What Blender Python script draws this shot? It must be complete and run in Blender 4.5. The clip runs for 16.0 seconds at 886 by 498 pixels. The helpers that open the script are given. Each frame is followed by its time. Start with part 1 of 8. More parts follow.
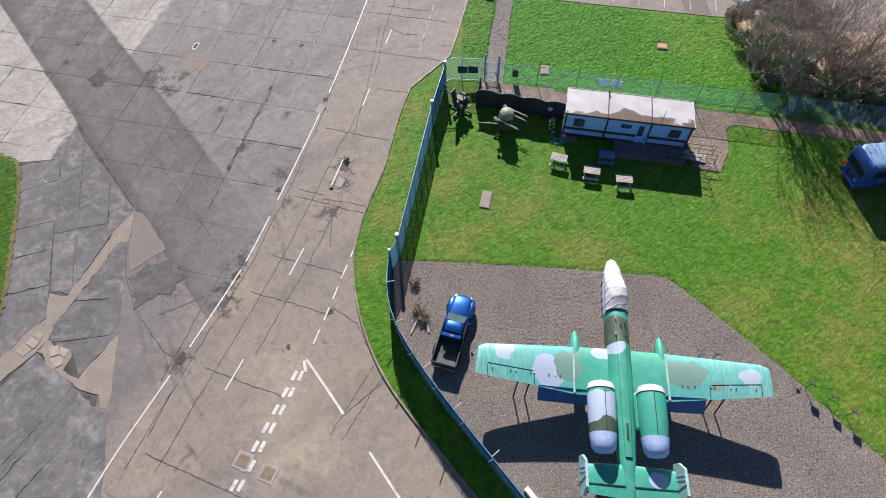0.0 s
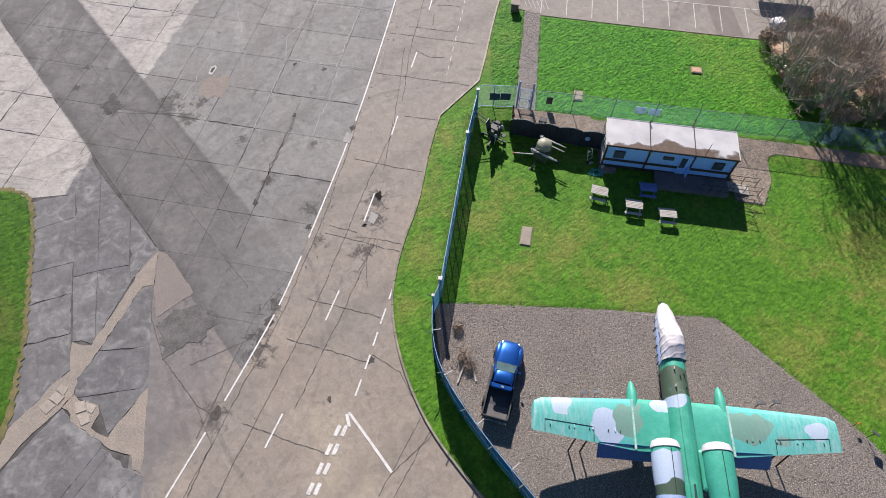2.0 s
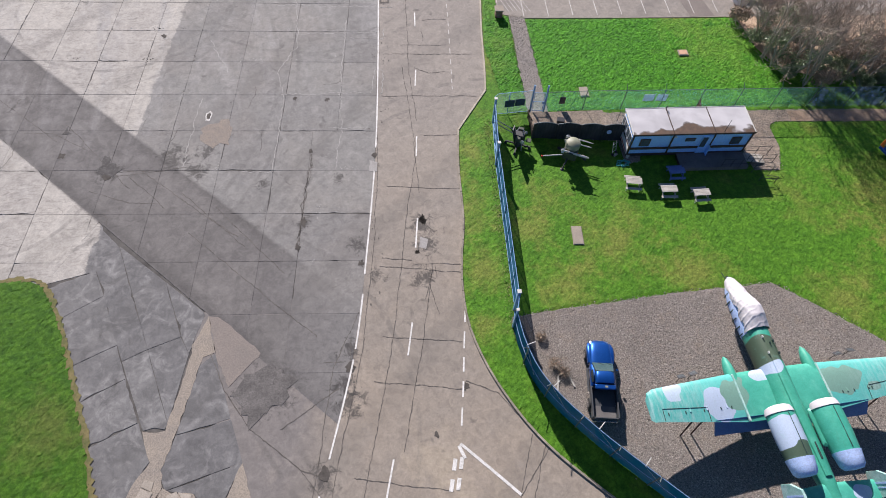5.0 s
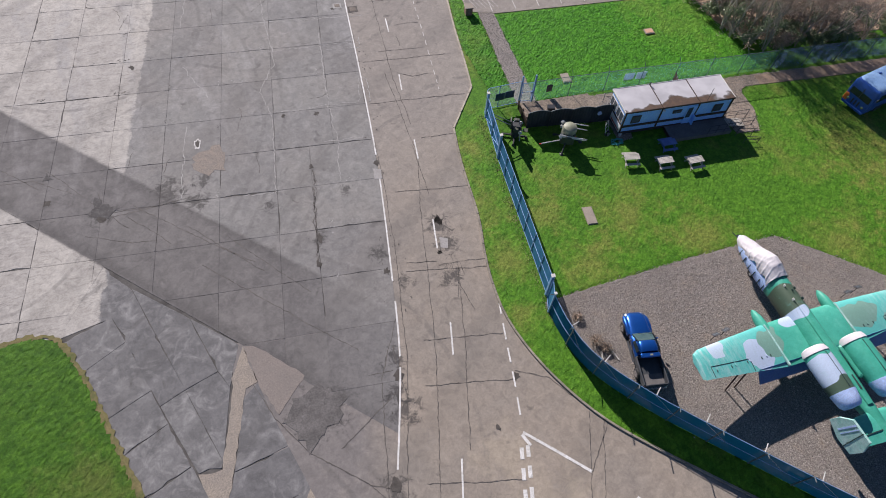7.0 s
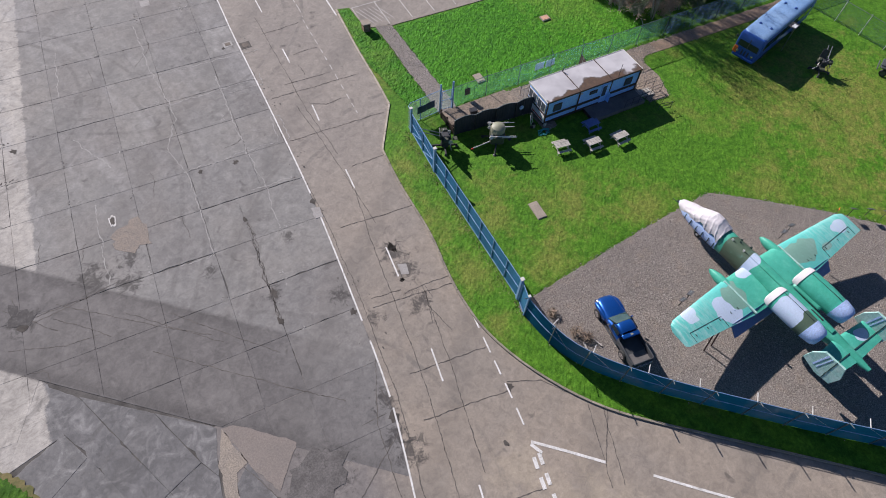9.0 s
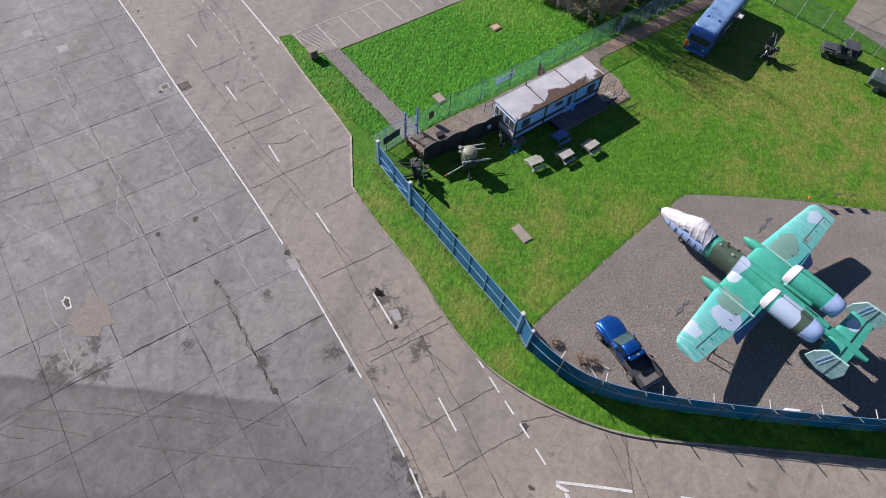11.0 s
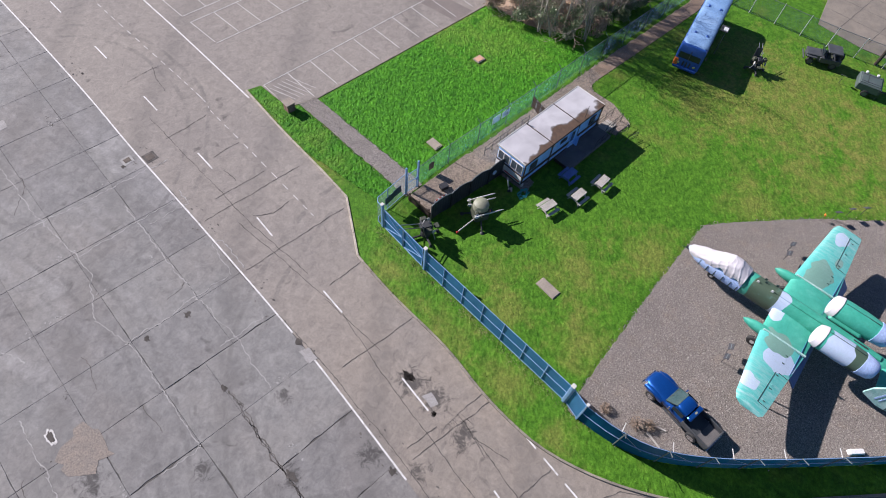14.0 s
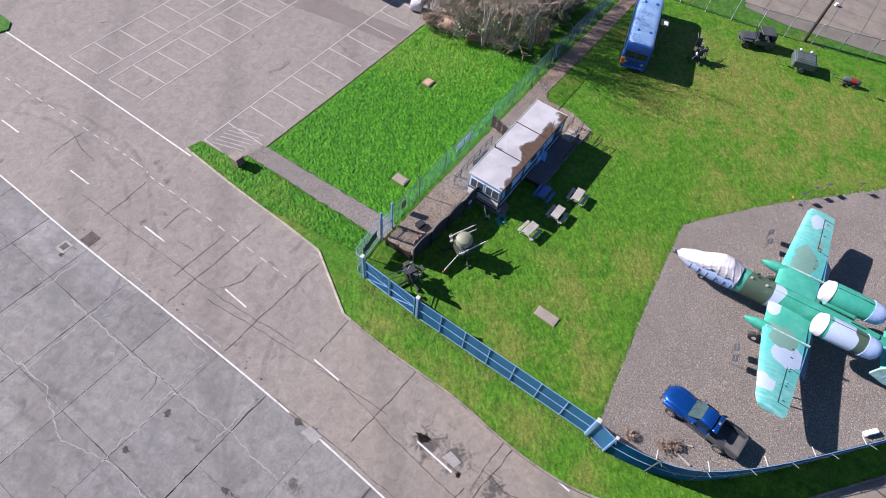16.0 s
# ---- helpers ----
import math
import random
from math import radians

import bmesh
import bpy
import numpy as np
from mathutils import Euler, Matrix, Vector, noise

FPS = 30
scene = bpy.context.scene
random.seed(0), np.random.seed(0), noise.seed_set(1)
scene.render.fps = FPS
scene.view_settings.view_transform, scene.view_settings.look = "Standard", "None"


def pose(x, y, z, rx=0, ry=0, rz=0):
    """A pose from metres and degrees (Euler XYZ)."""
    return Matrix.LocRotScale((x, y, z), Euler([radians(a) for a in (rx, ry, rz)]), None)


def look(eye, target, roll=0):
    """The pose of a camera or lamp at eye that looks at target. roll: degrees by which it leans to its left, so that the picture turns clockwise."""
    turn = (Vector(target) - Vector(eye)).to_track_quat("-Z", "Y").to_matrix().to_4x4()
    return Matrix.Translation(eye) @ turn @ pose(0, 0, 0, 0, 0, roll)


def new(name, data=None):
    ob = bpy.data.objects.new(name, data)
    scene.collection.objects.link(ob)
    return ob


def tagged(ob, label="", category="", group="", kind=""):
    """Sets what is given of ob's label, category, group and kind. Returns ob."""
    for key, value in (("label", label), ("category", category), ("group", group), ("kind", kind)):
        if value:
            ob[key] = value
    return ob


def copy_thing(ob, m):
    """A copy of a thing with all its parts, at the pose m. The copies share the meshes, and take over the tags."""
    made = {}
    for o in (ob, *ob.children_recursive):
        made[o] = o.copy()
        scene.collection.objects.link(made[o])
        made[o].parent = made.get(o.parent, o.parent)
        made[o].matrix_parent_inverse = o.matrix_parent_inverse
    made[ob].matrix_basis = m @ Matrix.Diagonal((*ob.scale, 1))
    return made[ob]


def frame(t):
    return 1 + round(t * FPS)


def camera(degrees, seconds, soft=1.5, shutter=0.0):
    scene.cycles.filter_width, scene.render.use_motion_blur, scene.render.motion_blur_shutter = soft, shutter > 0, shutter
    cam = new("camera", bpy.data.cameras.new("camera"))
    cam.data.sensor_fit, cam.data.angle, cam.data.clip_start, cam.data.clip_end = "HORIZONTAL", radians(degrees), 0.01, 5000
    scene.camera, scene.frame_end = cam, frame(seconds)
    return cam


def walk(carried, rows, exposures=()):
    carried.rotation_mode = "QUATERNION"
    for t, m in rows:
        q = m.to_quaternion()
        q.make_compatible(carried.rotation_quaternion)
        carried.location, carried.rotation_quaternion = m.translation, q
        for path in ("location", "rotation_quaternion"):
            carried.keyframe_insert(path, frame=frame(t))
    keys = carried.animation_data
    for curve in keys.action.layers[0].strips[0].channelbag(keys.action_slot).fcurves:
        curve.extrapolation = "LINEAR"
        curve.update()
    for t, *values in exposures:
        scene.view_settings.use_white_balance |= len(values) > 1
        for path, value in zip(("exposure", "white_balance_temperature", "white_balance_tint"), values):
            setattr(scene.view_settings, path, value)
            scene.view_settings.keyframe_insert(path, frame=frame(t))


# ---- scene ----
cam = camera(74.3, 16.0, soft=0.95)
PATH = [
    (0, (0.181, 0.537, 36.47), (0.134, 1.581, 34.764), -1.3),
    (0.5, (-0.65, 1.341, 36.444), (-0.677, 2.386, 34.739), -0.9),
    (1, (-1.598, 2.342, 36.446), (-1.616, 3.383, 34.738), -0.5),
    (1.5, (-2.682, 3.422, 36.568), (-2.689, 4.453, 34.855), 0.2),
    (2, (-3.764, 4.184, 36.737), (-3.765, 5.212, 35.021), 0.4),
    (2.5, (-5.283, 4.728, 36.799), (-5.268, 5.755, 35.083), 1.2),
    (3, (-6.666, 4.921, 36.841), (-6.649, 5.956, 35.13), 1.2),
    (5.5, (-15.053, 6.476, 36.65), (-14.724, 7.478, 34.951), 3.2),
    (6, (-16.602, 6.653, 36.605), (-16.222, 7.645, 34.911), 3.3),
    (6.5, (-17.896, 6.857, 36.412), (-17.484, 7.847, 34.724), 3.5),
    (7, (-18.972, 7.33, 36.365), (-18.527, 8.307, 34.678), 3.8),
    (7.5, (-19.714, 7.924, 36.348), (-19.244, 8.89, 34.66), 4.1),
    (8, (-20.156, 8.596, 36.289), (-19.663, 9.55, 34.602), 4.3),
    (8.5, (-20.517, 9.629, 36.432), (-19.927, 10.526, 34.744), 4.5),
    (9, (-20.644, 10.454, 36.321), (-19.956, 11.295, 34.642), 3.8),
    (11.5, (-20.527, 16.843, 36.573), (-19.703, 17.521, 34.882), 6.3),
    (12, (-20.467, 18.083, 36.296), (-19.633, 18.755, 34.607), 6.6),
    (12.5, (-20.323, 19.394, 36.076), (-19.484, 20.059, 34.387), 6.9),
    (13, (-20.101, 20.672, 35.96), (-19.236, 21.309, 34.273), 7.1),
    (13.5, (-19.661, 22.011, 35.994), (-18.765, 22.602, 34.306), 7.1),
    (14, (-19.411, 23.212, 35.8), (-18.486, 23.769, 34.116), 7.4),
    (14.5, (-19.117, 24.301, 35.613), (-18.165, 24.824, 33.934), 7.4),
    (15, (-18.728, 25.526, 35.543), (-17.75, 26.002, 33.865), 7.4),
    (15.5, (-18.398, 26.691, 35.426), (-17.392, 27.12, 33.751), 7.6),
    (16, (-18.122, 27.99, 35.194), (-17.084, 28.368, 33.526), 8.1),
]
# the film camera's own exposure and white balance on the way
EXPOSURES = [(0.0, 0.56, 6550, 16), (1.5, 0.59, 6550, 16), (3.0, 0.65, 6520, 17), (5.5, 0.49, 6480, 17), (7.0, 0.33, 6450, 18), (9.0, 0.35, 6380, 18), (12.5, 0.46, 6280, 19), (14.5, 0.58, 6220, 20), (16.0, 0.71, 6180, 22)]
walk(cam, [(t, look(eye, target, roll)) for t, eye, target, roll in PATH], EXPOSURES)

# ---- light ----
SUN_EL, SUN_AZ = radians(31.0), math.atan2(-0.12, 0.99)
world = bpy.data.worlds.new("sky")
scene.world = world
world.use_nodes = True
sky = world.node_tree.nodes.new("ShaderNodeTexSky")
sky.sky_type, sky.sun_disc = "NISHITA", False
sky.sun_elevation, sky.sun_rotation = SUN_EL, SUN_AZ
sky.air_density, sky.dust_density, sky.ozone_density = 0.75, 0.1, 4.0
world.node_tree.links.new(sky.outputs[0], world.node_tree.nodes["Background"].inputs[0])
world.node_tree.nodes["Background"].inputs[1].default_value = 0.062
sun = new("sun", bpy.data.lights.new("sun", "SUN"))
sun.data.energy, sun.data.angle, sun.data.color = 5.0, radians(0.53), (1.0, 0.95, 0.88)
to_sun = Vector((math.sin(SUN_AZ) * math.cos(SUN_EL), math.cos(SUN_AZ) * math.cos(SUN_EL), math.sin(SUN_EL)))
sun.matrix_world = look(to_sun * 100, (0, 0, 0))


# ---- mesh helpers ----
class B:
    """Collects vertices and faces of one mesh."""

    def __init__(self):
        self.v, self.f, self.smooth = [], [], False

    def add(self, verts, faces, m=None):
        n = len(self.v)
        self.v += [tuple(m @ Vector(p)) for p in verts] if m else [tuple(p) for p in verts]
        self.f += [tuple(i + n for i in face) for face in faces]
        return self

    def loft(self, rings, caps=True, closed=True):
        k, verts, faces = len(rings[0]), [p for r in rings for p in r], []
        for a in range(len(rings) - 1):
            for i in range(k if closed else k - 1):
                j = (i + 1) % k
                faces.append((a * k + i, a * k + j, (a + 1) * k + j, (a + 1) * k + i))
        if caps:
            faces += [tuple(range(k))[::-1], tuple((len(rings) - 1) * k + i for i in range(k))]
        return self.add(verts, faces)

    def box(self, c, s, rz=0.0, b=0.0, rx=0.0, ry=0.0):
        x, y, z = (v / 2 for v in s)
        b = min(b, x * 0.9, y * 0.9, z * 0.9)
        m = pose(*c, rx, ry, rz)
        if b <= 0:
            p = [(sx * x, sy * y, sz * z) for sz in (-1, 1) for sx, sy in ((-1, -1), (1, -1), (1, 1), (-1, 1))]
            return self.add(p, [(3, 2, 1, 0), (4, 5, 6, 7), (0, 1, 5, 4), (1, 2, 6, 5), (2, 3, 7, 6), (3, 0, 4, 7)], m)

        def ring(h, i):
            xx, yy, c2 = x - i, y - i, b
            return [m @ Vector((u, w, h)) for u, w in ((-xx + c2, -yy), (xx - c2, -yy), (xx, -yy + c2), (xx, yy - c2), (xx - c2, yy), (-xx + c2, yy), (-xx, yy - c2), (-xx, -yy + c2))]

        i = min(b, x - b, y - b) * 0.9
        return self.loft([ring(-z, i), ring(-z + b, 0), ring(z - b, 0), ring(z, i)])

    def tube(self, p0, p1, r0, r1=None, k=8, caps=True):
        p0, p1, r1 = Vector(p0), Vector(p1), r0 if r1 is None else r1
        d = (p1 - p0)
        if d.length < 1e-6:
            return self
        d.normalize()
        a = d.cross((0, 0, 1) if abs(d.z) < 0.9 else (1, 0, 0)).normalized()
        c = d.cross(a)
        ring = lambda p, r: [p + a * (r * math.cos(2 * math.pi * i / k)) + c * (r * math.sin(2 * math.pi * i / k)) for i in range(k)]  # noqa: E731
        return self.loft([ring(p0, r0), ring(p1, r1)], caps)

    def path(self, pts, r, k=6):
        for p, q in zip(pts, pts[1:]):
            self.tube(p, q, r, r, k)
        return self

    def prism(self, poly, z0, z1):
        n = len(poly)
        area = sum(poly[i][0] * poly[(i + 1) % n][1] - poly[(i + 1) % n][0] * poly[i][1] for i in range(n))
        poly = poly if area > 0 else poly[::-1]
        return self.loft([[(x, y, z0) for x, y in poly], [(x, y, z1) for x, y in poly]])

    def lathe(self, p0, axis, prof, k=16, sx=1.0, sz=1.0):
        """A body round an axis along +-x or +-y or z: prof holds (distance along, radius)."""
        d = Vector(axis).normalized()
        a = d.cross((0, 0, 1) if abs(d.z) < 0.9 else (1, 0, 0)).normalized()
        c = a.cross(d)
        rings = [[Vector(p0) + d * t + a * (sx * r * math.cos(2 * math.pi * i / k)) + c * (sz * r * math.sin(2 * math.pi * i / k)) for i in range(k)] for t, r in prof]
        return self.loft(rings)

    def mesh(self, name, angle=35):
        me = bpy.data.meshes.new(name)
        me.from_pydata(self.v, [], self.f)
        if self.smooth:
            me.polygons.foreach_set("use_smooth", [True] * len(me.polygons))
            me.set_sharp_from_angle(angle=radians(angle))
        me.update()
        return me


def part(name, b, material, parent=None, label="", m=None):
    me = b if isinstance(b, bpy.types.Mesh) else b.mesh(name)
    if not me.materials:
        me.materials.append(material)
    ob = new(name, me)
    ob.parent = parent
    if m is not None:
        ob.matrix_basis = m
    if label:
        ob["label"] = label
    return ob


def thing(name, label, category, x, y, z=0.0, rz=0.0, group="", kind=""):
    ob = new(name)
    ob.empty_display_size = 0.2
    ob.matrix_basis = pose(x, y, z, 0, 0, rz)
    return tagged(ob, label, category, group, kind)


def inside(p, poly):
    x, y, hit = p[0], p[1], False
    for (x0, y0), (x1, y1) in zip(poly, poly[1:] + poly[:1]):
        if (y0 > y) != (y1 > y) and x < x0 + (y - y0) / (y1 - y0) * (x1 - x0):
            hit = not hit
    return hit


def clip(poly, n, c):
    """The part of a polygon where n . p > c."""
    out = []
    for p, q in zip(poly, poly[1:] + poly[:1]):
        dp, dq = n[0] * p[0] + n[1] * p[1] - c, n[0] * q[0] + n[1] * q[1] - c
        if dp >= 0:
            out.append(p)
        if dp * dq < 0:
            k = dp / (dp - dq)
            out.append((p[0] + k * (q[0] - p[0]), p[1] + k * (q[1] - p[1])))
    return out


def shape(poly, z0, z1):
    """A sheet with an edge, from an outline that may be hollow."""
    bm = bmesh.new()
    low = bm.faces.new([bm.verts.new((x, y, z0)) for x, y in poly])
    if low.normal.z < 0 or low.calc_area() and sum(a[0] * b[1] - b[0] * a[1] for a, b in zip(poly, poly[1:] + poly[:1])) < 0:
        low.normal_flip()
    up = bmesh.ops.extrude_face_region(bm, geom=[low])
    bmesh.ops.translate(bm, vec=(0, 0, z1 - z0), verts=[g for g in up["geom"] if isinstance(g, bmesh.types.BMVert)])
    bmesh.ops.triangulate(bm, faces=bm.faces[:], ngon_method="EAR_CLIP")
    bmesh.ops.recalc_face_normals(bm, faces=bm.faces[:])
    me = bpy.data.meshes.new("sheet")
    bm.to_mesh(me)
    bm.free()
    return me


def smooth_line(pts, step=0.8):
    """Points along a smooth curve through pts."""
    out = []
    for i in range(len(pts) - 1):
        p0, p1, p2, p3 = (Vector(pts[max(0, min(len(pts) - 1, j))]).to_2d() for j in (i - 1, i, i + 1, i + 2))
        n = max(1, int((p2 - p1).length / step))
        for j in range(n):
            t = j / n
            q = 0.5 * (2 * p1 + (p2 - p0) * t + (2 * p0 - 5 * p1 + 4 * p2 - p3) * t * t + (3 * p1 - p0 - 3 * p2 + p3) * t**3)
            out.append((q.x, q.y))
    return out + [tuple(pts[-1][:2])]


def ribbon(b, pts, width, z, wobble=0.0, rng=None):
    """A flat strip along a line; with wobble its width and course vary, as a crack's do."""
    side = []
    for i, p in enumerate(pts):
        q0, q1 = Vector(pts[max(0, i - 1)]), Vector(pts[min(len(pts) - 1, i + 1)])
        d = (q1 - q0).normalized()
        w = width / 2 * (1 + (rng.uniform(-0.6, 0.8) if wobble else 0))
        o = rng.uniform(-wobble, wobble) if wobble else 0
        nrm = Vector((-d.y, d.x))
        side.append((Vector(p) + nrm * (o + w), Vector(p) + nrm * (o - w)))
    verts = [(*q, z) for pair in side for q in pair]
    b.add(verts, [(2 * i, 2 * i + 1, 2 * i + 3, 2 * i + 2) for i in range(len(pts) - 1)])
    return b


# ---- materials ----
def nodes(name):
    m = bpy.data.materials.new(name)
    m.use_nodes = True
    t = m.node_tree
    return m, t, t.nodes["Principled BSDF"]


def add(t, kind, **sockets):
    n = t.nodes.new(kind)
    for k, v in sockets.items():
        key = int(k[1:]) if k[0] == "i" and k[1:].isdigit() else k
        if isinstance(v, bpy.types.NodeSocket):
            t.links.new(v, n.inputs[key])
        else:
            n.inputs[key].default_value = v
    return n


def mathn(t, op, a, b=0.0, c=0.0, clamp=False):
    n = add(t, "ShaderNodeMath", i0=a, i1=b, i2=c)
    n.operation, n.use_clamp = op, clamp
    return n.outputs[0]


def noise_of(t, pos, scale, detail=4.0, rough=0.6, distort=0.0):
    return add(t, "ShaderNodeTexNoise", Vector=pos, Scale=scale, Detail=detail, Roughness=rough, Distortion=distort).outputs["Fac"]


def ramp(t, fac, lo, hi):
    return add(t, "ShaderNodeMapRange", Value=fac, i1=lo, i2=hi).outputs[0]


def mix(t, fac, a, b, how="MIX"):
    n = t.nodes.new("ShaderNodeMix")
    n.data_type, n.blend_type = "RGBA", how
    for i, v in ((0, fac), (6, a), (7, b)):
        if isinstance(v, bpy.types.NodeSocket):
            t.links.new(v, n.inputs[i])
        else:
            n.inputs[i].default_value = (*v, 1) if i and len(v) == 3 else v
    return n.outputs[2]


def surface(name, c1, c2, big=0.5, fine=20.0, rough=0.7, metal=0.0, bump=0.15, c3=None, amount3=0.35, coords="world", spread=(0.35, 0.65), depth=0.01, rand=0.0, coat=0.0, speckle=0.16):
    """Two colours in large patches, a fine grain, stains of a third colour, relief."""
    m, t, bsdf = nodes(name)
    pos = t.nodes.new("ShaderNodeNewGeometry").outputs["Position"] if coords == "world" else t.nodes.new("ShaderNodeTexCoord").outputs["Object"]
    a, g = noise_of(t, pos, big), noise_of(t, pos, fine, 5, 0.7)
    col = mix(t, ramp(t, a, *spread), c1, c2)
    if c3:
        s = noise_of(t, pos, big * 2.7, 6, 0.65, 0.4)
        col = mix(t, mathn(t, "MULTIPLY", ramp(t, s, 0.52, 0.7), amount3), col, c3)
    col = mix(t, 1.0, col, mix(t, ramp(t, g, 0.35, 0.65), (1 - speckle,) * 3, (1 + speckle,) * 3), "MULTIPLY")
    if rand:
        r = t.nodes.new("ShaderNodeObjectInfo").outputs["Random"]
        v = ramp(t, r, 0, 1)
        col = mix(t, 1.0, col, mix(t, v, (1 - rand,) * 3, (1 + rand,) * 3), "MULTIPLY")
    t.links.new(col, bsdf.inputs["Base Color"])
    t.links.new(mathn(t, "ADD", mathn(t, "MULTIPLY", g, 0.25), rough - 0.12, clamp=True), bsdf.inputs["Roughness"])
    bsdf.inputs["Metallic"].default_value = metal
    bsdf.inputs["Coat Weight"].default_value = coat
    bsdf.inputs["Coat Roughness"].default_value = 0.06
    if bump:
        t.links.new(add(t, "ShaderNodeBump", Strength=bump, Distance=depth, Height=g).outputs[0], bsdf.inputs["Normal"])
    return m


def netting(name, col, clear, lit=0.5):
    m, t, bsdf = nodes(name)
    pos = t.nodes.new("ShaderNodeNewGeometry").outputs["Position"]
    n = noise_of(t, pos, 1.2, 3)
    t.links.new(mix(t, n, col, tuple(c * 1.5 for c in col)), bsdf.inputs["Base Color"])
    bsdf.inputs["Roughness"].default_value = 0.8
    bsdf.inputs["Specular IOR Level"].default_value = 0.1
    tr = t.nodes.new("ShaderNodeBsdfTransparent")
    mx = t.nodes.new("ShaderNodeMixShader")
    t.links.new(mathn(t, "ADD", mathn(t, "MULTIPLY", noise_of(t, pos, 0.5, 2), 0.16), clear - 0.08), mx.inputs[0])
    glow = add(t, "ShaderNodeBsdfTranslucent", Color=(*(min(1.0, c * 1.6) for c in col), 1.0))
    both = add(t, "ShaderNodeMixShader", i0=lit)
    t.links.new(bsdf.outputs[0], both.inputs[1])
    t.links.new(glow.outputs[0], both.inputs[2])
    t.links.new(both.outputs[0], mx.inputs[1])
    t.links.new(tr.outputs[0], mx.inputs[2])
    t.links.new(mx.outputs[0], t.nodes["Material Output"].inputs[0])
    return m


SPOTS = ((-20.9, 19.9, 1.6), (-16.0, 19.2, 0.9), (-15.9, 18.1, 1.0), (-27.3, 40.6, 1.3), (-32.2, 39.8, 1.0), (-13.9, 29.6, 0.8), (-17.9, 13.9, 0.9), (-9.0, 30.6, 1.0), (-9.6, 26.0, 0.9), (-17.6, 32.3, 0.7), (-25.4, 38.9, 1.0), (-8.9, 28.8, 1.0), (-15.3, 21.6, 0.8), (-12.9, 26.8, 0.6), (-24.6, 41.0, 0.8), (-20.4, 36.5, 0.6), (-14.6, 36.2, 0.5))
ARCS = ((-32.0, 62.0, 11.0), (-32.0, 62.0, 12.6), (-44.0, 52.0, 26.5), (-44.0, 52.0, 28.2), (-2.0, 24.0, 20.0), (-2.0, 24.0, 21.7), (-40.0, 40.5, 8.0), (-14.0, 66.0, 14.0), (-14.0, 66.0, 15.6), (-28.0, 18.0, 17.0))


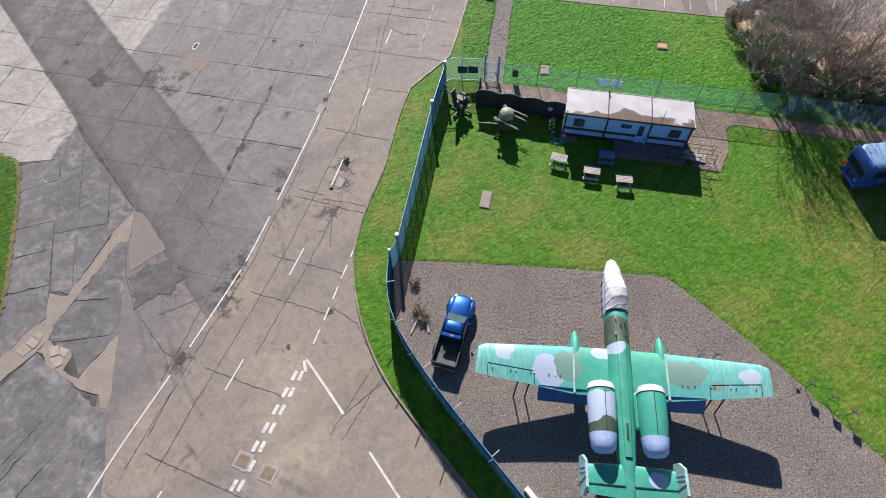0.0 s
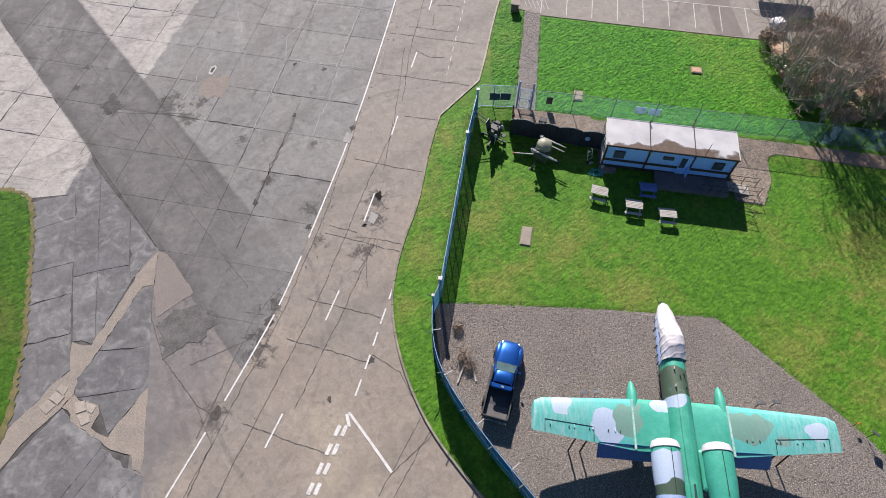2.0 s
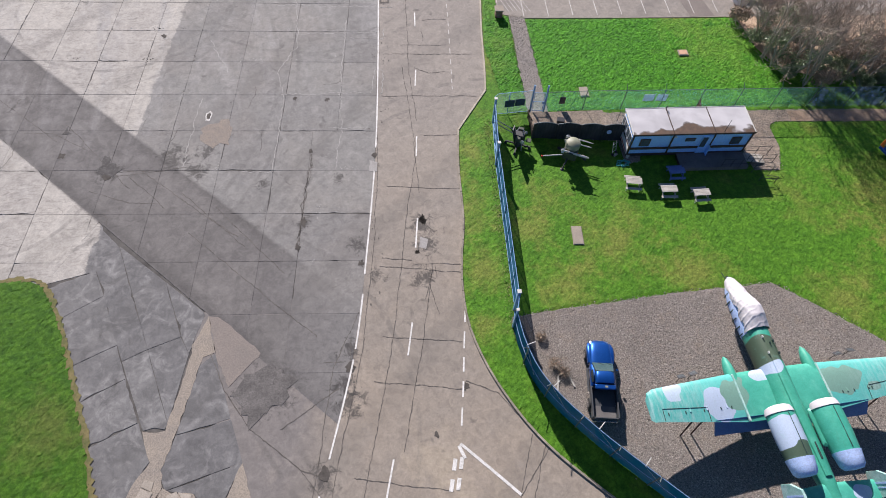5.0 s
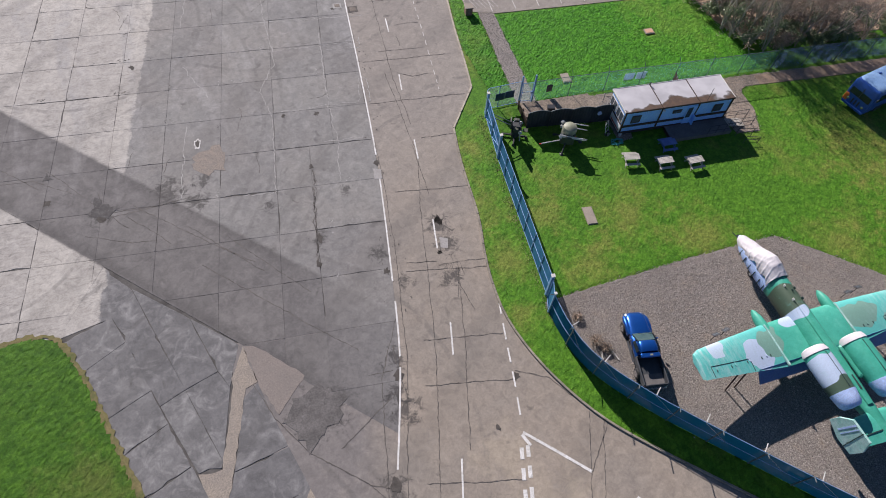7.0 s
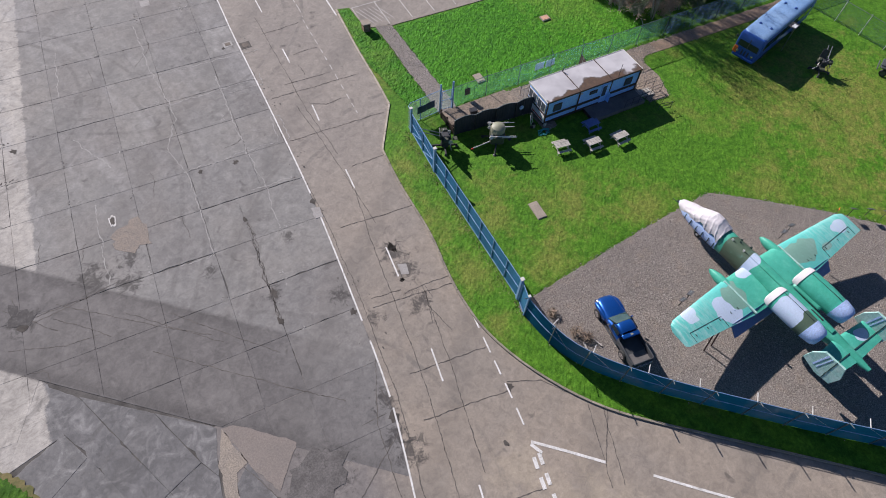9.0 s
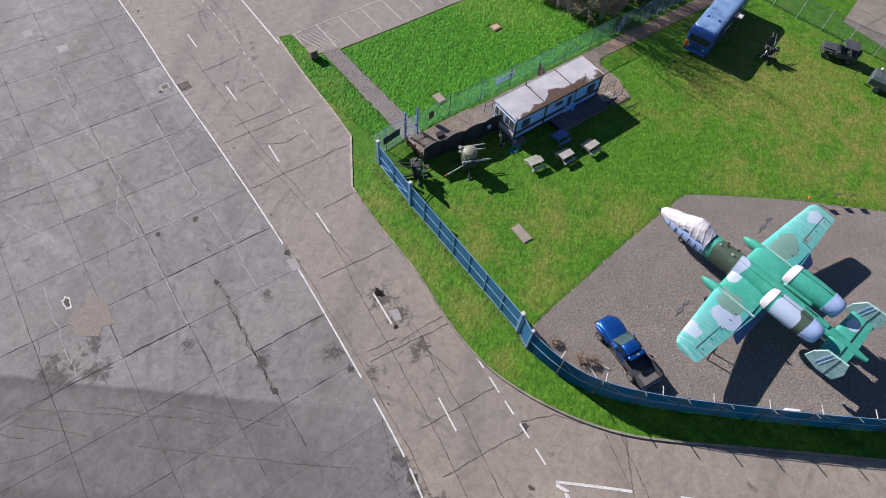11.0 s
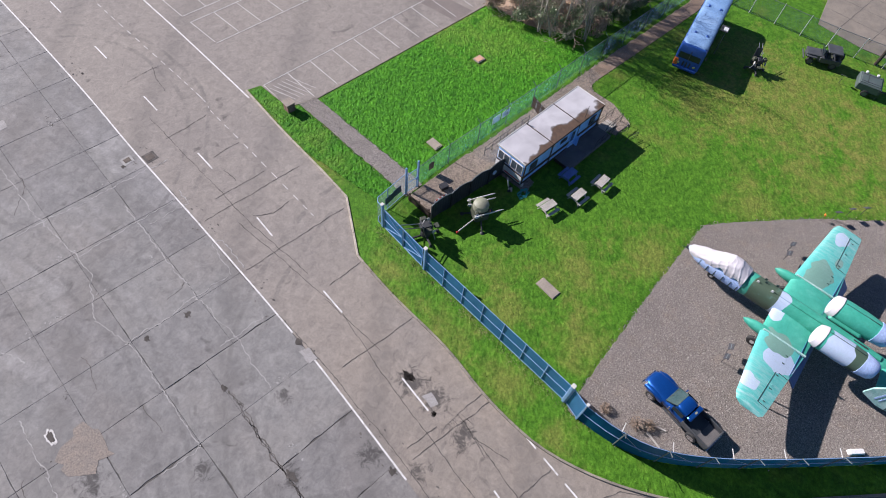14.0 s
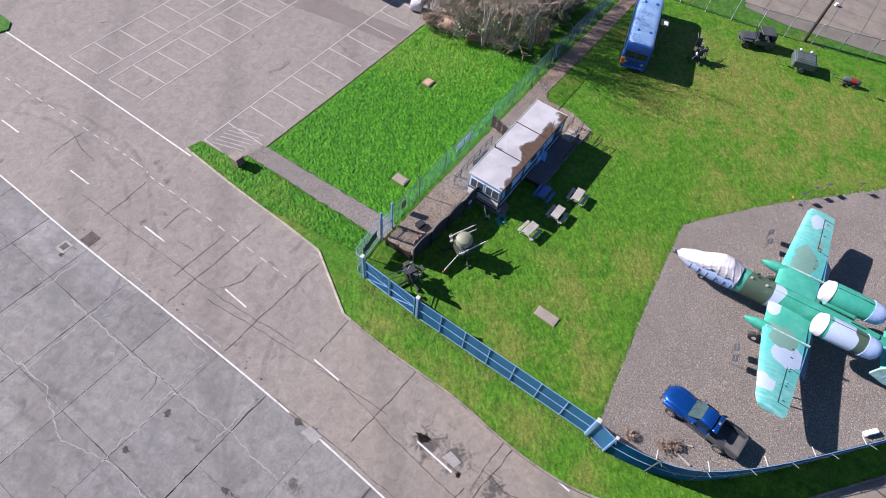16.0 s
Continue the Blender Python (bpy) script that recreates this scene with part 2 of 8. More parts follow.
def paving(name, tan):
    """Old airfield concrete: pale slabs, a grey wash over most of them, a dark strip, tyre marks."""
    m, t, bsdf = nodes(name)
    pos = t.nodes.new("ShaderNodeNewGeometry").outputs["Position"]
    xyz = add(t, "ShaderNodeSeparateXYZ", Vector=pos).outputs
    x, y = xyz[0], xyz[1]
    big, mid, fine, grain = noise_of(t, pos, 0.12, 4), noise_of(t, pos, 0.7, 6, 0.65, 0.3), noise_of(t, pos, 6.0, 5, 0.7), noise_of(t, pos, 45.0, 3, 0.7)
    wob = mathn(t, "MULTIPLY", mathn(t, "SUBTRACT", noise_of(t, pos, 0.9, 6, 0.7), 0.5), 2.2)
    if tan:
        col = mix(t, ramp(t, big, 0.4, 0.6), (0.322, 0.276, 0.228), (0.278, 0.246, 0.212))
        wash = mathn(t, "ADD", mathn(t, "ADD", mathn(t, "MULTIPLY", y, -0.344), mathn(t, "ADD", x, 23.0)), mathn(t, "MULTIPLY", wob, 1.2))
        wash = mathn(t, "MULTIPLY", ramp(t, wash, 0.6, -2.2), ramp(t, y, 31.0, 26.0))
        col = mix(t, wash, col, (0.215, 0.198, 0.188))
        col = mix(t, ramp(t, mathn(t, "ADD", y, wob), 26.0, 44.0), col, mix(t, ramp(t, big, 0.35, 0.65), (0.306, 0.275, 0.243), (0.28, 0.253, 0.228)))
        col = mix(t, mathn(t, "MULTIPLY", ramp(t, mid, 0.55, 0.8), 0.55), col, (0.36, 0.32, 0.28))
        col = mix(t, mathn(t, "MULTIPLY", ramp(t, noise_of(t, pos, 0.35, 5, 0.6, 0.6), 0.58, 0.75), 0.4), col, (0.20, 0.18, 0.165))
    else:
        grey = mix(t, ramp(t, mid, 0.35, 0.65), (0.220, 0.215, 0.208), (0.264, 0.257, 0.244))
        grey = mix(t, ramp(t, big, 0.45, 0.62), grey, (0.25, 0.237, 0.222))
        grey = mix(t, mathn(t, "MULTIPLY", ramp(t, noise_of(t, pos, 0.45, 6, 0.7, 1.0), 0.5, 0.66), 0.5), grey, (0.165, 0.157, 0.152))
        grey = mix(t, mathn(t, "MULTIPLY", ramp(t, noise_of(t, pos, 0.9, 7, 0.75, 0.8), 0.56, 0.7), 0.5), grey, (0.33, 0.32, 0.31))
        sw = mix(t, ramp(t, mid, 0.35, 0.7), (0.142, 0.140, 0.140), (0.205, 0.202, 0.201))
        sw = mix(t, mathn(t, "MULTIPLY", ramp(t, noise_of(t, pos, 0.75, 7, 0.62, 1.4), 0.5, 0.68), 0.7), sw, (0.32, 0.315, 0.308))
        pale = mix(t, ramp(t, mid, 0.3, 0.7), (0.40, 0.375, 0.34), (0.50, 0.475, 0.435))
        pale = mix(t, mathn(t, "MULTIPLY", ramp(t, noise_of(t, pos, 2.5, 6, 0.75, 0.5), 0.5, 0.68), 0.45), pale, (0.27, 0.25, 0.23))
        scratch = noise_of(t, add(t, "ShaderNodeMapping", i0=pos, i2=(0, 0, 0.18), i3=(1.3, 7.0, 1.0)).outputs[0], 1.0, 5, 0.7, 0.3)
        pale = mix(t, mathn(t, "MULTIPLY", mathn(t, "MULTIPLY", ramp(t, scratch, 0.5, 0.6), ramp(t, noise_of(t, pos, 0.5, 3), 0.42, 0.58)), 0.55), pale, (0.24, 0.225, 0.205))
        dark = mix(t, ramp(t, mid, 0.35, 0.68), (0.146, 0.138, 0.134), (0.192, 0.182, 0.175))
        across = mathn(t, "ADD", mathn(t, "MULTIPLY", x, 0.761), mathn(t, "MULTIPLY", y, 0.649))
        d1 = mathn(t, "ADD", mathn(t, "MULTIPLY", y, -0.22), mathn(t, "ADD", x, 39.92))
        d2 = mathn(t, "ADD", mathn(t, "MULTIPLY", y, -0.03), mathn(t, "ADD", mathn(t, "MULTIPLY", x, 1.0), 33.38))
        d2 = mathn(t, "SUBTRACT", d2, mathn(t, "MULTIPLY", ramp(t, y, 34.0, 36.5), 30.0))
        d3 = mathn(t, "ADD", mathn(t, "MULTIPLY", y, -0.966), mathn(t, "ADD", mathn(t, "MULTIPLY", x, 0.259), 38.29))
        d = mathn(t, "MAXIMUM", mathn(t, "ADD", mathn(t, "MAXIMUM", d1, d2), mathn(t, "MULTIPLY", wob, 0.55)), d3)
        col = mix(t, ramp(t, across, -1.6, -2.0), grey, sw)
        col = mix(t, ramp(t, d, 0.08, -0.08), col, pale)
        up = mathn(t, "ADD", across, mathn(t, "MULTIPLY", wob, 0.14))
        band = mathn(t, "MULTIPLY", ramp(t, up, 5.2, 4.9), ramp(t, up, -2.0, -1.8))
        band = mathn(t, "MULTIPLY", band, ramp(t, mathn(t, "ADD", x, wob), -13.0, -21.0))
        rim = mathn(t, "MULTIPLY", mathn(t, "ADD", mathn(t, "MULTIPLY", ramp(t, up, 4.1, 5.0), ramp(t, up, 5.3, 5.0)), mathn(t, "MULTIPLY", ramp(t, up, -0.9, -1.5), ramp(t, up, -2.0, -1.7))), 0.5)
        col = mix(t, band, col, mix(t, mathn(t, "MULTIPLY", rim, band), dark, (0.09, 0.085, 0.083)))
    if tan:
        for sx_, sy_, sr in ((-10.16, 10.17, 2.6), (-8.28, 8.58, 2.4), (-11.33, 13.62, 2.0), (-10.52, 7.93, 2.2)):
            dist = add(t, "ShaderNodeVectorMath", i0=pos, i1=(sx_, sy_, 0.0))
            dist.operation = "DISTANCE"
            e = mathn(t, "ADD", mathn(t, "DIVIDE", dist.outputs["Value"], sr), mathn(t, "MULTIPLY", mathn(t, "SUBTRACT", mid, 0.5), 3.0))
            col = mix(t, mathn(t, "MULTIPLY", ramp(t, e, 1.0, 0.3), 0.55), col, (0.42, 0.36, 0.28))
    if not tan:
        # pale scuffed lanes along the slabs
        lane = noise_of(t, add(t, "ShaderNodeMapping", i0=pos, i2=(0, 0, 0.18), i3=(0.42, 0.07, 1.0)).outputs[0], 1.0, 5, 0.6, 0.4)
        lane = mathn(t, "MULTIPLY", ramp(t, lane, 0.48, 0.64), ramp(t, y, 36.0, 52.0))
        col = mix(t, mathn(t, "MULTIPLY", lane, mathn(t, "MULTIPLY", ramp(t, mid, 0.3, 0.6), 0.6)), col, (0.36, 0.352, 0.345))
    cloud = noise_of(t, pos, 1.6, 7, 0.72, 0.9)
    # soot and oil blotches, and curved tyre marks
    for sx_, sy_, sr in SPOTS:
        dist = add(t, "ShaderNodeVectorMath", i0=pos, i1=(sx_, sy_, 0.0))
        dist.operation = "DISTANCE"
        e = mathn(t, "ADD", mathn(t, "DIVIDE", dist.outputs["Value"], sr), mathn(t, "MULTIPLY", mathn(t, "SUBTRACT", cloud, 0.5), 5.0))
        col = mix(t, mathn(t, "MULTIPLY", ramp(t, e, 1.0, 0.25), 0.8), col, (0.075, 0.07, 0.067))
    for sx_, sy_, sr in ARCS:
        dist = add(t, "ShaderNodeVectorMath", i0=pos, i1=(sx_, sy_, 0.0))
        dist.operation = "DISTANCE"
        e = mathn(t, "ABSOLUTE", mathn(t, "SUBTRACT", mathn(t, "ADD", dist.outputs["Value"], mathn(t, "MULTIPLY", big, 1.5)), sr))
        col = mix(t, mathn(t, "MULTIPLY", mathn(t, "MULTIPLY", ramp(t, e, 0.22, 0.1), ramp(t, mid, 0.42, 0.6)), 0.4), col, (0.12, 0.115, 0.11))
    # faint swept tyre marks
    wave = add(t, "ShaderNodeTexWave", Vector=add(t, "ShaderNodeMapping", i0=pos, i2=(0, 0, 0.9)).outputs[0], Scale=0.035, Distortion=9.0, Detail=3.0)
    wave.inputs["Detail Scale"].default_value = 0.25
    col = mix(t, mathn(t, "MULTIPLY", ramp(t, wave.outputs["Fac"], 0.88, 1.0), mathn(t, "MULTIPLY", ramp(t, fine, 0.35, 0.65), 0.42)), col, (0.11, 0.105, 0.1))
    col = mix(t, 1.0, col, mix(t, ramp(t, fine, 0.3, 0.7), (0.88, 0.88, 0.88), (1.1, 1.1, 1.1)), "MULTIPLY")
    col = mix(t, 1.0, col, mix(t, ramp(t, cloud, 0.32, 0.68), (0.78, 0.78, 0.785), (1.14, 1.14, 1.13)), "MULTIPLY")
    col = mix(t, 1.0, col, mix(t, ramp(t, noise_of(t, pos, 16.0, 4, 0.8), 0.35, 0.65), (0.94, 0.94, 0.94), (1.06, 1.06, 1.06)), "MULTIPLY")
    # oil and damp spots
    spot = noise_of(t, pos, 0.55, 3, 0.5, 1.2)
    col = mix(t, mathn(t, "MULTIPLY", ramp(t, spot, 0.66, 0.76), 0.6), col, (0.075, 0.07, 0.066))
    if not tan:
        r = ramp(t, t.nodes.new("ShaderNodeObjectInfo").outputs["Random"], 0, 1)
        col = mix(t, 1.0, col, mix(t, r, (0.92, 0.92, 0.93), (1.06, 1.06, 1.055)), "MULTIPLY")
    t.links.new(col, bsdf.inputs["Base Color"])
    bsdf.inputs["Roughness"].default_value = 0.82
    bsdf.inputs["Specular IOR Level"].default_value = 0.28
    h = mathn(t, "ADD", fine, mathn(t, "MULTIPLY", grain, 0.4))
    t.links.new(add(t, "ShaderNodeBump", Strength=0.2, Distance=0.015, Height=h).outputs[0], bsdf.inputs["Normal"])
    return m


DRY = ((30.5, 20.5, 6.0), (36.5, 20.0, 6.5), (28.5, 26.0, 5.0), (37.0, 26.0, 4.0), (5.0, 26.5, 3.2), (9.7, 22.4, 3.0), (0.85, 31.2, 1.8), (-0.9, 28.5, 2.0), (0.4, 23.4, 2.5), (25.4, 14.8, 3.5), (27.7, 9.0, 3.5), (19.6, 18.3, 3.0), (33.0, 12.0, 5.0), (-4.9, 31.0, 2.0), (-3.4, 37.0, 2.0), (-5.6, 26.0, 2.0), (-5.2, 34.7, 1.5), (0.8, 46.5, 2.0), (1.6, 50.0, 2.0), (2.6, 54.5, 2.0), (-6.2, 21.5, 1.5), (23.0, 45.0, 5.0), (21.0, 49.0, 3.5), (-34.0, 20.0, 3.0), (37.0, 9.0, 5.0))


def grassy(name, greens, dry, dry_at=(0.52, 0.7), tufty=0.2):
    m, t, bsdf = nodes(name)
    pos = t.nodes.new("ShaderNodeNewGeometry").outputs["Position"]
    big, mid, fine = noise_of(t, pos, 0.16, 4, 0.55), noise_of(t, pos, 1.3, 5, 0.7), noise_of(t, pos, 7.0, 6, 0.8)
    col = mix(t, ramp(t, mid, 0.35, 0.65), *greens)
    both = mathn(t, "ADD", mathn(t, "MULTIPLY", big, 0.75), mathn(t, "MULTIPLY", noise_of(t, pos, 0.8, 5, 0.7), 0.25))
    col = mix(t, mathn(t, "MULTIPLY", ramp(t, both, *dry_at), 0.8), col, dry)
    rag = mathn(t, "MULTIPLY", mathn(t, "SUBTRACT", noise_of(t, pos, 0.5, 6, 0.75), 0.5), 4.5)
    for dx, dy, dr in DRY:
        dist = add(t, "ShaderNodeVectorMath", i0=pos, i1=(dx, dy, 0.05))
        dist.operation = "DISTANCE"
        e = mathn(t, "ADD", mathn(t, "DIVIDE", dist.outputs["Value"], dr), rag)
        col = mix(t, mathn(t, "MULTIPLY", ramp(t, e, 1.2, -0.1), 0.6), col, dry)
    clump = noise_of(t, pos, 2.6, 6, 0.75, 0.5)
    col = mix(t, 1.0, col, mix(t, ramp(t, clump, 0.36, 0.64), (1 - tufty * 1.1, 1 - tufty, 1 - tufty * 1.1), (1 + tufty * 0.9, 1 + tufty * 0.75, 1 + tufty * 0.9)), "MULTIPLY")
    col = mix(t, 1.0, col, mix(t, ramp(t, fine, 0.38, 0.62), (0.64, 0.68, 0.6), (1.3, 1.25, 1.3)), "MULTIPLY")
    isle_r = t.nodes.new("ShaderNodeNewGeometry").outputs["Random Per Island"]
    col = mix(t, 1.0, col, mix(t, isle_r, (0.86, 0.88, 0.86), (1.12, 1.1, 1.14)), "MULTIPLY")
    t.links.new(col, bsdf.inputs["Base Color"])
    bsdf.inputs["Roughness"].default_value = 0.75
    bsdf.inputs["Specular IOR Level"].default_value = 0.2
    t.links.new(add(t, "ShaderNodeBump", Strength=0.55, Distance=0.06, Height=fine).outputs[0], bsdf.inputs["Normal"])
    return m


APRON = paving("airfield concrete", False)
TAN = paving("road concrete", True)
FILL = surface("joint filler", (0.06, 0.056, 0.052), (0.13, 0.122, 0.114), 0.8, 15, 0.95)
CRACK = surface("crack filler", (0.075, 0.068, 0.062), (0.15, 0.135, 0.122), 1.1, 25, 0.95, bump=0)
SEAL = surface("pale joint sealant", (0.40, 0.39, 0.37), (0.30, 0.29, 0.275), 1.5, 25, 0.9, bump=0)
PATCH = surface("beige aggregate patch", (0.325, 0.28, 0.23), (0.27, 0.238, 0.205), 0.9, 12, 0.95, bump=0.4, c3=(0.22, 0.19, 0.16), speckle=0.3)
BROWN = surface("brown worn patch", (0.29, 0.245, 0.205), (0.245, 0.215, 0.188), 1.6, 11, 0.95, bump=0.6, depth=0.04, c3=(0.17, 0.155, 0.14), amount3=0.6, speckle=0.3)
WHITE_LINE = surface("worn road paint", (0.60, 0.59, 0.56), (0.74, 0.73, 0.71), 1.2, 16, 0.7, c3=(0.34, 0.32, 0.29), amount3=0.8)
FADED_LINE = surface("faded road paint", (0.55, 0.53, 0.50), (0.66, 0.645, 0.62), 1.6, 16, 0.8, c3=(0.30, 0.275, 0.25), amount3=0.9)
# lighter copy of the kerb colour, for the stones in sun
KERB_LIT = surface("sunlit kerb concrete", (0.50, 0.45, 0.36), (0.38, 0.34, 0.27), 0.7, 14, 0.9, c3=(0.2, 0.19, 0.13))
KERB = surface("kerb concrete", (0.34, 0.30, 0.24), (0.2, 0.18, 0.145), 0.7, 14, 0.9, c3=(0.07, 0.07, 0.05))
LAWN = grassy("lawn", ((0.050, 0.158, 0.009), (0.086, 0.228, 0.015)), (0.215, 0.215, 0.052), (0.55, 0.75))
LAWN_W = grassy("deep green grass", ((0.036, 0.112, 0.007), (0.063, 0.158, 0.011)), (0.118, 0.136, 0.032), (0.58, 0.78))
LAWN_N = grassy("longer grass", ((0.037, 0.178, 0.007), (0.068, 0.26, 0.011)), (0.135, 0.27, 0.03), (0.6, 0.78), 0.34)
GRAVEL = surface("grey brown gravel", (0.205, 0.18, 0.16), (0.25, 0.22, 0.195), 0.35, 11.0, 0.9, bump=0.8, c3=(0.28, 0.22, 0.165), amount3=0.5, depth=0.06, speckle=0.62)
PATHM = surface("gravel path", (0.33, 0.265, 0.205), (0.25, 0.205, 0.165), 0.9, 8, 0.95, bump=0.8, c3=(0.15, 0.15, 0.08), depth=0.05, speckle=0.45)
DIRT = surface("brown trodden earth", (0.36, 0.26, 0.185), (0.25, 0.185, 0.135), 0.8, 10, 0.95, bump=0.6, c3=(0.12, 0.13, 0.05), depth=0.03)

# ---- ground ----
WL = smooth_line([(-24.6, -4), (-22.3, 2), (-20.12, 8.37), (-17.9, 13.9), (-15.2, 21.2), (-13.75, 27), (-11.4, 37.8), (-9.48, 49.2), (-7.95, 59.2), (-6.58, 67.1), (-4.7, 80), (-2.8, 95), (-1, 110)], 1.0)
KERB_LINE = smooth_line([(2.2, 57.6), (0.9, 51.8), (-0.1, 46.5), (-0.75, 43.5)], 0.9)[:-1] + smooth_line([(-0.75, 43.5), (-4.13, 39.35)], 0.9)[:-1] + smooth_line(
    [(-4.13, 39.35), (-4.97, 35.5), (-5.72, 30.4), (-6.62, 27), (-7.12, 24.4), (-7.27, 21.6), (-6.72, 18.5), (-5.65, 15.5), (-4.35, 13.05), (-2.65, 10.8), (0.0, 7.75), (3.0, 4.3), (6.0, 0.8), (10.0, -4.0), (16, -11)], 0.8)
PARK_EDGE = [(3.45, 57.1), (3.1, 53.55), (4.04, 53.15), (5.33, 52.5), (13.08, 51.2), (25.8, 49.2), (40, 47.0), (52, 45.1)]


def wl_x(y):
    for p, q in zip(WL, WL[1:]):
        if p[1] <= y <= q[1]:
            return p[0] + (y - p[1]) / (q[1] - p[1]) * (q[0] - p[0])
    return WL[0][0] if y < WL[0][1] else WL[-1][0]


ground = part("ground", B().add([(-1500, -1500, -0.06), (1500, -1500, -0.06), (1500, 1500, -0.06), (-1500, 1500, -0.06)], [(0, 1, 2, 3)]), LAWN)
tagged(ground, "flat grass land reaching to the horizon", "ground", kind="structure")
base = part("road_base", shape([(-110, -60), (90, -60), (90, 160), (-110, 160)], -0.05, -0.02), FILL)
tagged(base, "dark filler under the concrete joints", "ground", kind="structure")

# road, car park and smooth concrete
road_poly = [p for p in WL[::-1] if p[1] > 24.6] + [(-15.6, 24.0), (-16.5, 26.0), (-25.6, 26.2), (-25.4, 23.1), (-24.6, 19.9), (-23.2, 15.2), (-22.4, 10.2), (-23, 4), (-26.0, -40), (60, -40), (40, -40), (16, -11)] + KERB_LINE[::-1][1:] + PARK_EDGE + [(90, 39), (90, 130), (-1, 130)]
road = tagged(part("road", shape(road_poly, -0.02, -0.003), TAN), "tan grey worn concrete road and car park with cracks", "road", kind="structure")

# the apron's slabs
apron = tagged(thing("apron", "large grey concrete airfield apron of square slabs", "apron", 0, 0, 0, kind="structure"))
BAND_N = (0.761, 0.649)
rng = random.Random(5)


def slab(poly, gap=0.006, z=0.005, material=APRON, parent=apron, name="slab"):
    """A concrete slab inside an outline, with a joint round it and slightly uneven edges."""
    c = Vector((sum(p[0] for p in poly) / len(poly), sum(p[1] for p in poly) / len(poly)))
    pts = []
    for p, q in zip(poly, poly[1:] + poly[:1]):
        p, q = Vector(p), Vector(q)
        n = max(1, int((q - p).length / 0.45))
        open_ = rng.choice((0.0, 0.0, 0.2, 0.5, 1.0, 1.8, 3.2)) * gap / 0.006
        for i in range(n):
            w = p.lerp(q, i / n)
            d = c - w
            pts.append(tuple(w + d.normalized() * (0.0015 + open_ * (0.006 + rng.random() ** 3 * 0.05))))
    b = B()
    z += rng.uniform(-0.004, 0.003)
    b.loft([[(x, y, -0.02) for x, y in pts], [(x, y, z - 0.012) for x, y in pts], [(x + (c.x - x) * 0.006, y + (c.y - y) * 0.006, z) for x, y in pts]])
    return part(name, b, material, parent)


ANG = math.radians(-10.4)
U, V = Vector((math.cos(ANG), math.sin(ANG))), Vector((-math.sin(ANG), math.cos(ANG)))
ORIGIN, STEP = Vector((-10.0, 44.9)), 4.2
COLS = [-13, -12, -11, -10, -9, -8, -7, -6.02, -5.0, -4.02, -2.96, -1.93, -0.8, 0.4, 1.4]
for i in range(len(COLS) - 1):
    for j in range(-11, 13):
        row0, row1 = j - 0.07, j + 0.93
        c0, c1 = COLS[i], COLS[i + 1]
        if j < -1:
            c0, c1 = (-1.28 if c == -0.8 else c for c in (c0, c1))
        cell = [tuple(ORIGIN + U * p * STEP + V * q * STEP) for p, q in ((c0, row0), (c1, row0), (c1, row1), (c0, row1))]
        cy = sum(p[1] for p in cell) / 4
        cx = sum(p[0] for p in cell) / 4
        if cx < -62 or cy > 100:
            continue
        x0, x1 = wl_x(cy - 2.5), wl_x(cy + 2.5)
        n = Vector((-5.0, x1 - x0)).normalized()
        c = n.x * (x0 + x1) / 2 + n.y * cy
        cell = clip(cell, n, c)
        top = clip(cell, BAND_N, -1.85) if len(cell) > 2 else []
        if len(top) > 2:
            in_band = BAND_N[0] * cx + BAND_N[1] * cy < 5.0
            slab(top, 0.0015 if in_band else 0.0022 if j >= 0 and cx > -29 else 0.005)
        low = clip(clip(cell, (-0.761, -0.649), 1.85), (-1, 0.68), 56.4) if len(cell) > 2 else []
        if len(low) > 2:
            slab(low)

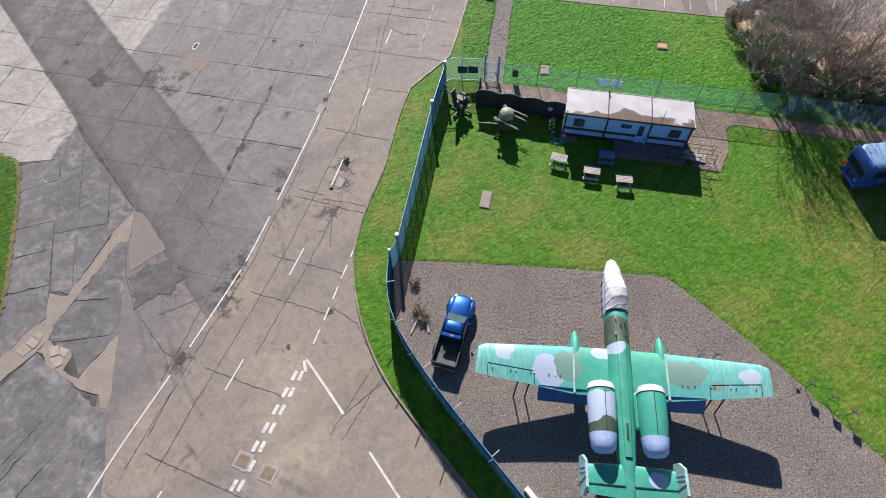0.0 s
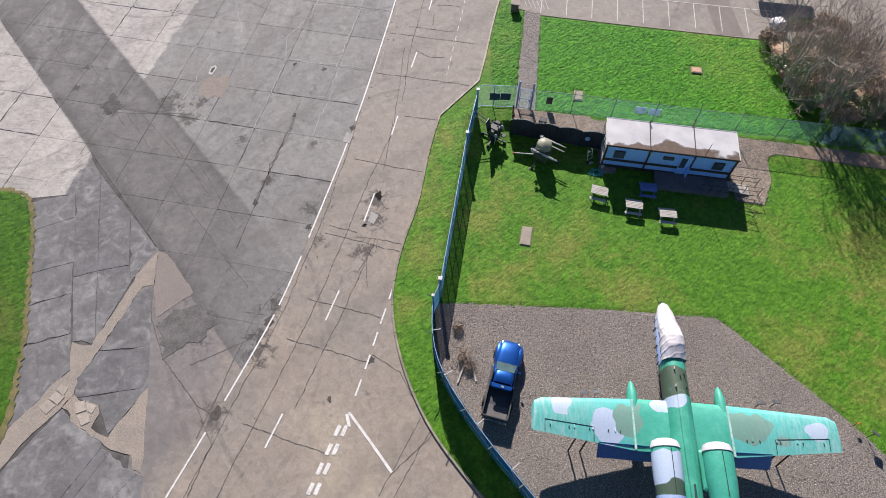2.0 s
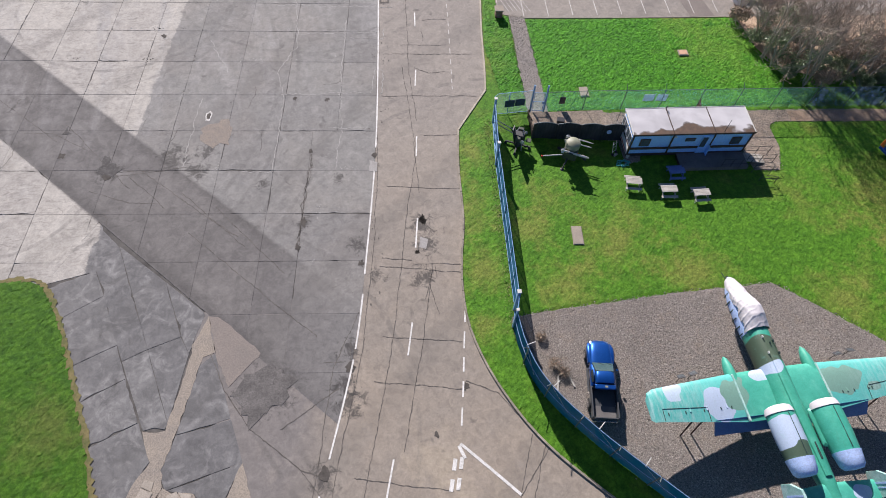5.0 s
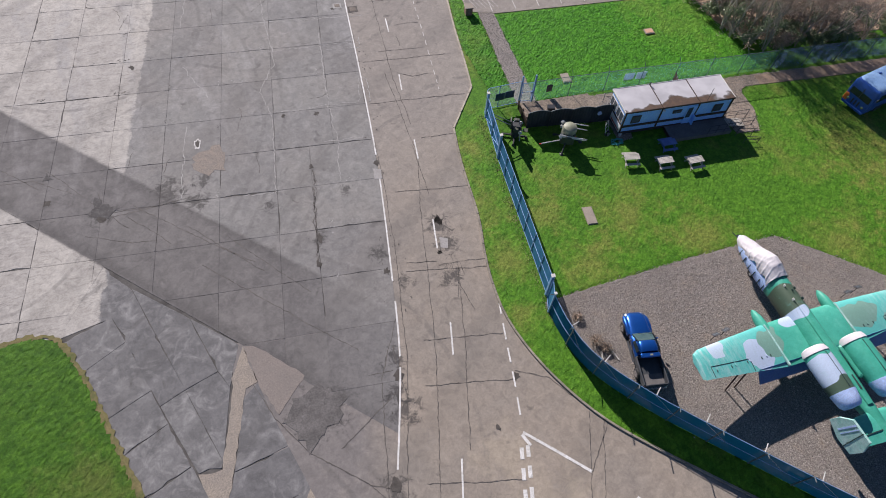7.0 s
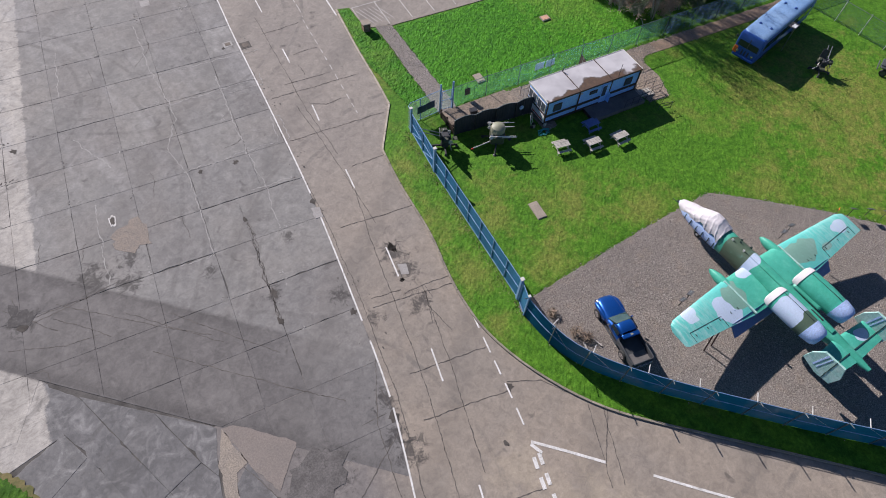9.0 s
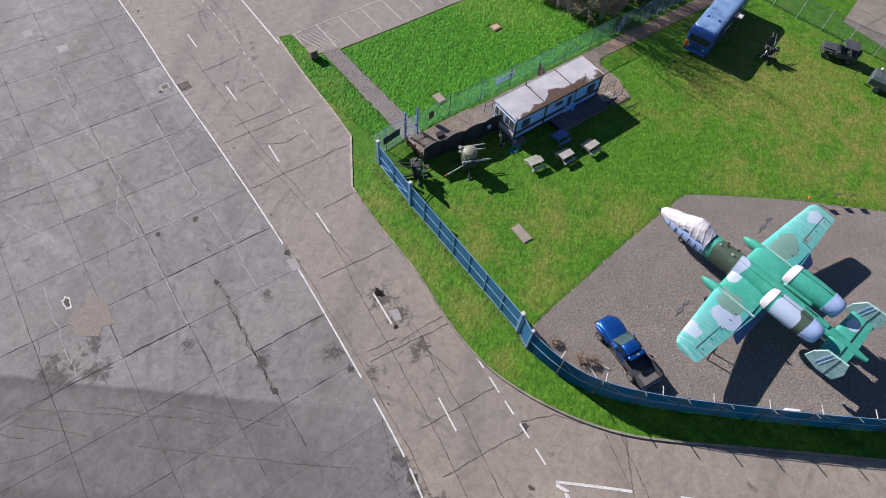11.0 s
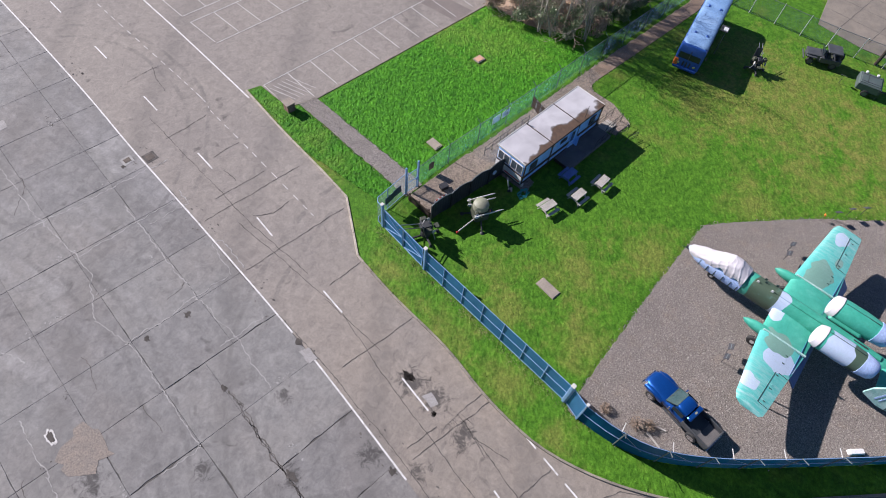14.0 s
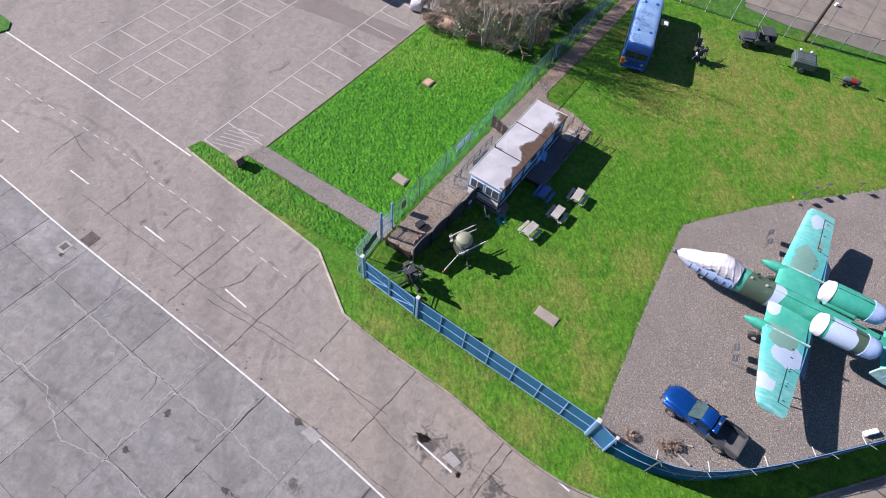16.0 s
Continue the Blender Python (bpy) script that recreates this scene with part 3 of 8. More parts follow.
# older slabs by the western grass, laid on another line
for outline in (
    [(-37.34, 29.64), (-32.33, 30.99), (-31.58, 28.78), (-36.25, 26.63)],
    [(-36.25, 26.63), (-31.58, 28.78), (-30.4, 24.85), (-35.01, 23.25)],
    [(-35.01, 23.25), (-30.4, 24.85), (-29.69, 22.37), (-34.07, 20.66)],
    [(-34.07, 20.66), (-29.69, 22.37), (-28.74, 19.32), (-33.07, 17.89)],
    [(-33.07, 17.89), (-28.74, 19.32), (-27.96, 16.82), (-29.26, 14.83), (-31.03, 12.29)],
    [(-32.33, 30.99), (-32.22, 34.53), (-30.83, 32.74), (-28.44, 24.14), (-30.02, 23.59)],
    [(-30.02, 23.59), (-28.44, 24.14), (-26.99, 18.93), (-27.15, 18.58), (-28.45, 18.73)],
    [(-30.83, 32.74), (-27.45, 29.07), (-26.34, 24.65), (-28.44, 24.14)],
    [(-28.44, 24.14), (-26.34, 24.65), (-25.81, 23.31), (-26.99, 18.93)],
    [(-27.45, 29.07), (-24.7, 26.05), (-25.64, 23.75), (-25.81, 23.31), (-26.34, 24.65)],
    [(-24.14, 23.06), (-23.2, 18.44), (-26.51, 18.12), (-25.17, 22.31)],
    [(-26.51, 18.12), (-23.2, 18.44), (-22.58, 15.72), (-27.02, 14.98), (-27.42, 16.09)],
    [(-22.58, 15.72), (-24.28, 12.71), (-25.37, 14.47), (-27.02, 14.98)],
    [(-30.61, 9.82), (-27.63, 14.29), (-26.33, 13.2), (-24.61, 12.36), (-24.45, 11.91), (-26.77, 7.48), (-29.43, 2.9)],
    [(-24.45, 11.91), (-23.85, 11.67), (-26.16, 7.18), (-28.51, 2.91), (-29.43, 2.9), (-26.77, 7.48)],
    [(-23.85, 11.67), (-21.91, 10.49), (-24.24, 7.35), (-26.67, 2.92), (-28.51, 2.91), (-26.16, 7.18)],
    [(-21.91, 10.49), (-21.46, 10.4), (-20.77, 7.53), (-19.92, 2.99), (-26.67, 2.92), (-24.24, 7.35)],
):
    slab(outline, 0.008)
slab([(-35.88, 30.43), (-35.85, 30.86), (-32.62, 35.45), (-32.12, 34.64), (-32.17, 30.89)], 0.001, -0.001)

# patches
PALE = surface("warm pale concrete", (0.255, 0.22, 0.195), (0.225, 0.198, 0.178), 0.6, 10, 0.95, c3=(0.2, 0.175, 0.155))
SOOT = surface("black bitumen spill", (0.06, 0.056, 0.055), (0.10, 0.095, 0.092), 2.0, 14, 0.9, bump=0.3, c3=(0.17, 0.16, 0.155), amount3=0.7)
CONC_BLOCK = surface("pale broken concrete", (0.34, 0.30, 0.25), (0.42, 0.375, 0.32), 1.6, 14, 0.9, bump=0.4, c3=(0.24, 0.21, 0.17), rand=0.12)
SEALED = surface("pale cement repair", (0.31, 0.295, 0.28), (0.37, 0.355, 0.34), 1.4, 12, 0.9, c3=(0.24, 0.225, 0.21))
TAR = surface("worn dark tar patch", (0.10, 0.094, 0.09), (0.168, 0.157, 0.15), 0.9, 9, 0.95, bump=0.3, c3=(0.085, 0.08, 0.076), amount3=0.7, speckle=0.25)
for name, poly, mat_ in (
    ("beige_patch", [(-24.52, 25.82), (-24.15, 23.1), (-24.86, 22.97), (-25.14, 22.18), (-26.51, 18.12), (-27.28, 16.24), (-27.21, 15.16), (-27.7, 14.32), (-29.15, 12.43), (-30.19, 10.45), (-30.82, 8.65), (-32.71, 7.08), (-33.43, 8.79), (-32.31, 10.82), (-30.94, 12.52), (-29.24, 14.8), (-28.91, 15.72), (-27.96, 16.82), (-28.48, 18.69), (-27.13, 18.5), (-25.61, 23.31), (-25.57, 23.93)], PATCH),
    ("beige_patch", [(-27.21, 15.16), (-26.65, 14.81), (-25.44, 14.47), (-25.25, 14.05), (-25.46, 13.03), (-24.25, 12.61), (-22.57, 15.68), (-21.56, 10.42), (-22.23, 10.72), (-22.55, 11.48), (-23.93, 11.89), (-25.81, 12.97), (-26.9, 13.53), (-26.97, 13.98), (-27.7, 14.32)], PATCH),
    ("brown_patch", [(-25.3, 42.6), (-24.9, 43.7), (-23.9, 43.9), (-23.0, 44.0), (-22.5, 43.0), (-22.8, 42.2), (-22.9, 41.2), (-23.7, 41.6), (-24.3, 41.0), (-24.8, 41.7)], BROWN),
    ("tar_patch", [(-23.1, 20.1), (-22.2, 21.2), (-20.7, 21.5), (-19.1, 20.2), (-20.0, 18.85), (-21.35, 18.4), (-22.0, 17.7), (-22.6, 19.0)], TAR),
    ("pale_patch", [(-24.47, 25.77), (-23.88, 25.69), (-21.21, 22.51), (-23.33, 20.52), (-24.12, 22.97)], PALE),
    ("tar_patch", [(-32.5, 41.72), (-33.03, 40.14), (-31.87, 39.38), (-31.27, 40.16)], SOOT),
    ("tar_patch", [(-36.06, 45.58), (-36.24, 44.86), (-35.36, 44.73)], SOOT),
    ("pale_patch", [(-11.88, 37.48), (-11.35, 37.18), (-11.43, 36.19), (-12.14, 36.33)], SEALED),
    ("pale_patch", [(-9.23, 29.43), (-8.71, 29.11), (-8.97, 28.38), (-9.53, 28.64)], SEALED),
    ("pale_patch", [(-13.28, 69.3), (-12.5, 69.12), (-12.68, 68.17), (-13.42, 68.32)], SEALED),
    ("pale_patch", [(-14.57, 73.16), (-13.78, 73.01), (-14.02, 72.07), (-14.86, 72.2)], SEALED),
    ("tarmac_patch", [(-9.2, 33.6), (-7.7, 33.3), (-8.2, 26.9), (-10.2, 27.2)], TAN),
):
    fine = []
    rag = 0.2 if name in ("brown_patch", "tar_patch") else 0.07
    for p, q in zip(poly, poly[1:] + poly[:1]):
        n = max(1, int((Vector(q) - Vector(p)).length / 0.35))
        fine += [tuple(Vector(p).lerp(Vector(q), i / n) + Vector((rng.uniform(-rag, rag), rng.uniform(-rag, rag)))) for i in range(n)]
    part(name, shape(fine, -0.015, 0.0125 + (0.004 if name == "tar_patch" else 0.003 if mat_ is SEALED else 0.0)), mat_, apron)

# broken concrete blocks where the beige strips meet
for outline in (
    [(-28.65, 14.91), (-28.37, 15.37), (-27.7, 15.02), (-27.97, 14.52)],
    [(-28.37, 15.47), (-28.17, 15.87), (-27.66, 15.59), (-27.79, 15.09)],
    [(-26.96, 14.67), (-26.37, 14.81), (-26.06, 14.19), (-26.62, 13.98)],
    [(-26.25, 14.74), (-25.51, 14.46), (-25.65, 13.98), (-25.98, 14.15)],
    [(-26.56, 13.87), (-25.98, 14.05), (-25.59, 13.5), (-26.06, 13.23)],
    [(-29.11, 14.38), (-28.73, 14.83), (-28.09, 14.45), (-28.48, 13.93)],
):
    part("concrete_block", B().prism(outline, -0.01, 0.045 + rng.uniform(-0.012, 0.012)), CONC_BLOCK, apron)

# markings
marks = thing("road_markings", "worn white painted road lines", "road marking", 0, 0, kind="structure")


def line(pts, width, z=0.013, name="painted_line", paint=WHITE_LINE):
    b = B()
    ribbon(b, pts, width, z)
    return part(name, b, paint, marks)


def along(pts, a, b):
    """The stretch of a line between two values of y."""
    return [p for p in pts if a <= p[1] <= b]


for a, b_ in ((-4, 13.2), (14.6, 20.9), (21.4, 25.6), (26.8, 36.9), (38.6, 110)):
    line(along(smooth_line(WL[::3], 0.35), a, b_), 0.115)
for (ax, ay), (bx, by) in (((-4.99, 55.21), (-5.33, 53.15)), ((-6.33, 47.22), (-6.76, 45.2)), ((-7.71, 39.3), (-8.12, 37.2)), ((-9.13, 31.17), (-9.75, 28.58)), ((-11.05, 22.72), (-11.75, 20.44)), ((-13.74, 14.09), (-14.5, 12.0)), ((-3.75, 63.3), (-4.08, 61.2)), ((-2.6, 71.4), (-2.9, 69.3)), ((-1.5, 79.5), (-1.8, 77.4)), ((-16.9, 5.9), (-17.7, 3.8))):
    line([(bx + (ax - bx) * k / 6, by + (ay - by) * k / 6) for k in range(7)], 0.11, name="dash")
edge = smooth_line([(-7.3, 22.9), (-8.0, 20.2), (-8.75, 17.2), (-9.56, 14.3)], 0.2)
for k in range(0, len(edge) - 6, 8):
    line(edge[k : k + 6], 0.11, name="dash")
park = smooth_line([(-3.6, 44.2), (-2.1, 53.0), (-1.35, 57.8), (-0.7, 60.5), (1.03, 75.7), (2.6, 88)], 0.2)
for k in range(0, len(park) - 5, 6):
    line(park[k : k + 4], 0.06, name="dash", paint=FADED_LINE)
line(smooth_line([(1.75, 56.8), (3.4, 67.5), (4.91, 78.5), (6.6, 90)], 0.4), 0.13)
line([(-9.6, 14.2), (-8.2, 12.5), (-6.72, 10.63)], 0.17)
line([(-9.5, 13.3), (-9.72, 14.1)], 0.2)
line([(-4.9, 8.4), (-3.2, 6.2), (-1.2, 3.7)], 0.15)
for k in range(7):
    for o in (0.0, 0.42):
        q = Vector((-9.98, 13.5)) + Vector((-0.365, -0.98)) * (k * 1.15)
        line([tuple(q + Vector((o - 0.1, -0.1))), tuple(q + Vector((o - 0.1 - 0.24, -0.75)))], 0.24, name="dash")
# parking bays
for p, q in (((3.6, 57.0), (28.0, 53.4)), ((5.16, 69.17), (31, 65.0)), ((4.99, 67.98), (31, 63.75)), ((4.55, 64.07), (31, 59.9)), ((5.45, 72.75), (31, 68.7))):
    line([tuple(Vector(p).lerp(Vector(q), k / 30)) for k in range(31)], 0.07, paint=FADED_LINE)
for k in range(11):
    a = Vector((3.6, 57.0)).lerp(Vector((28.0, 53.4)), k * 2.45 / 24.66)
    line([tuple(a), tuple(a + Vector((-0.55, -3.75)))], 0.065, paint=FADED_LINE)
for k in range(11):
    a = Vector((4.99, 67.98)) + Vector((2.385, -0.4)) * k
    line([tuple(a), tuple(a + Vector((-0.35, -3.75)))], 0.065, paint=FADED_LINE)
    a = Vector((5.45, 72.75)) + Vector((2.44, -0.38)) * k
    line([tuple(a), tuple(a + Vector((-0.4, -3.55)))], 0.065, paint=FADED_LINE)
for k in range(6):
    a = Vector((3.7, 56.4)) + Vector((0.42 * k, -0.07 * k))
    line([tuple(a), tuple(a + Vector((0.5, -2.6)))], 0.04, paint=FADED_LINE)

# cracks in the road, seals and cracks on the apron
cracks, seals = B(), B()


def crack(pts, w=0.05, b=cracks, wob=0.05, z=0.0095):
    pts = [Vector(p) for p in pts]
    fine = []
    for p, q in zip(pts, pts[1:]):
        n = max(2, int((q - p).length / 0.16))
        d = (q - p).normalized()
        drift = 0.0
        for i in range(n):
            drift = drift * 0.75 + rng.uniform(-wob, wob)
            fine.append(p.lerp(q, i / n) + Vector((-d.y, d.x)) * drift)
    fine.append(pts[-1])
    ribbon(b, fine, w, z, 0.012, rng)


for pts in (
    [(-7.13, 39.25), (-4.3, 38.9)], [(-10.96, 34.6), (-4.9, 33.2)], [(-12.3, 28.2), (-6.7, 26.5)], [(-12.6, 27.5), (-6.8, 25.9)], [(-13.2, 22.1), (-8.0, 20.7)], [(-14.2, 19.1), (-8.6, 17.5)],
    [(-16.2, 13.5), (-10.6, 11.6)], [(-9.9, 44.5), (-1.6, 43.0)], [(-8.9, 49.8), (-0.8, 48.4)], [(-5.69, 58.18), (-3.74, 57.95), (-1.87, 57.92)], [(-4.5, 53.95), (-3.35, 53.94), (-2.19, 53.65)], [(-7.14, 50.8), (-5.21, 50.41), (-2.98, 50.03)], [(-6.42, 47.55), (-5.27, 46.59), (-3.8, 46.53)], [(-1.07, 65.69), (-1.76, 64.32), (-2.25, 62.57)], [(-3.61, 65.62), (-2.27, 65.61), (-0.34, 65.29)], [(-4.88, 52.38), (-4.87, 51.42), (-5.03, 50.94)], [(-18.5, 8.0), (-12, 5.6)],
    [(-7.5, 48.0), (-8.0, 37.6), (-9.83, 31.87), (-12.47, 21.91), (-13.69, 18.23), (-15.72, 12.48), (-17.6, 7)],
    [(-8.5, 55), (-10.4, 44.0), (-11.3, 37), (-12.6, 30), (-14.6, 21.5), (-17.2, 14), (-19.5, 7)],
    [(-8.1, 38.8), (-8.6, 33.0), (-8.23, 28.55), (-10.46, 21.61), (-13.04, 14.4)], [(-5.0, 61), (-7.0, 47), (-7.4, 41)],
    [(-9.0, 29.5), (-9.4, 25.5), (-9.1, 23.0)], [(-8.2, 31), (-8.7, 26)], [(-8.9, 26.5), (-9.9, 24.2)], [(-8.4, 18.0), (-6.5, 16.8), (-5.6, 15.2)], [(-5.08, 13.9), (-6.21, 11.66), (-7.44, 9.31)], [(-4.49, 13.14), (-5.59, 11.07), (-6.69, 9.02)],
    [(-22.1, 17.6), (-19.27, 14.62), (-18.0, 13.9)], [(-24.4, 23), (-23.5, 20.2), (-22.1, 17.6)], [(-15.3, 22.4), (-15.6, 19.5), (-20.3, 17.2)], [(-17.5, 21), (-15.8, 20.8)], [(-14.5, 24.2), (-16.7, 20.5), (-18.8, 12.5)], [(-19.2, 14.5), (-17.8, 12.2), (-18.6, 9)],
    [(-24, 35.0), (-19.3, 28.2)], [(-30, 40.0), (-25, 34.5), (-22.4, 31.9)], [(-31.5, 39.4), (-26.0, 39.4)], [(-36, 45.8), (-30.5, 38.0)], [(-26, 33), (-20, 25.8), (-17.5, 22.9)], [(-42, 50), (-36.5, 44)],
    [(-32.3, 42.2), (-32.25, 40.0), (-31.0, 39.8), (-27.8, 39.3)], [(-30.5, 39.0), (-29.3, 37.6), (-27.8, 35.6)], [(-33.5, 38.3), (-30.4, 36.6), (-28.4, 36.2)], [(-39.2, 45.4), (-36.8, 44.9), (-34.0, 42.6)], [(-26.5, 36.8), (-24.2, 33.8), (-22.0, 31.0)],
    [(-6.7, 10.6), (-4.2, 13.0)], [(-12.0, 5.5), (-9.6, 3.0), (-6, 1)],
):
    crack(pts, 0.038, wob=0.032)
for pts in (
    [(-14.7, 37.3), (-13.7, 41.4), (-13.4, 45.4), (-12.6, 50.1), (-11.7, 55.2)], [(-19.7, 37.6), (-18.2, 45.4), (-18.6, 49), (-16.5, 52.4), (-16.2, 58.2), (-15.2, 66)],
    [(-18.0, 58.6), (-6.9, 56.4)], [(-16.7, 54), (-9, 53.0)], [(-18.4, 46.2), (-11.0, 45.1)], [(-14.8, 41.5), (-11.6, 41.0)], [(-22, 38.2), (-19.6, 37.7)], [(-24.4, 54.4), (-22.9, 49.8)], [(-23.8, 60), (-22.3, 66)],
    [(-25.9, 42.8), (-25.1, 46.9)], [(-26.5, 39.5), (-26.0, 43)], [(-11.6, 52.6), (-8.6, 51.9), (-8.3, 53.4)], [(-10.7, 45.0), (-10.0, 47.8), (-9.2, 47.6), (-9.9, 44.8)],
):
    crack(pts, 0.05, seals, 0.085, 0.011)
cr = random.Random(21)
for _ in range(34):
    p = Vector((cr.uniform(-48, 0), cr.uniform(4, 70)))
    if p.x > wl_x(p.y) + (5.0 if _ % 6 == 0 else -1.0) or (p.x < -30.5 and 11 < p.y < 31.5):
        continue
    a = cr.choice((ANG, ANG + math.pi / 2, ANG + math.pi / 2, cr.uniform(0, 6.28)))
    pts = [p]
    for _k in range(cr.choice((2, 3, 4, 6))):
        a += cr.gauss(0, 0.28)
        p = p + Vector((math.cos(a), math.sin(a))) * cr.uniform(0.4, 0.9)
        pts.append(p)
    crack([tuple(q) for q in pts], cr.uniform(0.02, 0.04), wob=0.06)
# crumbling edges along the joints
dark_sp, pale_sp = B(), B()
for _ in range(150):
    i, j, along_u = cr.randint(-12, 0), cr.randint(-6, 8), cr.random() < 0.5
    f = cr.choice((0.0, 0.0, cr.random()))
    for _k in range(cr.randint(3, 14)):
        g = f + cr.gauss(0, 0.09)
        o = cr.gauss(0, 0.02)
        p = ORIGIN + U * (i + (g if along_u else o)) * STEP + V * (j + (o if along_u else g)) * STEP
        if p.x > wl_x(p.y) - 0.2 or 0.761 * p.x + 0.649 * p.y < 5.3:
            continue
        r_ = cr.uniform(0.015, 0.075)
        ring = [(p.x + r_ * math.cos(a) * cr.uniform(0.4, 1.4), p.y + r_ * math.sin(a) * cr.uniform(0.4, 1.4), 0.0118) for a in (0, 1.05, 2.1, 3.14, 4.2, 5.25)]
        (pale_sp if _ % 3 else dark_sp).add(ring, [(0, 1, 2, 3, 4, 5)])
for _ in range(420):
    k = cr.randrange(len(WL) - 1)
    p = Vector(WL[k]).lerp(Vector(WL[k + 1]), cr.random()) + Vector((cr.choice((-0.5, 0.35, 0.9)) + cr.gauss(0, 0.14), 0))
    if noise.noise(Vector((p.y * 0.25, 2.0, 0))) < 0.05:
        continue
    r_ = cr.uniform(0.015, 0.07)
    dark_sp.add([(p.x + r_ * math.cos(a) * cr.uniform(0.4, 1.4), p.y + r_ * 1.5 * math.sin(a) * cr.uniform(0.4, 1.4), 0.0118) for a in (0, 1.05, 2.1, 3.14, 4.2, 5.25)], [(0, 1, 2, 3, 4, 5)])
for x_off, w_ in ((0.0, 0.05), (0.07, 0.03), (-0.08, 0.03)):
    crack([(p + x_off, q) for p, q in [(-16.37, 38.95), (-16.96, 36.16), (-17.68, 33.05), (-18.21, 30.12)]], w_, cracks, 0.09)
tagged(part("dark_crumb", dark_sp, CRACK, apron), kind="stuff")
tagged(part("pale_crumb", pale_sp, SEAL, apron), kind="stuff")
tagged(part("crack", cracks, CRACK, road), kind="stuff")
tagged(part("joint_seal", seals, SEAL, apron), kind="stuff")

# potholes and iron covers
IRON = surface("rusty dark iron", (0.05, 0.042, 0.036), (0.085, 0.07, 0.06), 3, 30, 0.6, 0.6)
HOLE = surface("broken dark tarmac", (0.06, 0.053, 0.047), (0.10, 0.09, 0.08), 2, 20, 0.95, bump=0.6)
for x, y, r, e in ((-8.75, 30.9, 0.32, 1.9), (-13.85, 28.0, 0.28, 1.3), (-11.45, 37.9, 0.3, 1.1), (-32.3, 39.9, 0.55, 1.3), (-36.0, 42.3, 0.4, 1.0), (-17.8, 14.1, 0.42, 1.3), (-16.5, 39.3, 0.28, 1.2), (-17.6, 32.4, 0.26, 2.0), (-14.6, 44.9, 0.25, 1.2), (-17.3, 45.5, 0.2, 1.4), (-15.6, 20.3, 0.35, 1.5), (-8.45, 17.6, 0.25, 1.2), (-10.9, 15.0, 0.16, 1.5), (-9.7, 28.2, 0.2, 1.2), (-9.5, 58.3, 0.22, 1.2), (-28.6, 55.8, 0.25, 1.5), (-18.2, 30.2, 0.24, 1.7)):
    pts = [(x + r * math.cos(a / 7 * math.pi) * rng.uniform(0.35, 1.15), y + r * e * math.sin(a / 7 * math.pi) * rng.uniform(0.35, 1.15)) for a in range(14)]
    part("pothole", shape(pts, -0.01, 0.0125), HOLE, road)


RUSTY = surface("rusty cover plate", (0.20, 0.15, 0.10), (0.29, 0.23, 0.16), 3, 22, 0.85, bump=0.4)


def cover(x, y, w, d, rz, mat_, label, frame_mat):
    th = thing("drain_cover", label, "drain cover", x, y, 0, rz)
    part("surround", B().box((0, 0, 0.0), (w + 0.35, d + 0.35, 0.03), b=0.008), frame_mat, th)
    part("lid", B().box((0, 0, 0.012), (w, d, 0.03), b=0.008), mat_, th)
    return th


for name, r_, z_, mat_ in (("white_splash", 0.36, 0.0165, FADED_LINE), ("pothole", 0.24, 0.021, HOLE)):
    ring = []
    for k in range(36):
        a = k / 36 * 2 * math.pi
        q = r_ * (1 + 0.55 * noise.noise(Vector((math.cos(a) * 1.6, math.sin(a) * 1.6, 3.0))) + 0.3 * noise.noise(Vector((math.cos(a) * 5, math.sin(a) * 5, 7.0))))
        ring.append((-24.54 + q * math.cos(a) * 0.75 + 0.25 * q * math.sin(a), 44.74 + q * math.sin(a) * 1.35))
    part(name, shape(ring, -0.01, z_), mat_, marks)
cover(-7.6, 57.6, 0.6, 0.6, -8, IRON, "dark iron drain cover set in the road", CRACK)
cover(-12.46, 7.71, 0.7, 0.7, -20, RUSTY, "rusty square drain cover in a concrete surround", SEALED)
cover(-10.83, 7.04, 0.7, 0.7, -20, RUSTY, "rusty square drain cover in a concrete surround", SEALED)
cover(-8.9, 58.6, 0.5, 0.45, -8, IRON, "dark iron drain cover set in the road", SEAL)

# lawns
GRAVEL_POLY = [(-4.3, 21.75), (-2.2, 21.75), (7.2, 21.35), (14.93, 20.8), (17.6, 18.1), (21.3, 14.15), (24.7, 9.8), (29, 4.5), (38, -8), (16.2, -7.9), (12.25, -3.35), (8.65, 0.8), (6.2, 3.55), (4.25, 5.85), (2.25, 8.25), (0.4, 10.5), (-1.5, 12.95), (-3.1, 15.4), (-3.95, 17.3), (-4.25, 19.2)]
PATH_POLY = [(4.0, 53.3), (5.4, 52.6), (4.15, 41.5), (3.95, 39.9), (2.2, 40.1), (2.5, 42.0)]
PAD_POLY = [(4.0, 39.7), (6.4, 39.35), (26.5, 36.2), (33.0, 35.1), (50, 32.3), (50, 30.9), (36, 33.2), (23.2, 35.4), (22.3, 34.9), (22.0, 32.6), (20.9, 30.3), (18.8, 30.7), (18.8, 33.4), (10.3, 34.6), (9.8, 33.3), (8.5, 33.2), (8.8, 35.7), (3.0, 37.6)]
lawn_poly = KERB_LINE + [(60, -11), (60, 45.0)] + PARK_EDGE[::-1][1:]
lawn = tagged(part("lawn", shape(lawn_poly, -0.05, 0.05), LAWN), "mown green lawn with drier yellow patches", "lawn", kind="structure")
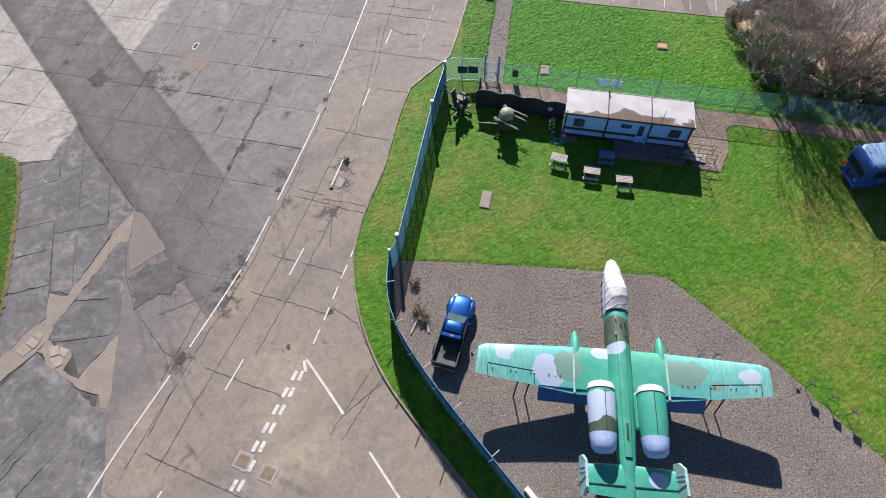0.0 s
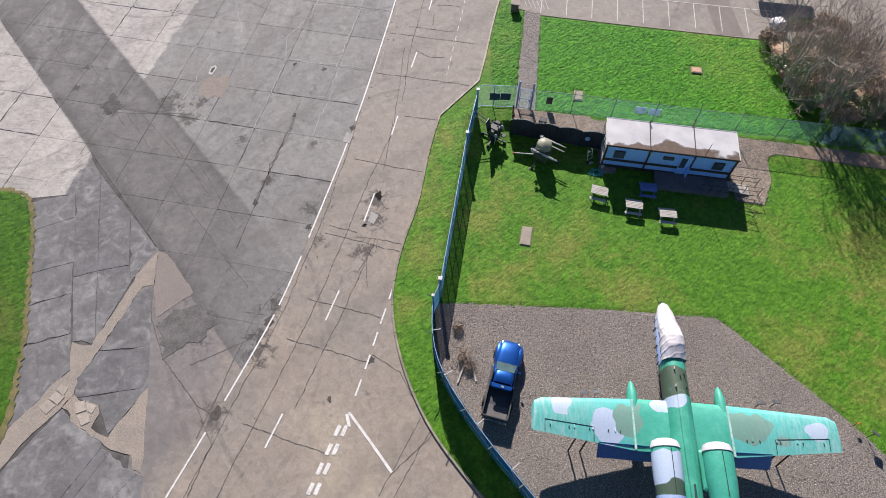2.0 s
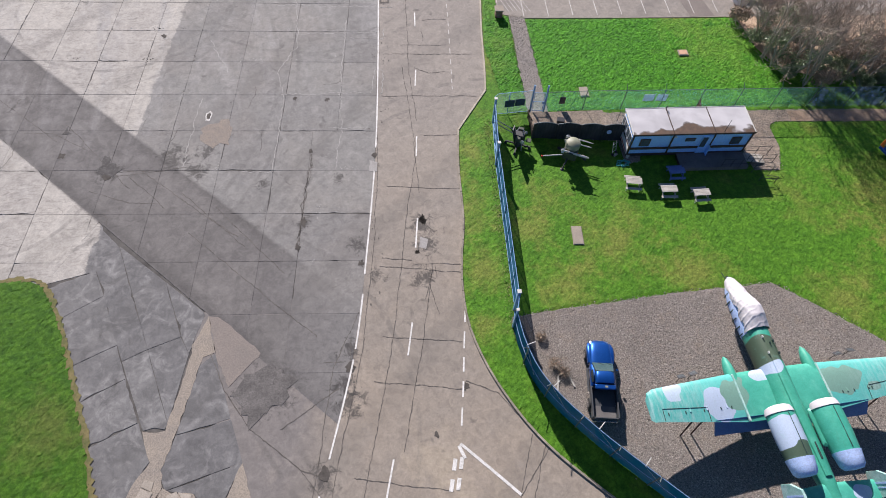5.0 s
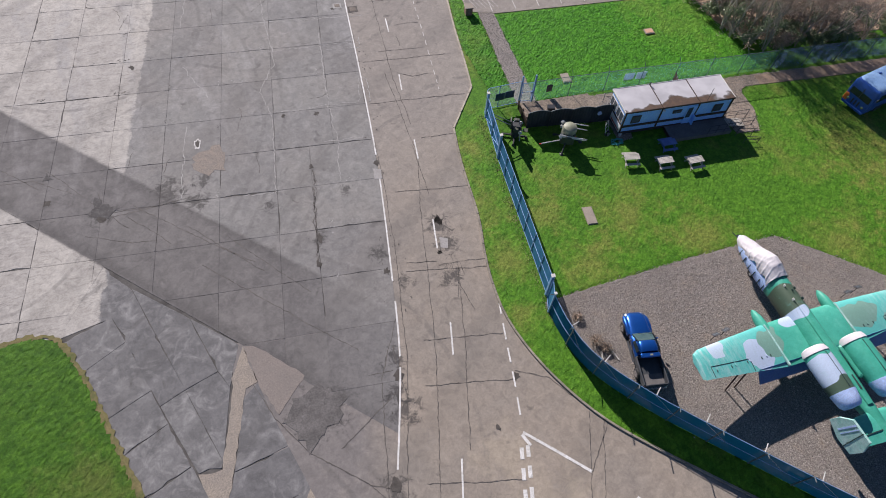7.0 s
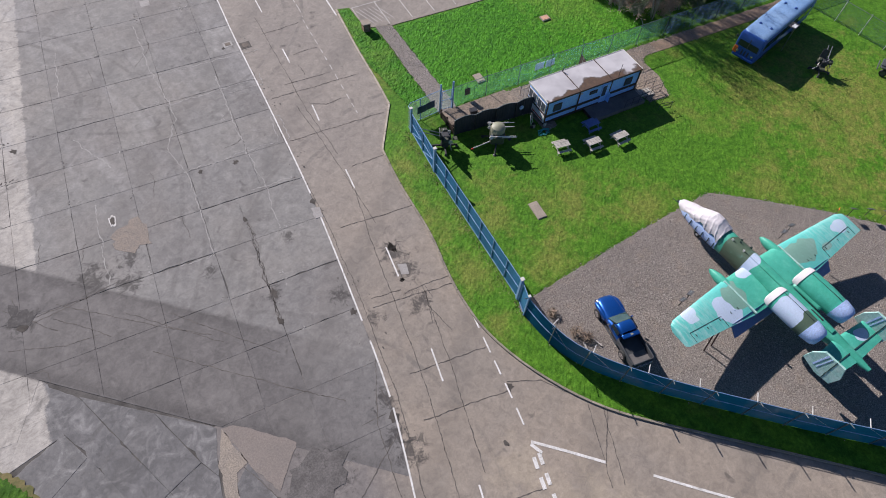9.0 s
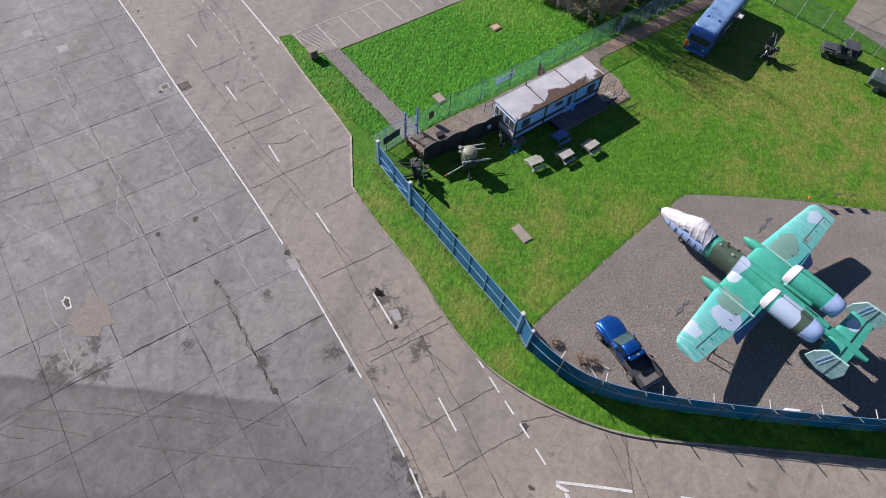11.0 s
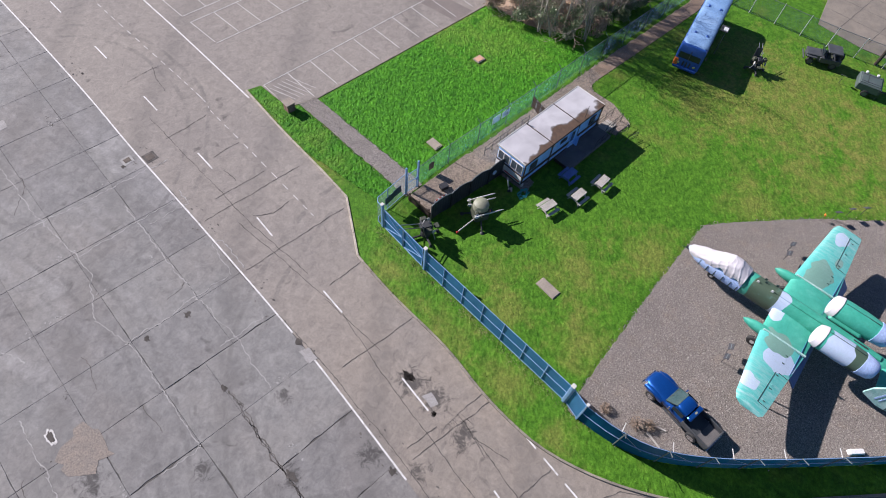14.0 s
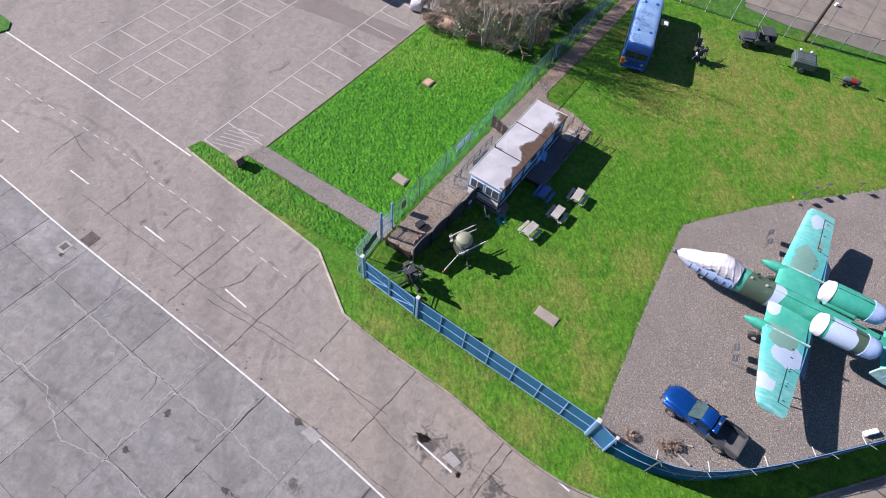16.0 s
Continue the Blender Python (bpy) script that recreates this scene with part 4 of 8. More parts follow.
west_poly = [(-90, 31.3), (-41, 31.25), (-37, 31.1), (-35.55, 30.2), (-34.5, 27.9), (-33.9, 26.2), (-32.6, 21.7), (-31.7, 18.6), (-30.85, 14.0), (-30.85, 12.1), (-33, 11.9), (-90, 11)]
west = tagged(part("lawn_west", shape(west_poly, -0.02, 0.045), LAWN_W), "green grass plot beside the apron", "lawn", kind="structure")
for name, poly, mat_, label in (
    ("gravel_ground", GRAVEL_POLY, GRAVEL, "grey brown gravel standing for the aircraft"),
    ("path", PATH_POLY, surface("grey gravel path", (0.29, 0.26, 0.235), (0.235, 0.212, 0.195), 0.9, 9, 0.95, bump=0.8, c3=(0.17, 0.165, 0.11), depth=0.05, speckle=0.4), "narrow gravel footpath to the gate"),
    ("yard", PAD_POLY, PATHM, "trodden gravel strip round the cabin along the fence"),
):
    fine = []
    for p, q in zip(poly, poly[1:] + poly[:1]):
        n = max(1, int((Vector(q) - Vector(p)).length / 0.4))
        fine += [tuple(Vector(p).lerp(Vector(q), i / n) + Vector((rng.uniform(-0.06, 0.06), rng.uniform(-0.06, 0.06)))) for i in range(n)]
    tagged(part(name, shape(fine, 0.0, 0.085), mat_), label, "ground", kind="structure")


def turf(name, poly, holes, box, step, height, material, parent, seed):
    """Uneven turf: a rolling skin and tufts of blades on it."""
    x0, y0, x1, y1 = box
    nx, ny = int((x1 - x0) / step), int((y1 - y0) / step)
    r = np.random.default_rng(seed)
    ok = [[inside((x0 + i * step, y0 + j * step), poly) and not any(inside((x0 + i * step, y0 + j * step), h) for h in holes) for i in range(nx + 1)] for j in range(ny + 1)]
    ids, verts, faces = {}, [], []
    for j in range(ny):
        for i in range(nx):
            if ok[j][i] and ok[j][i + 1] and ok[j + 1][i] and ok[j + 1][i + 1]:
                face = []
                for a, b in ((i, j), (i + 1, j), (i + 1, j + 1), (i, j + 1)):
                    if (a, b) not in ids:
                        ids[a, b] = len(verts)
                        p = Vector((x0 + a * step, y0 + b * step, 0))
                        h = 0.5 + 0.4 * noise.noise(p * 0.8) + 0.5 * noise.noise(p * 3.1)
                        rim_ = not all(ok[min(ny, max(0, b + q))][min(nx, max(0, a + w))] for q in (-1, 0, 1) for w in (-1, 0, 1))
                        lift_ = 0.1 * height if rim_ else height * max(0.0, h) * 0.5 + height * 0.55 * r.random()
                        verts.append((p.x + r.uniform(-0.3, 0.3) * step, p.y + r.uniform(-0.3, 0.3) * step, 0.055 + lift_))
                    face.append(ids[a, b])
                faces.append(tuple(face))
    b = B()
    b.v, b.f = verts, faces
    tagged(part("turf", b, material, parent), kind="stuff")
    return verts


def tufts(parent, verts, count, size, material, seed):
    r = np.random.default_rng(seed)
    v, f = [], []
    pick = r.integers(0, len(verts), count)
    for k in pick:
        x, y, z = verts[k]
        x, y = x + r.uniform(-0.15, 0.15), y + r.uniform(-0.15, 0.15)
        for _ in range(2):
            a, s, l = r.uniform(0, 6.28), size * r.uniform(0.5, 1.1), r.uniform(0.3, 1.0)
            c, d = math.cos(a), math.sin(a)
            n = len(v)
            v += [(x - d * s * 0.35, y + c * s * 0.35, z - 0.02), (x + d * s * 0.35, y - c * s * 0.35, z - 0.02), (x + c * s * l, y + d * s * l, z + s * 0.75)]
            f.append((n, n + 1, n + 2))
    b = B()
    b.v, b.f = v, f
    tagged(part("grass_tuft", b, material, parent), kind="stuff")


YARD_POLY = [(61.07, 23.34), (47.03, 21.84), (46.2, 17.0), (46.7, 7.3), (50, -10), (90, -10), (90, 27)]
HOLES = [GRAVEL_POLY, PATH_POLY, PAD_POLY, YARD_POLY] + [[(x - w, y - d), (x + w, y - d), (x + w, y + d), (x - w, y + d)] for x, y, w, d in ((2.37, 27.32, 0.5, 0.95), (18.79, 45.0, 0.55, 0.5), (7.83, 41.72, 0.5, 0.7))]
NORTH_BOX = (0.5, 37.0, 30.0, 57.5)
north_poly = [(2.3, 57.4), (0.6, 50), (-0.5, 43.8), (-0.6, 40.6), (26.4, 36.9), (26.4, 49.0), (13.1, 51.0), (5.4, 52.3), (3.2, 53.4), (3.4, 56.9)]
south_poly = KERB_LINE[9:] + [(60, -11), (60, 31), (26.5, 36.2), (4, 39.8), (-0.8, 40.5)]
tv = turf("turf", north_poly, HOLES, NORTH_BOX, 0.16, 0.095, LAWN_N, lawn, 1)
tufts(lawn, tv, 30000, 0.05, LAWN_N, 2)
tv = turf("turf", south_poly, HOLES, (-7.4, -2.0, 50.0, 41.0), 0.18, 0.05, LAWN, lawn, 3)
tufts(lawn, tv, 60000, 0.036, LAWN, 4)
tv = turf("turf", west_poly, [], (-55, 11.5, -30.5, 31.4), 0.22, 0.06, LAWN_W, west, 5)
tufts(west, tv, 18000, 0.045, LAWN_W, 6)
soil = B()
ribbon(soil, smooth_line(west_poly[1:-2], 0.22), 0.34, 0.05, 0.06, rng)
part("soil_rim", soil, surface("mossy soil rim", (0.20, 0.165, 0.07), (0.11, 0.12, 0.04), 1.4, 9, 0.95, bump=0.5, c3=(0.28, 0.2, 0.1)), west, "bare brown soil along the edge of the grass")

strip = [(21.5, 62.3), (24.3, 61.4), (24.2, 54.2), (24.3, 49.7), (21.9, 50.0), (21.8, 55.0)]
part("tarmac_strip", shape(strip, -0.01, 0.006), surface("darker strip", (0.19, 0.165, 0.15), (0.23, 0.2, 0.18), 0.6, 12, 0.95), road)
isle = [(4.5, 79.9), (5.3, 79.5), (6.1, 80.1), (8.6, 92), (10, 104), (7.6, 104), (6.4, 93)]
tagged(part("grass_island", shape(isle, -0.02, 0.1), LAWN_N), "narrow grass island at the far end of the car park", "lawn", kind="structure")

# kerb stones; south of the kink a darker colour stands for shade
kerb = thing("kerb", "low weathered concrete kerb between road and grass", "kerb", 0, 0, kind="structure")
run = KERB_LINE[:-6]
for p, q in zip(run, run[1:]):
    d = Vector(q) - Vector(p)
    b = B().box((0, 0, 0), (d.length - 0.012, 0.15, 0.18), b=0.018)
    part("kerb_stone", b, KERB_LIT if p[1] > 39.2 else KERB, kerb, m=pose((p[0] + q[0]) / 2, (p[1] + q[1]) / 2, 0.035, 0, 0, math.degrees(math.atan2(d.y, d.x))))
for p, q in zip(PARK_EDGE, PARK_EDGE[1:-1]):
    d = Vector(q) - Vector(p)
    n = max(1, int(d.length / 0.92))
    me = B().box((0, 0, 0), (d.length / n - 0.012, 0.12, 0.14), b=0.015).mesh("kerb_stone")
    for i in range(n):
        c = Vector(p).lerp(Vector(q), (i + 0.5) / n)
        part("kerb_stone", me, KERB, kerb, m=pose(c.x, c.y, 0.02, 0, 0, math.degrees(math.atan2(d.y, d.x))))

# loose stones over the gravel
STONE, st_t, st_b = nodes("loose gravel stones")
st_r = st_t.nodes.new("ShaderNodeNewGeometry").outputs["Random Per Island"]
st_c = mix(st_t, ramp(st_t, st_r, 0.0, 0.7), (0.10, 0.088, 0.078), (0.31, 0.275, 0.245))
st_c = mix(st_t, ramp(st_t, st_r, 0.7, 1.0), st_c, (0.50, 0.46, 0.41))
st_t.links.new(st_c, st_b.inputs["Base Color"])
st_b.inputs["Roughness"].default_value = 0.85


def stones(poly, count, size, parent, seed, z=0.083):
    r = np.random.default_rng(seed)
    xs, ys = [p[0] for p in poly], [p[1] for p in poly]
    x0, x1, y0, y1 = min(xs) - 0.2, min(max(xs), 30.0), max(min(ys), 0.0), max(ys) + 0.2
    b, n = B(), 0
    while n < count:
        x, y = r.uniform(x0, x1), r.uniform(y0, y1)
        jx, jy = r.normal(0, 0.12, 2)
        if not inside((x + jx, y + jy), poly):
            continue
        a, s, k = r.uniform(0, 6.28), size * r.uniform(0.5, 1.5), len(b.v)
        ring = [(x + s * math.cos(a + q) * w, y + s * math.sin(a + q) * w, z - 0.01) for q, w in ((0, 1.0), (1.7, 0.7), (3.0, 0.95), (4.6, 0.75))]
        b.v += ring + [(x + s * r.uniform(-0.3, 0.3), y + s * r.uniform(-0.3, 0.3), z + s * r.uniform(0.35, 0.75))]
        b.f += [(k, k + 1, k + 4), (k + 1, k + 2, k + 4), (k + 2, k + 3, k + 4), (k + 3, k, k + 4)]
        n += 1
    return tagged(part("loose_stone", b, STONE, parent), kind="stuff")


stones(GRAVEL_POLY, 90000, 0.048, bpy.data.objects["gravel_ground"], 8)
stones(PATH_POLY, 4500, 0.04, bpy.data.objects["path"], 9)
stones(PAD_POLY, 16000, 0.04, bpy.data.objects["yard"], 10)

# ---- materials of the things ----
def camo(name, ground_col, spots, olive=None, patches=(), outer=None):
    """Faded aircraft paint in large soft patches, chalky and streaked."""
    m, t, bsdf = nodes(name)
    pos = t.nodes.new("ShaderNodeTexCoord").outputs["Object"]
    flat = add(t, "ShaderNodeMapping", i0=pos, i3=(1, 1, 0.5)).outputs[0]
    a = noise_of(t, flat, 0.9, 1.5, 0.4)
    b = noise_of(t, add(t, "ShaderNodeMapping", i0=flat, i1=(7.3, 2.1, 4.4)).outputs[0], 0.6, 1.5, 0.4)
    wear, grain = noise_of(t, pos, 1.6, 6, 0.7), noise_of(t, pos, 14, 4, 0.7)
    col = mix(t, ramp(t, wear, 0.3, 0.7), ground_col, tuple(c * 1.25 + 0.02 for c in ground_col))
    xyz = add(t, "ShaderNodeSeparateXYZ", Vector=pos).outputs
    if outer:
        col = mix(t, ramp(t, mathn(t, "ABSOLUTE", xyz[0]), 2.75, 2.85), col, mix(t, ramp(t, wear, 0.3, 0.7), outer, tuple(c * 1.2 for c in outer)))
    for px, py, rx_, ry_, which in patches:
        ex = mathn(t, "POWER", mathn(t, "ABSOLUTE", mathn(t, "DIVIDE", mathn(t, "SUBTRACT", xyz[0], px), rx_)), 2.0)
        ey = mathn(t, "POWER", mathn(t, "ABSOLUTE", mathn(t, "DIVIDE", mathn(t, "SUBTRACT", xyz[1], py), ry_)), 2.0)
        e = mathn(t, "ADD", mathn(t, "ADD", ex, ey), mathn(t, "MULTIPLY", mathn(t, "SUBTRACT", a, 0.5), 4.0))
        col = mix(t, ramp(t, e, 1.03, 0.97), col, spots[which])
    if olive:
        y = add(t, "ShaderNodeSeparateXYZ", Vector=pos).outputs[1]
        w = mathn(t, "ADD", y, mathn(t, "MULTIPLY", mathn(t, "SUBTRACT", b, 0.5), 1.0))
        col = mix(t, mathn(t, "MULTIPLY", ramp(t, w, olive[0], olive[0] + 0.05), ramp(t, w, olive[1], olive[1] - 0.05)), col, (0.075, 0.115, 0.075))
    col = mix(t, mathn(t, "MULTIPLY", ramp(t, wear, 0.55, 0.75), 0.3), col, (0.22, 0.52, 0.45))
    if outer:
        chalk = noise_of(t, add(t, "ShaderNodeMapping", i0=pos, i3=(4.0, 0.7, 1.0)).outputs[0], 1.5, 6, 0.7)
        far_out = mathn(t, "MULTIPLY", ramp(t, mathn(t, "ABSOLUTE", xyz[0]), 4.0, 6.8), ramp(t, chalk, 0.42, 0.66))
        col = mix(t, mathn(t, "MULTIPLY", far_out, 0.6), col, (0.50, 0.64, 0.63))
    streak = noise_of(t, add(t, "ShaderNodeMapping", i0=pos, i3=(5.0, 0.5, 1.0)).outputs[0], 2.2, 4, 0.65)
    col = mix(t, mathn(t, "MULTIPLY", ramp(t, streak, 0.58, 0.75), 0.28), col, (0.10, 0.16, 0.13))
    col = mix(t, 1.0, col, mix(t, ramp(t, grain, 0.3, 0.7), (0.9, 0.9, 0.9), (1.08, 1.08, 1.08)), "MULTIPLY")
    t.links.new(col, bsdf.inputs["Base Color"])
    bsdf.inputs["Roughness"].default_value = 0.5
    t.links.new(add(t, "ShaderNodeBump", Strength=0.08, Distance=0.02, Height=wear).outputs[0], bsdf.inputs["Normal"])
    return m


TEAL, GREYGREEN, LILAC = (0.085, 0.40, 0.31), (0.18, 0.34, 0.28), (0.47, 0.57, 0.72)
JET = camo("faded teal camouflage", (0.045, 0.36, 0.265), (GREYGREEN, LILAC), None, ((-6.9, -0.35, 0.75, 0.6, 1), (-4.4, -1.35, 0.8, 0.95, 1), (-2.95, -0.6, 0.85, 0.9, 0), (-1.1, 0.15, 0.55, 0.4, 1), (3.9, -0.75, 1.15, 0.9, 0), (7.4, -0.7, 0.55, 0.6, 1), (5.4, -1.5, 0.5, 0.35, 0), (1.6, -7.0, 0.5, 0.4, 1)), (0.095, 0.45, 0.405))
JET_BODY = camo("fuselage camouflage", (0.032, 0.31, 0.215), (GREYGREEN, LILAC), (0.62, 2.4), ((-0.45, 0.5, 0.55, 0.42, 1), (0.0, 7.3, 0.8, 0.5, 1)))
JET_PLAIN = camo("plain teal paint", (0.036, 0.345, 0.245), (GREYGREEN, LILAC))
JET_POD = camo("nacelle camouflage", (0.036, 0.345, 0.245), ((0.075, 0.12, 0.08), LILAC), None, ((-1.4, -4.6, 3.0, 0.75, 0), (-1.4, -3.45, 3.0, 0.75, 1)))
SEAM = surface("dark panel gap", (0.02, 0.05, 0.045), (0.03, 0.06, 0.055), 2, 20, 0.8, bump=0)
TARP = surface("pale weathered tarpaulin", (0.58, 0.55, 0.57), (0.66, 0.63, 0.65), 0.8, 18, 0.75, c3=(0.56, 0.54, 0.6), amount3=0.25, bump=0.15, depth=0.03, speckle=0.05)
# flap colour with the blue of its skylit shade put in
FLAP = surface("flap paint in blue shade", (0.05, 0.13, 0.33), (0.075, 0.17, 0.38), 0.9, 12, 0.5, c3=(0.06, 0.2, 0.3))
CHALK = surface("chalky worn teal paint", (0.26, 0.50, 0.45), (0.42, 0.60, 0.56), 1.6, 9, 0.7, c3=(0.12, 0.40, 0.34))
# lilac cloth, also the shade colour of the nose cover's lower side
TARP_BLUE = surface("lilac and shaded tarpaulin", (0.40, 0.55, 0.86), (0.50, 0.63, 0.92), 0.9, 12, 0.7, c3=(0.3, 0.36, 0.55), bump=0.25, depth=0.03)
RUBBER = surface("black rubber", (0.025, 0.025, 0.025), (0.04, 0.04, 0.04), 3, 40, 0.8)
STEEL = surface("grey steel", (0.35, 0.36, 0.37), (0.45, 0.45, 0.45), 2, 30, 0.4, 0.9)
DARK = surface("dark painted steel", (0.03, 0.032, 0.034), (0.05, 0.052, 0.055), 1.5, 25, 0.55)
OLIVE = surface("olive drab paint", (0.055, 0.065, 0.045), (0.08, 0.09, 0.06), 1.2, 25, 0.65, c3=(0.12, 0.11, 0.08))
KHAKI = surface("khaki paint", (0.24, 0.25, 0.17), (0.30, 0.30, 0.22), 1.5, 25, 0.55)
LIGHT_GREY = surface("pale grey paint", (0.58, 0.57, 0.53), (0.66, 0.65, 0.62), 2, 25, 0.5)
WHITE = surface("white paint", (0.74, 0.74, 0.73), (0.80, 0.80, 0.79), 1.0, 22, 0.45, bump=0.03, c3=(0.6, 0.59, 0.55), amount3=0.25)
VANW = surface("white van paint", (0.76, 0.77, 0.78), (0.80, 0.80, 0.80), 0.7, 22, 0.3, bump=0.0, coat=0.5)
BLUECAR = surface("bright blue metallic paint", (0.004, 0.075, 0.33), (0.005, 0.095, 0.4), 0.8, 60, 0.35, 0.6, bump=0.0, coat=0.8)
GLASS, gt, gb = nodes("dark vehicle glass")
gb.inputs["Base Color"].default_value, gb.inputs["Roughness"].default_value = (0.02, 0.03, 0.035, 1), 0.06
# green glass, its base colour lightened for the reflected sky
SCREEN_GLASS = surface("green glass with sky tint", (0.045, 0.085, 0.085), (0.07, 0.11, 0.105), 1.5, 8, 0.08, bump=0)
PANE = surface("grey window glass", (0.05, 0.07, 0.09), (0.09, 0.11, 0.13), 1.0, 5, 0.12, bump=0)
CHROME = surface("bright alloy", (0.62, 0.62, 0.64), (0.7, 0.7, 0.72), 3, 30, 0.25, 0.95, bump=0)
RED = surface("red lamp plastic", (0.45, 0.03, 0.02), (0.55, 0.05, 0.03), 3, 30, 0.4, bump=0)
ORANGE = surface("orange paint", (0.75, 0.16, 0.02), (0.85, 0.2, 0.03), 2, 25, 0.6)
FENCE_BLUE = surface("light blue fence paint", (0.20, 0.36, 0.60), (0.27, 0.43, 0.66), 1.0, 25, 0.45, 0.1)
FENCE_DARK = surface("galvanised post", (0.11, 0.14, 0.15), (0.17, 0.2, 0.2), 1.5, 25, 0.5, 0.3)
GALV = surface("pale galvanised post", (0.40, 0.43, 0.43), (0.5, 0.52, 0.51), 1.5, 25, 0.5, 0.2)
NET_BLUE = netting("blue windbreak netting", (0.045, 0.17, 0.30), 0.16, 0.3)
NET_TEAL = netting("teal windbreak netting", (0.001, 0.065, 0.125), 0.02, 0.12)
NET_GREEN = netting("green chain link", (0.10, 0.26, 0.22), 0.8, 0.3)
NET_GREY = netting("grey chain link", (0.16, 0.22, 0.21), 0.74)
TIMBER = surface("dark brown timber", (0.045, 0.028, 0.022), (0.07, 0.045, 0.033), 1.5, 18, 0.8, c3=(0.10, 0.07, 0.05))
# white walls, with the blue of skylit shade put into their colour
CABIN = surface("white cladding in blue shade", (0.25, 0.53, 1.0), (0.31, 0.59, 1.0), 0.7, 14, 0.55, c3=(0.40, 0.5, 0.62), amount3=0.3)
PLANK = surface("silvered timber plank", (0.40, 0.38, 0.34), (0.50, 0.475, 0.43), 1.2, 16, 0.8, c3=(0.3, 0.28, 0.25))
# blue wood, its colour turned to lilac for the cabin's shade
BLUEWOOD = surface("shade-tinted blue plank", (0.11, 0.17, 0.40), (0.15, 0.23, 0.48), 1.2, 16, 0.7)
DECKM = surface("dark decking", (0.12, 0.115, 0.115), (0.17, 0.16, 0.155), 1.0, 14, 0.8)
SCREEN = surface("black corrugated sheet", (0.03, 0.033, 0.042), (0.05, 0.054, 0.065), 0.8, 12, 0.6)
CONC = surface("pale rough concrete", (0.36, 0.31, 0.25), (0.29, 0.25, 0.21), 1.2, 15, 0.9, c3=(0.2, 0.18, 0.13))
BRICK = surface("orange brick", (0.52, 0.26, 0.15), (0.6, 0.36, 0.24), 2, 14, 0.9, c3=(0.4, 0.3, 0.2))
BUSBLUE = surface("blue bus paint", (0.02, 0.08, 0.34), (0.03, 0.11, 0.40), 0.5, 18, 0.38, bump=0.02, c3=(0.05, 0.10, 0.3), amount3=0.5)
BUSROOF = surface("faded pale blue bus roof", (0.20, 0.36, 0.62), (0.27, 0.43, 0.66), 0.5, 12, 0.5, c3=(0.12, 0.22, 0.42), amount3=0.7)
JEEPM = surface("grey black vehicle paint", (0.055, 0.06, 0.066), (0.08, 0.085, 0.09), 1.0, 25, 0.5)
GENM = surface("grey green enamel", (0.075, 0.105, 0.10), (0.10, 0.13, 0.12), 1.0, 25, 0.5)
BARK = surface("bare brown bark", (0.27, 0.23, 0.19), (0.42, 0.37, 0.31), 1.6, 25, 0.9)
TWIG = surface("purplish brown twigs", (0.27, 0.20, 0.165), (0.42, 0.33, 0.27), 0.6, 25, 0.9, bump=0)
IVY = surface("dark ivy leaves", (0.10, 0.15, 0.06), (0.26, 0.31, 0.17), 0.5, 6, 0.42, bump=0, c3=(0.13, 0.12, 0.07))
DEAD = surface("dead brown leaves", (0.26, 0.19, 0.14), (0.38, 0.29, 0.215), 0.6, 6, 0.9, bump=0, c3=(0.10, 0.10, 0.04))
SIGN = surface("dark information board", (0.045, 0.045, 0.05), (0.07, 0.07, 0.075), 3, 20, 0.4)


# ---- the parked jet ----
def ellipse(y, w, z0, z1, k=22, p=2.4):
    c, h = (z0 + z1) / 2, (z1 - z0) / 2
    out = []
    for i in range(k):
        a = 2 * math.pi * i / k
        ca, sa = math.cos(a), math.sin(a)
        out.append((w * math.copysign(abs(ca) ** (2 / p), ca), y, c + h * math.copysign(abs(sa) ** (2 / p), sa)))
    return out


def section(x, le, te, z, thick, droop=0.0):
    """A wing section in the plane of x."""
    prof = ((0, 0), (0.03, 0.45), (0.12, 0.8), (0.32, 1.0), (0.6, 0.75), (0.85, 0.32), (1.0, 0.03), (0.85, -0.1), (0.6, -0.25), (0.32, -0.4), (0.12, -0.38), (0.03, -0.25))
    return [(x, le + (te - le) * u, z + thick * v) for u, v in prof]


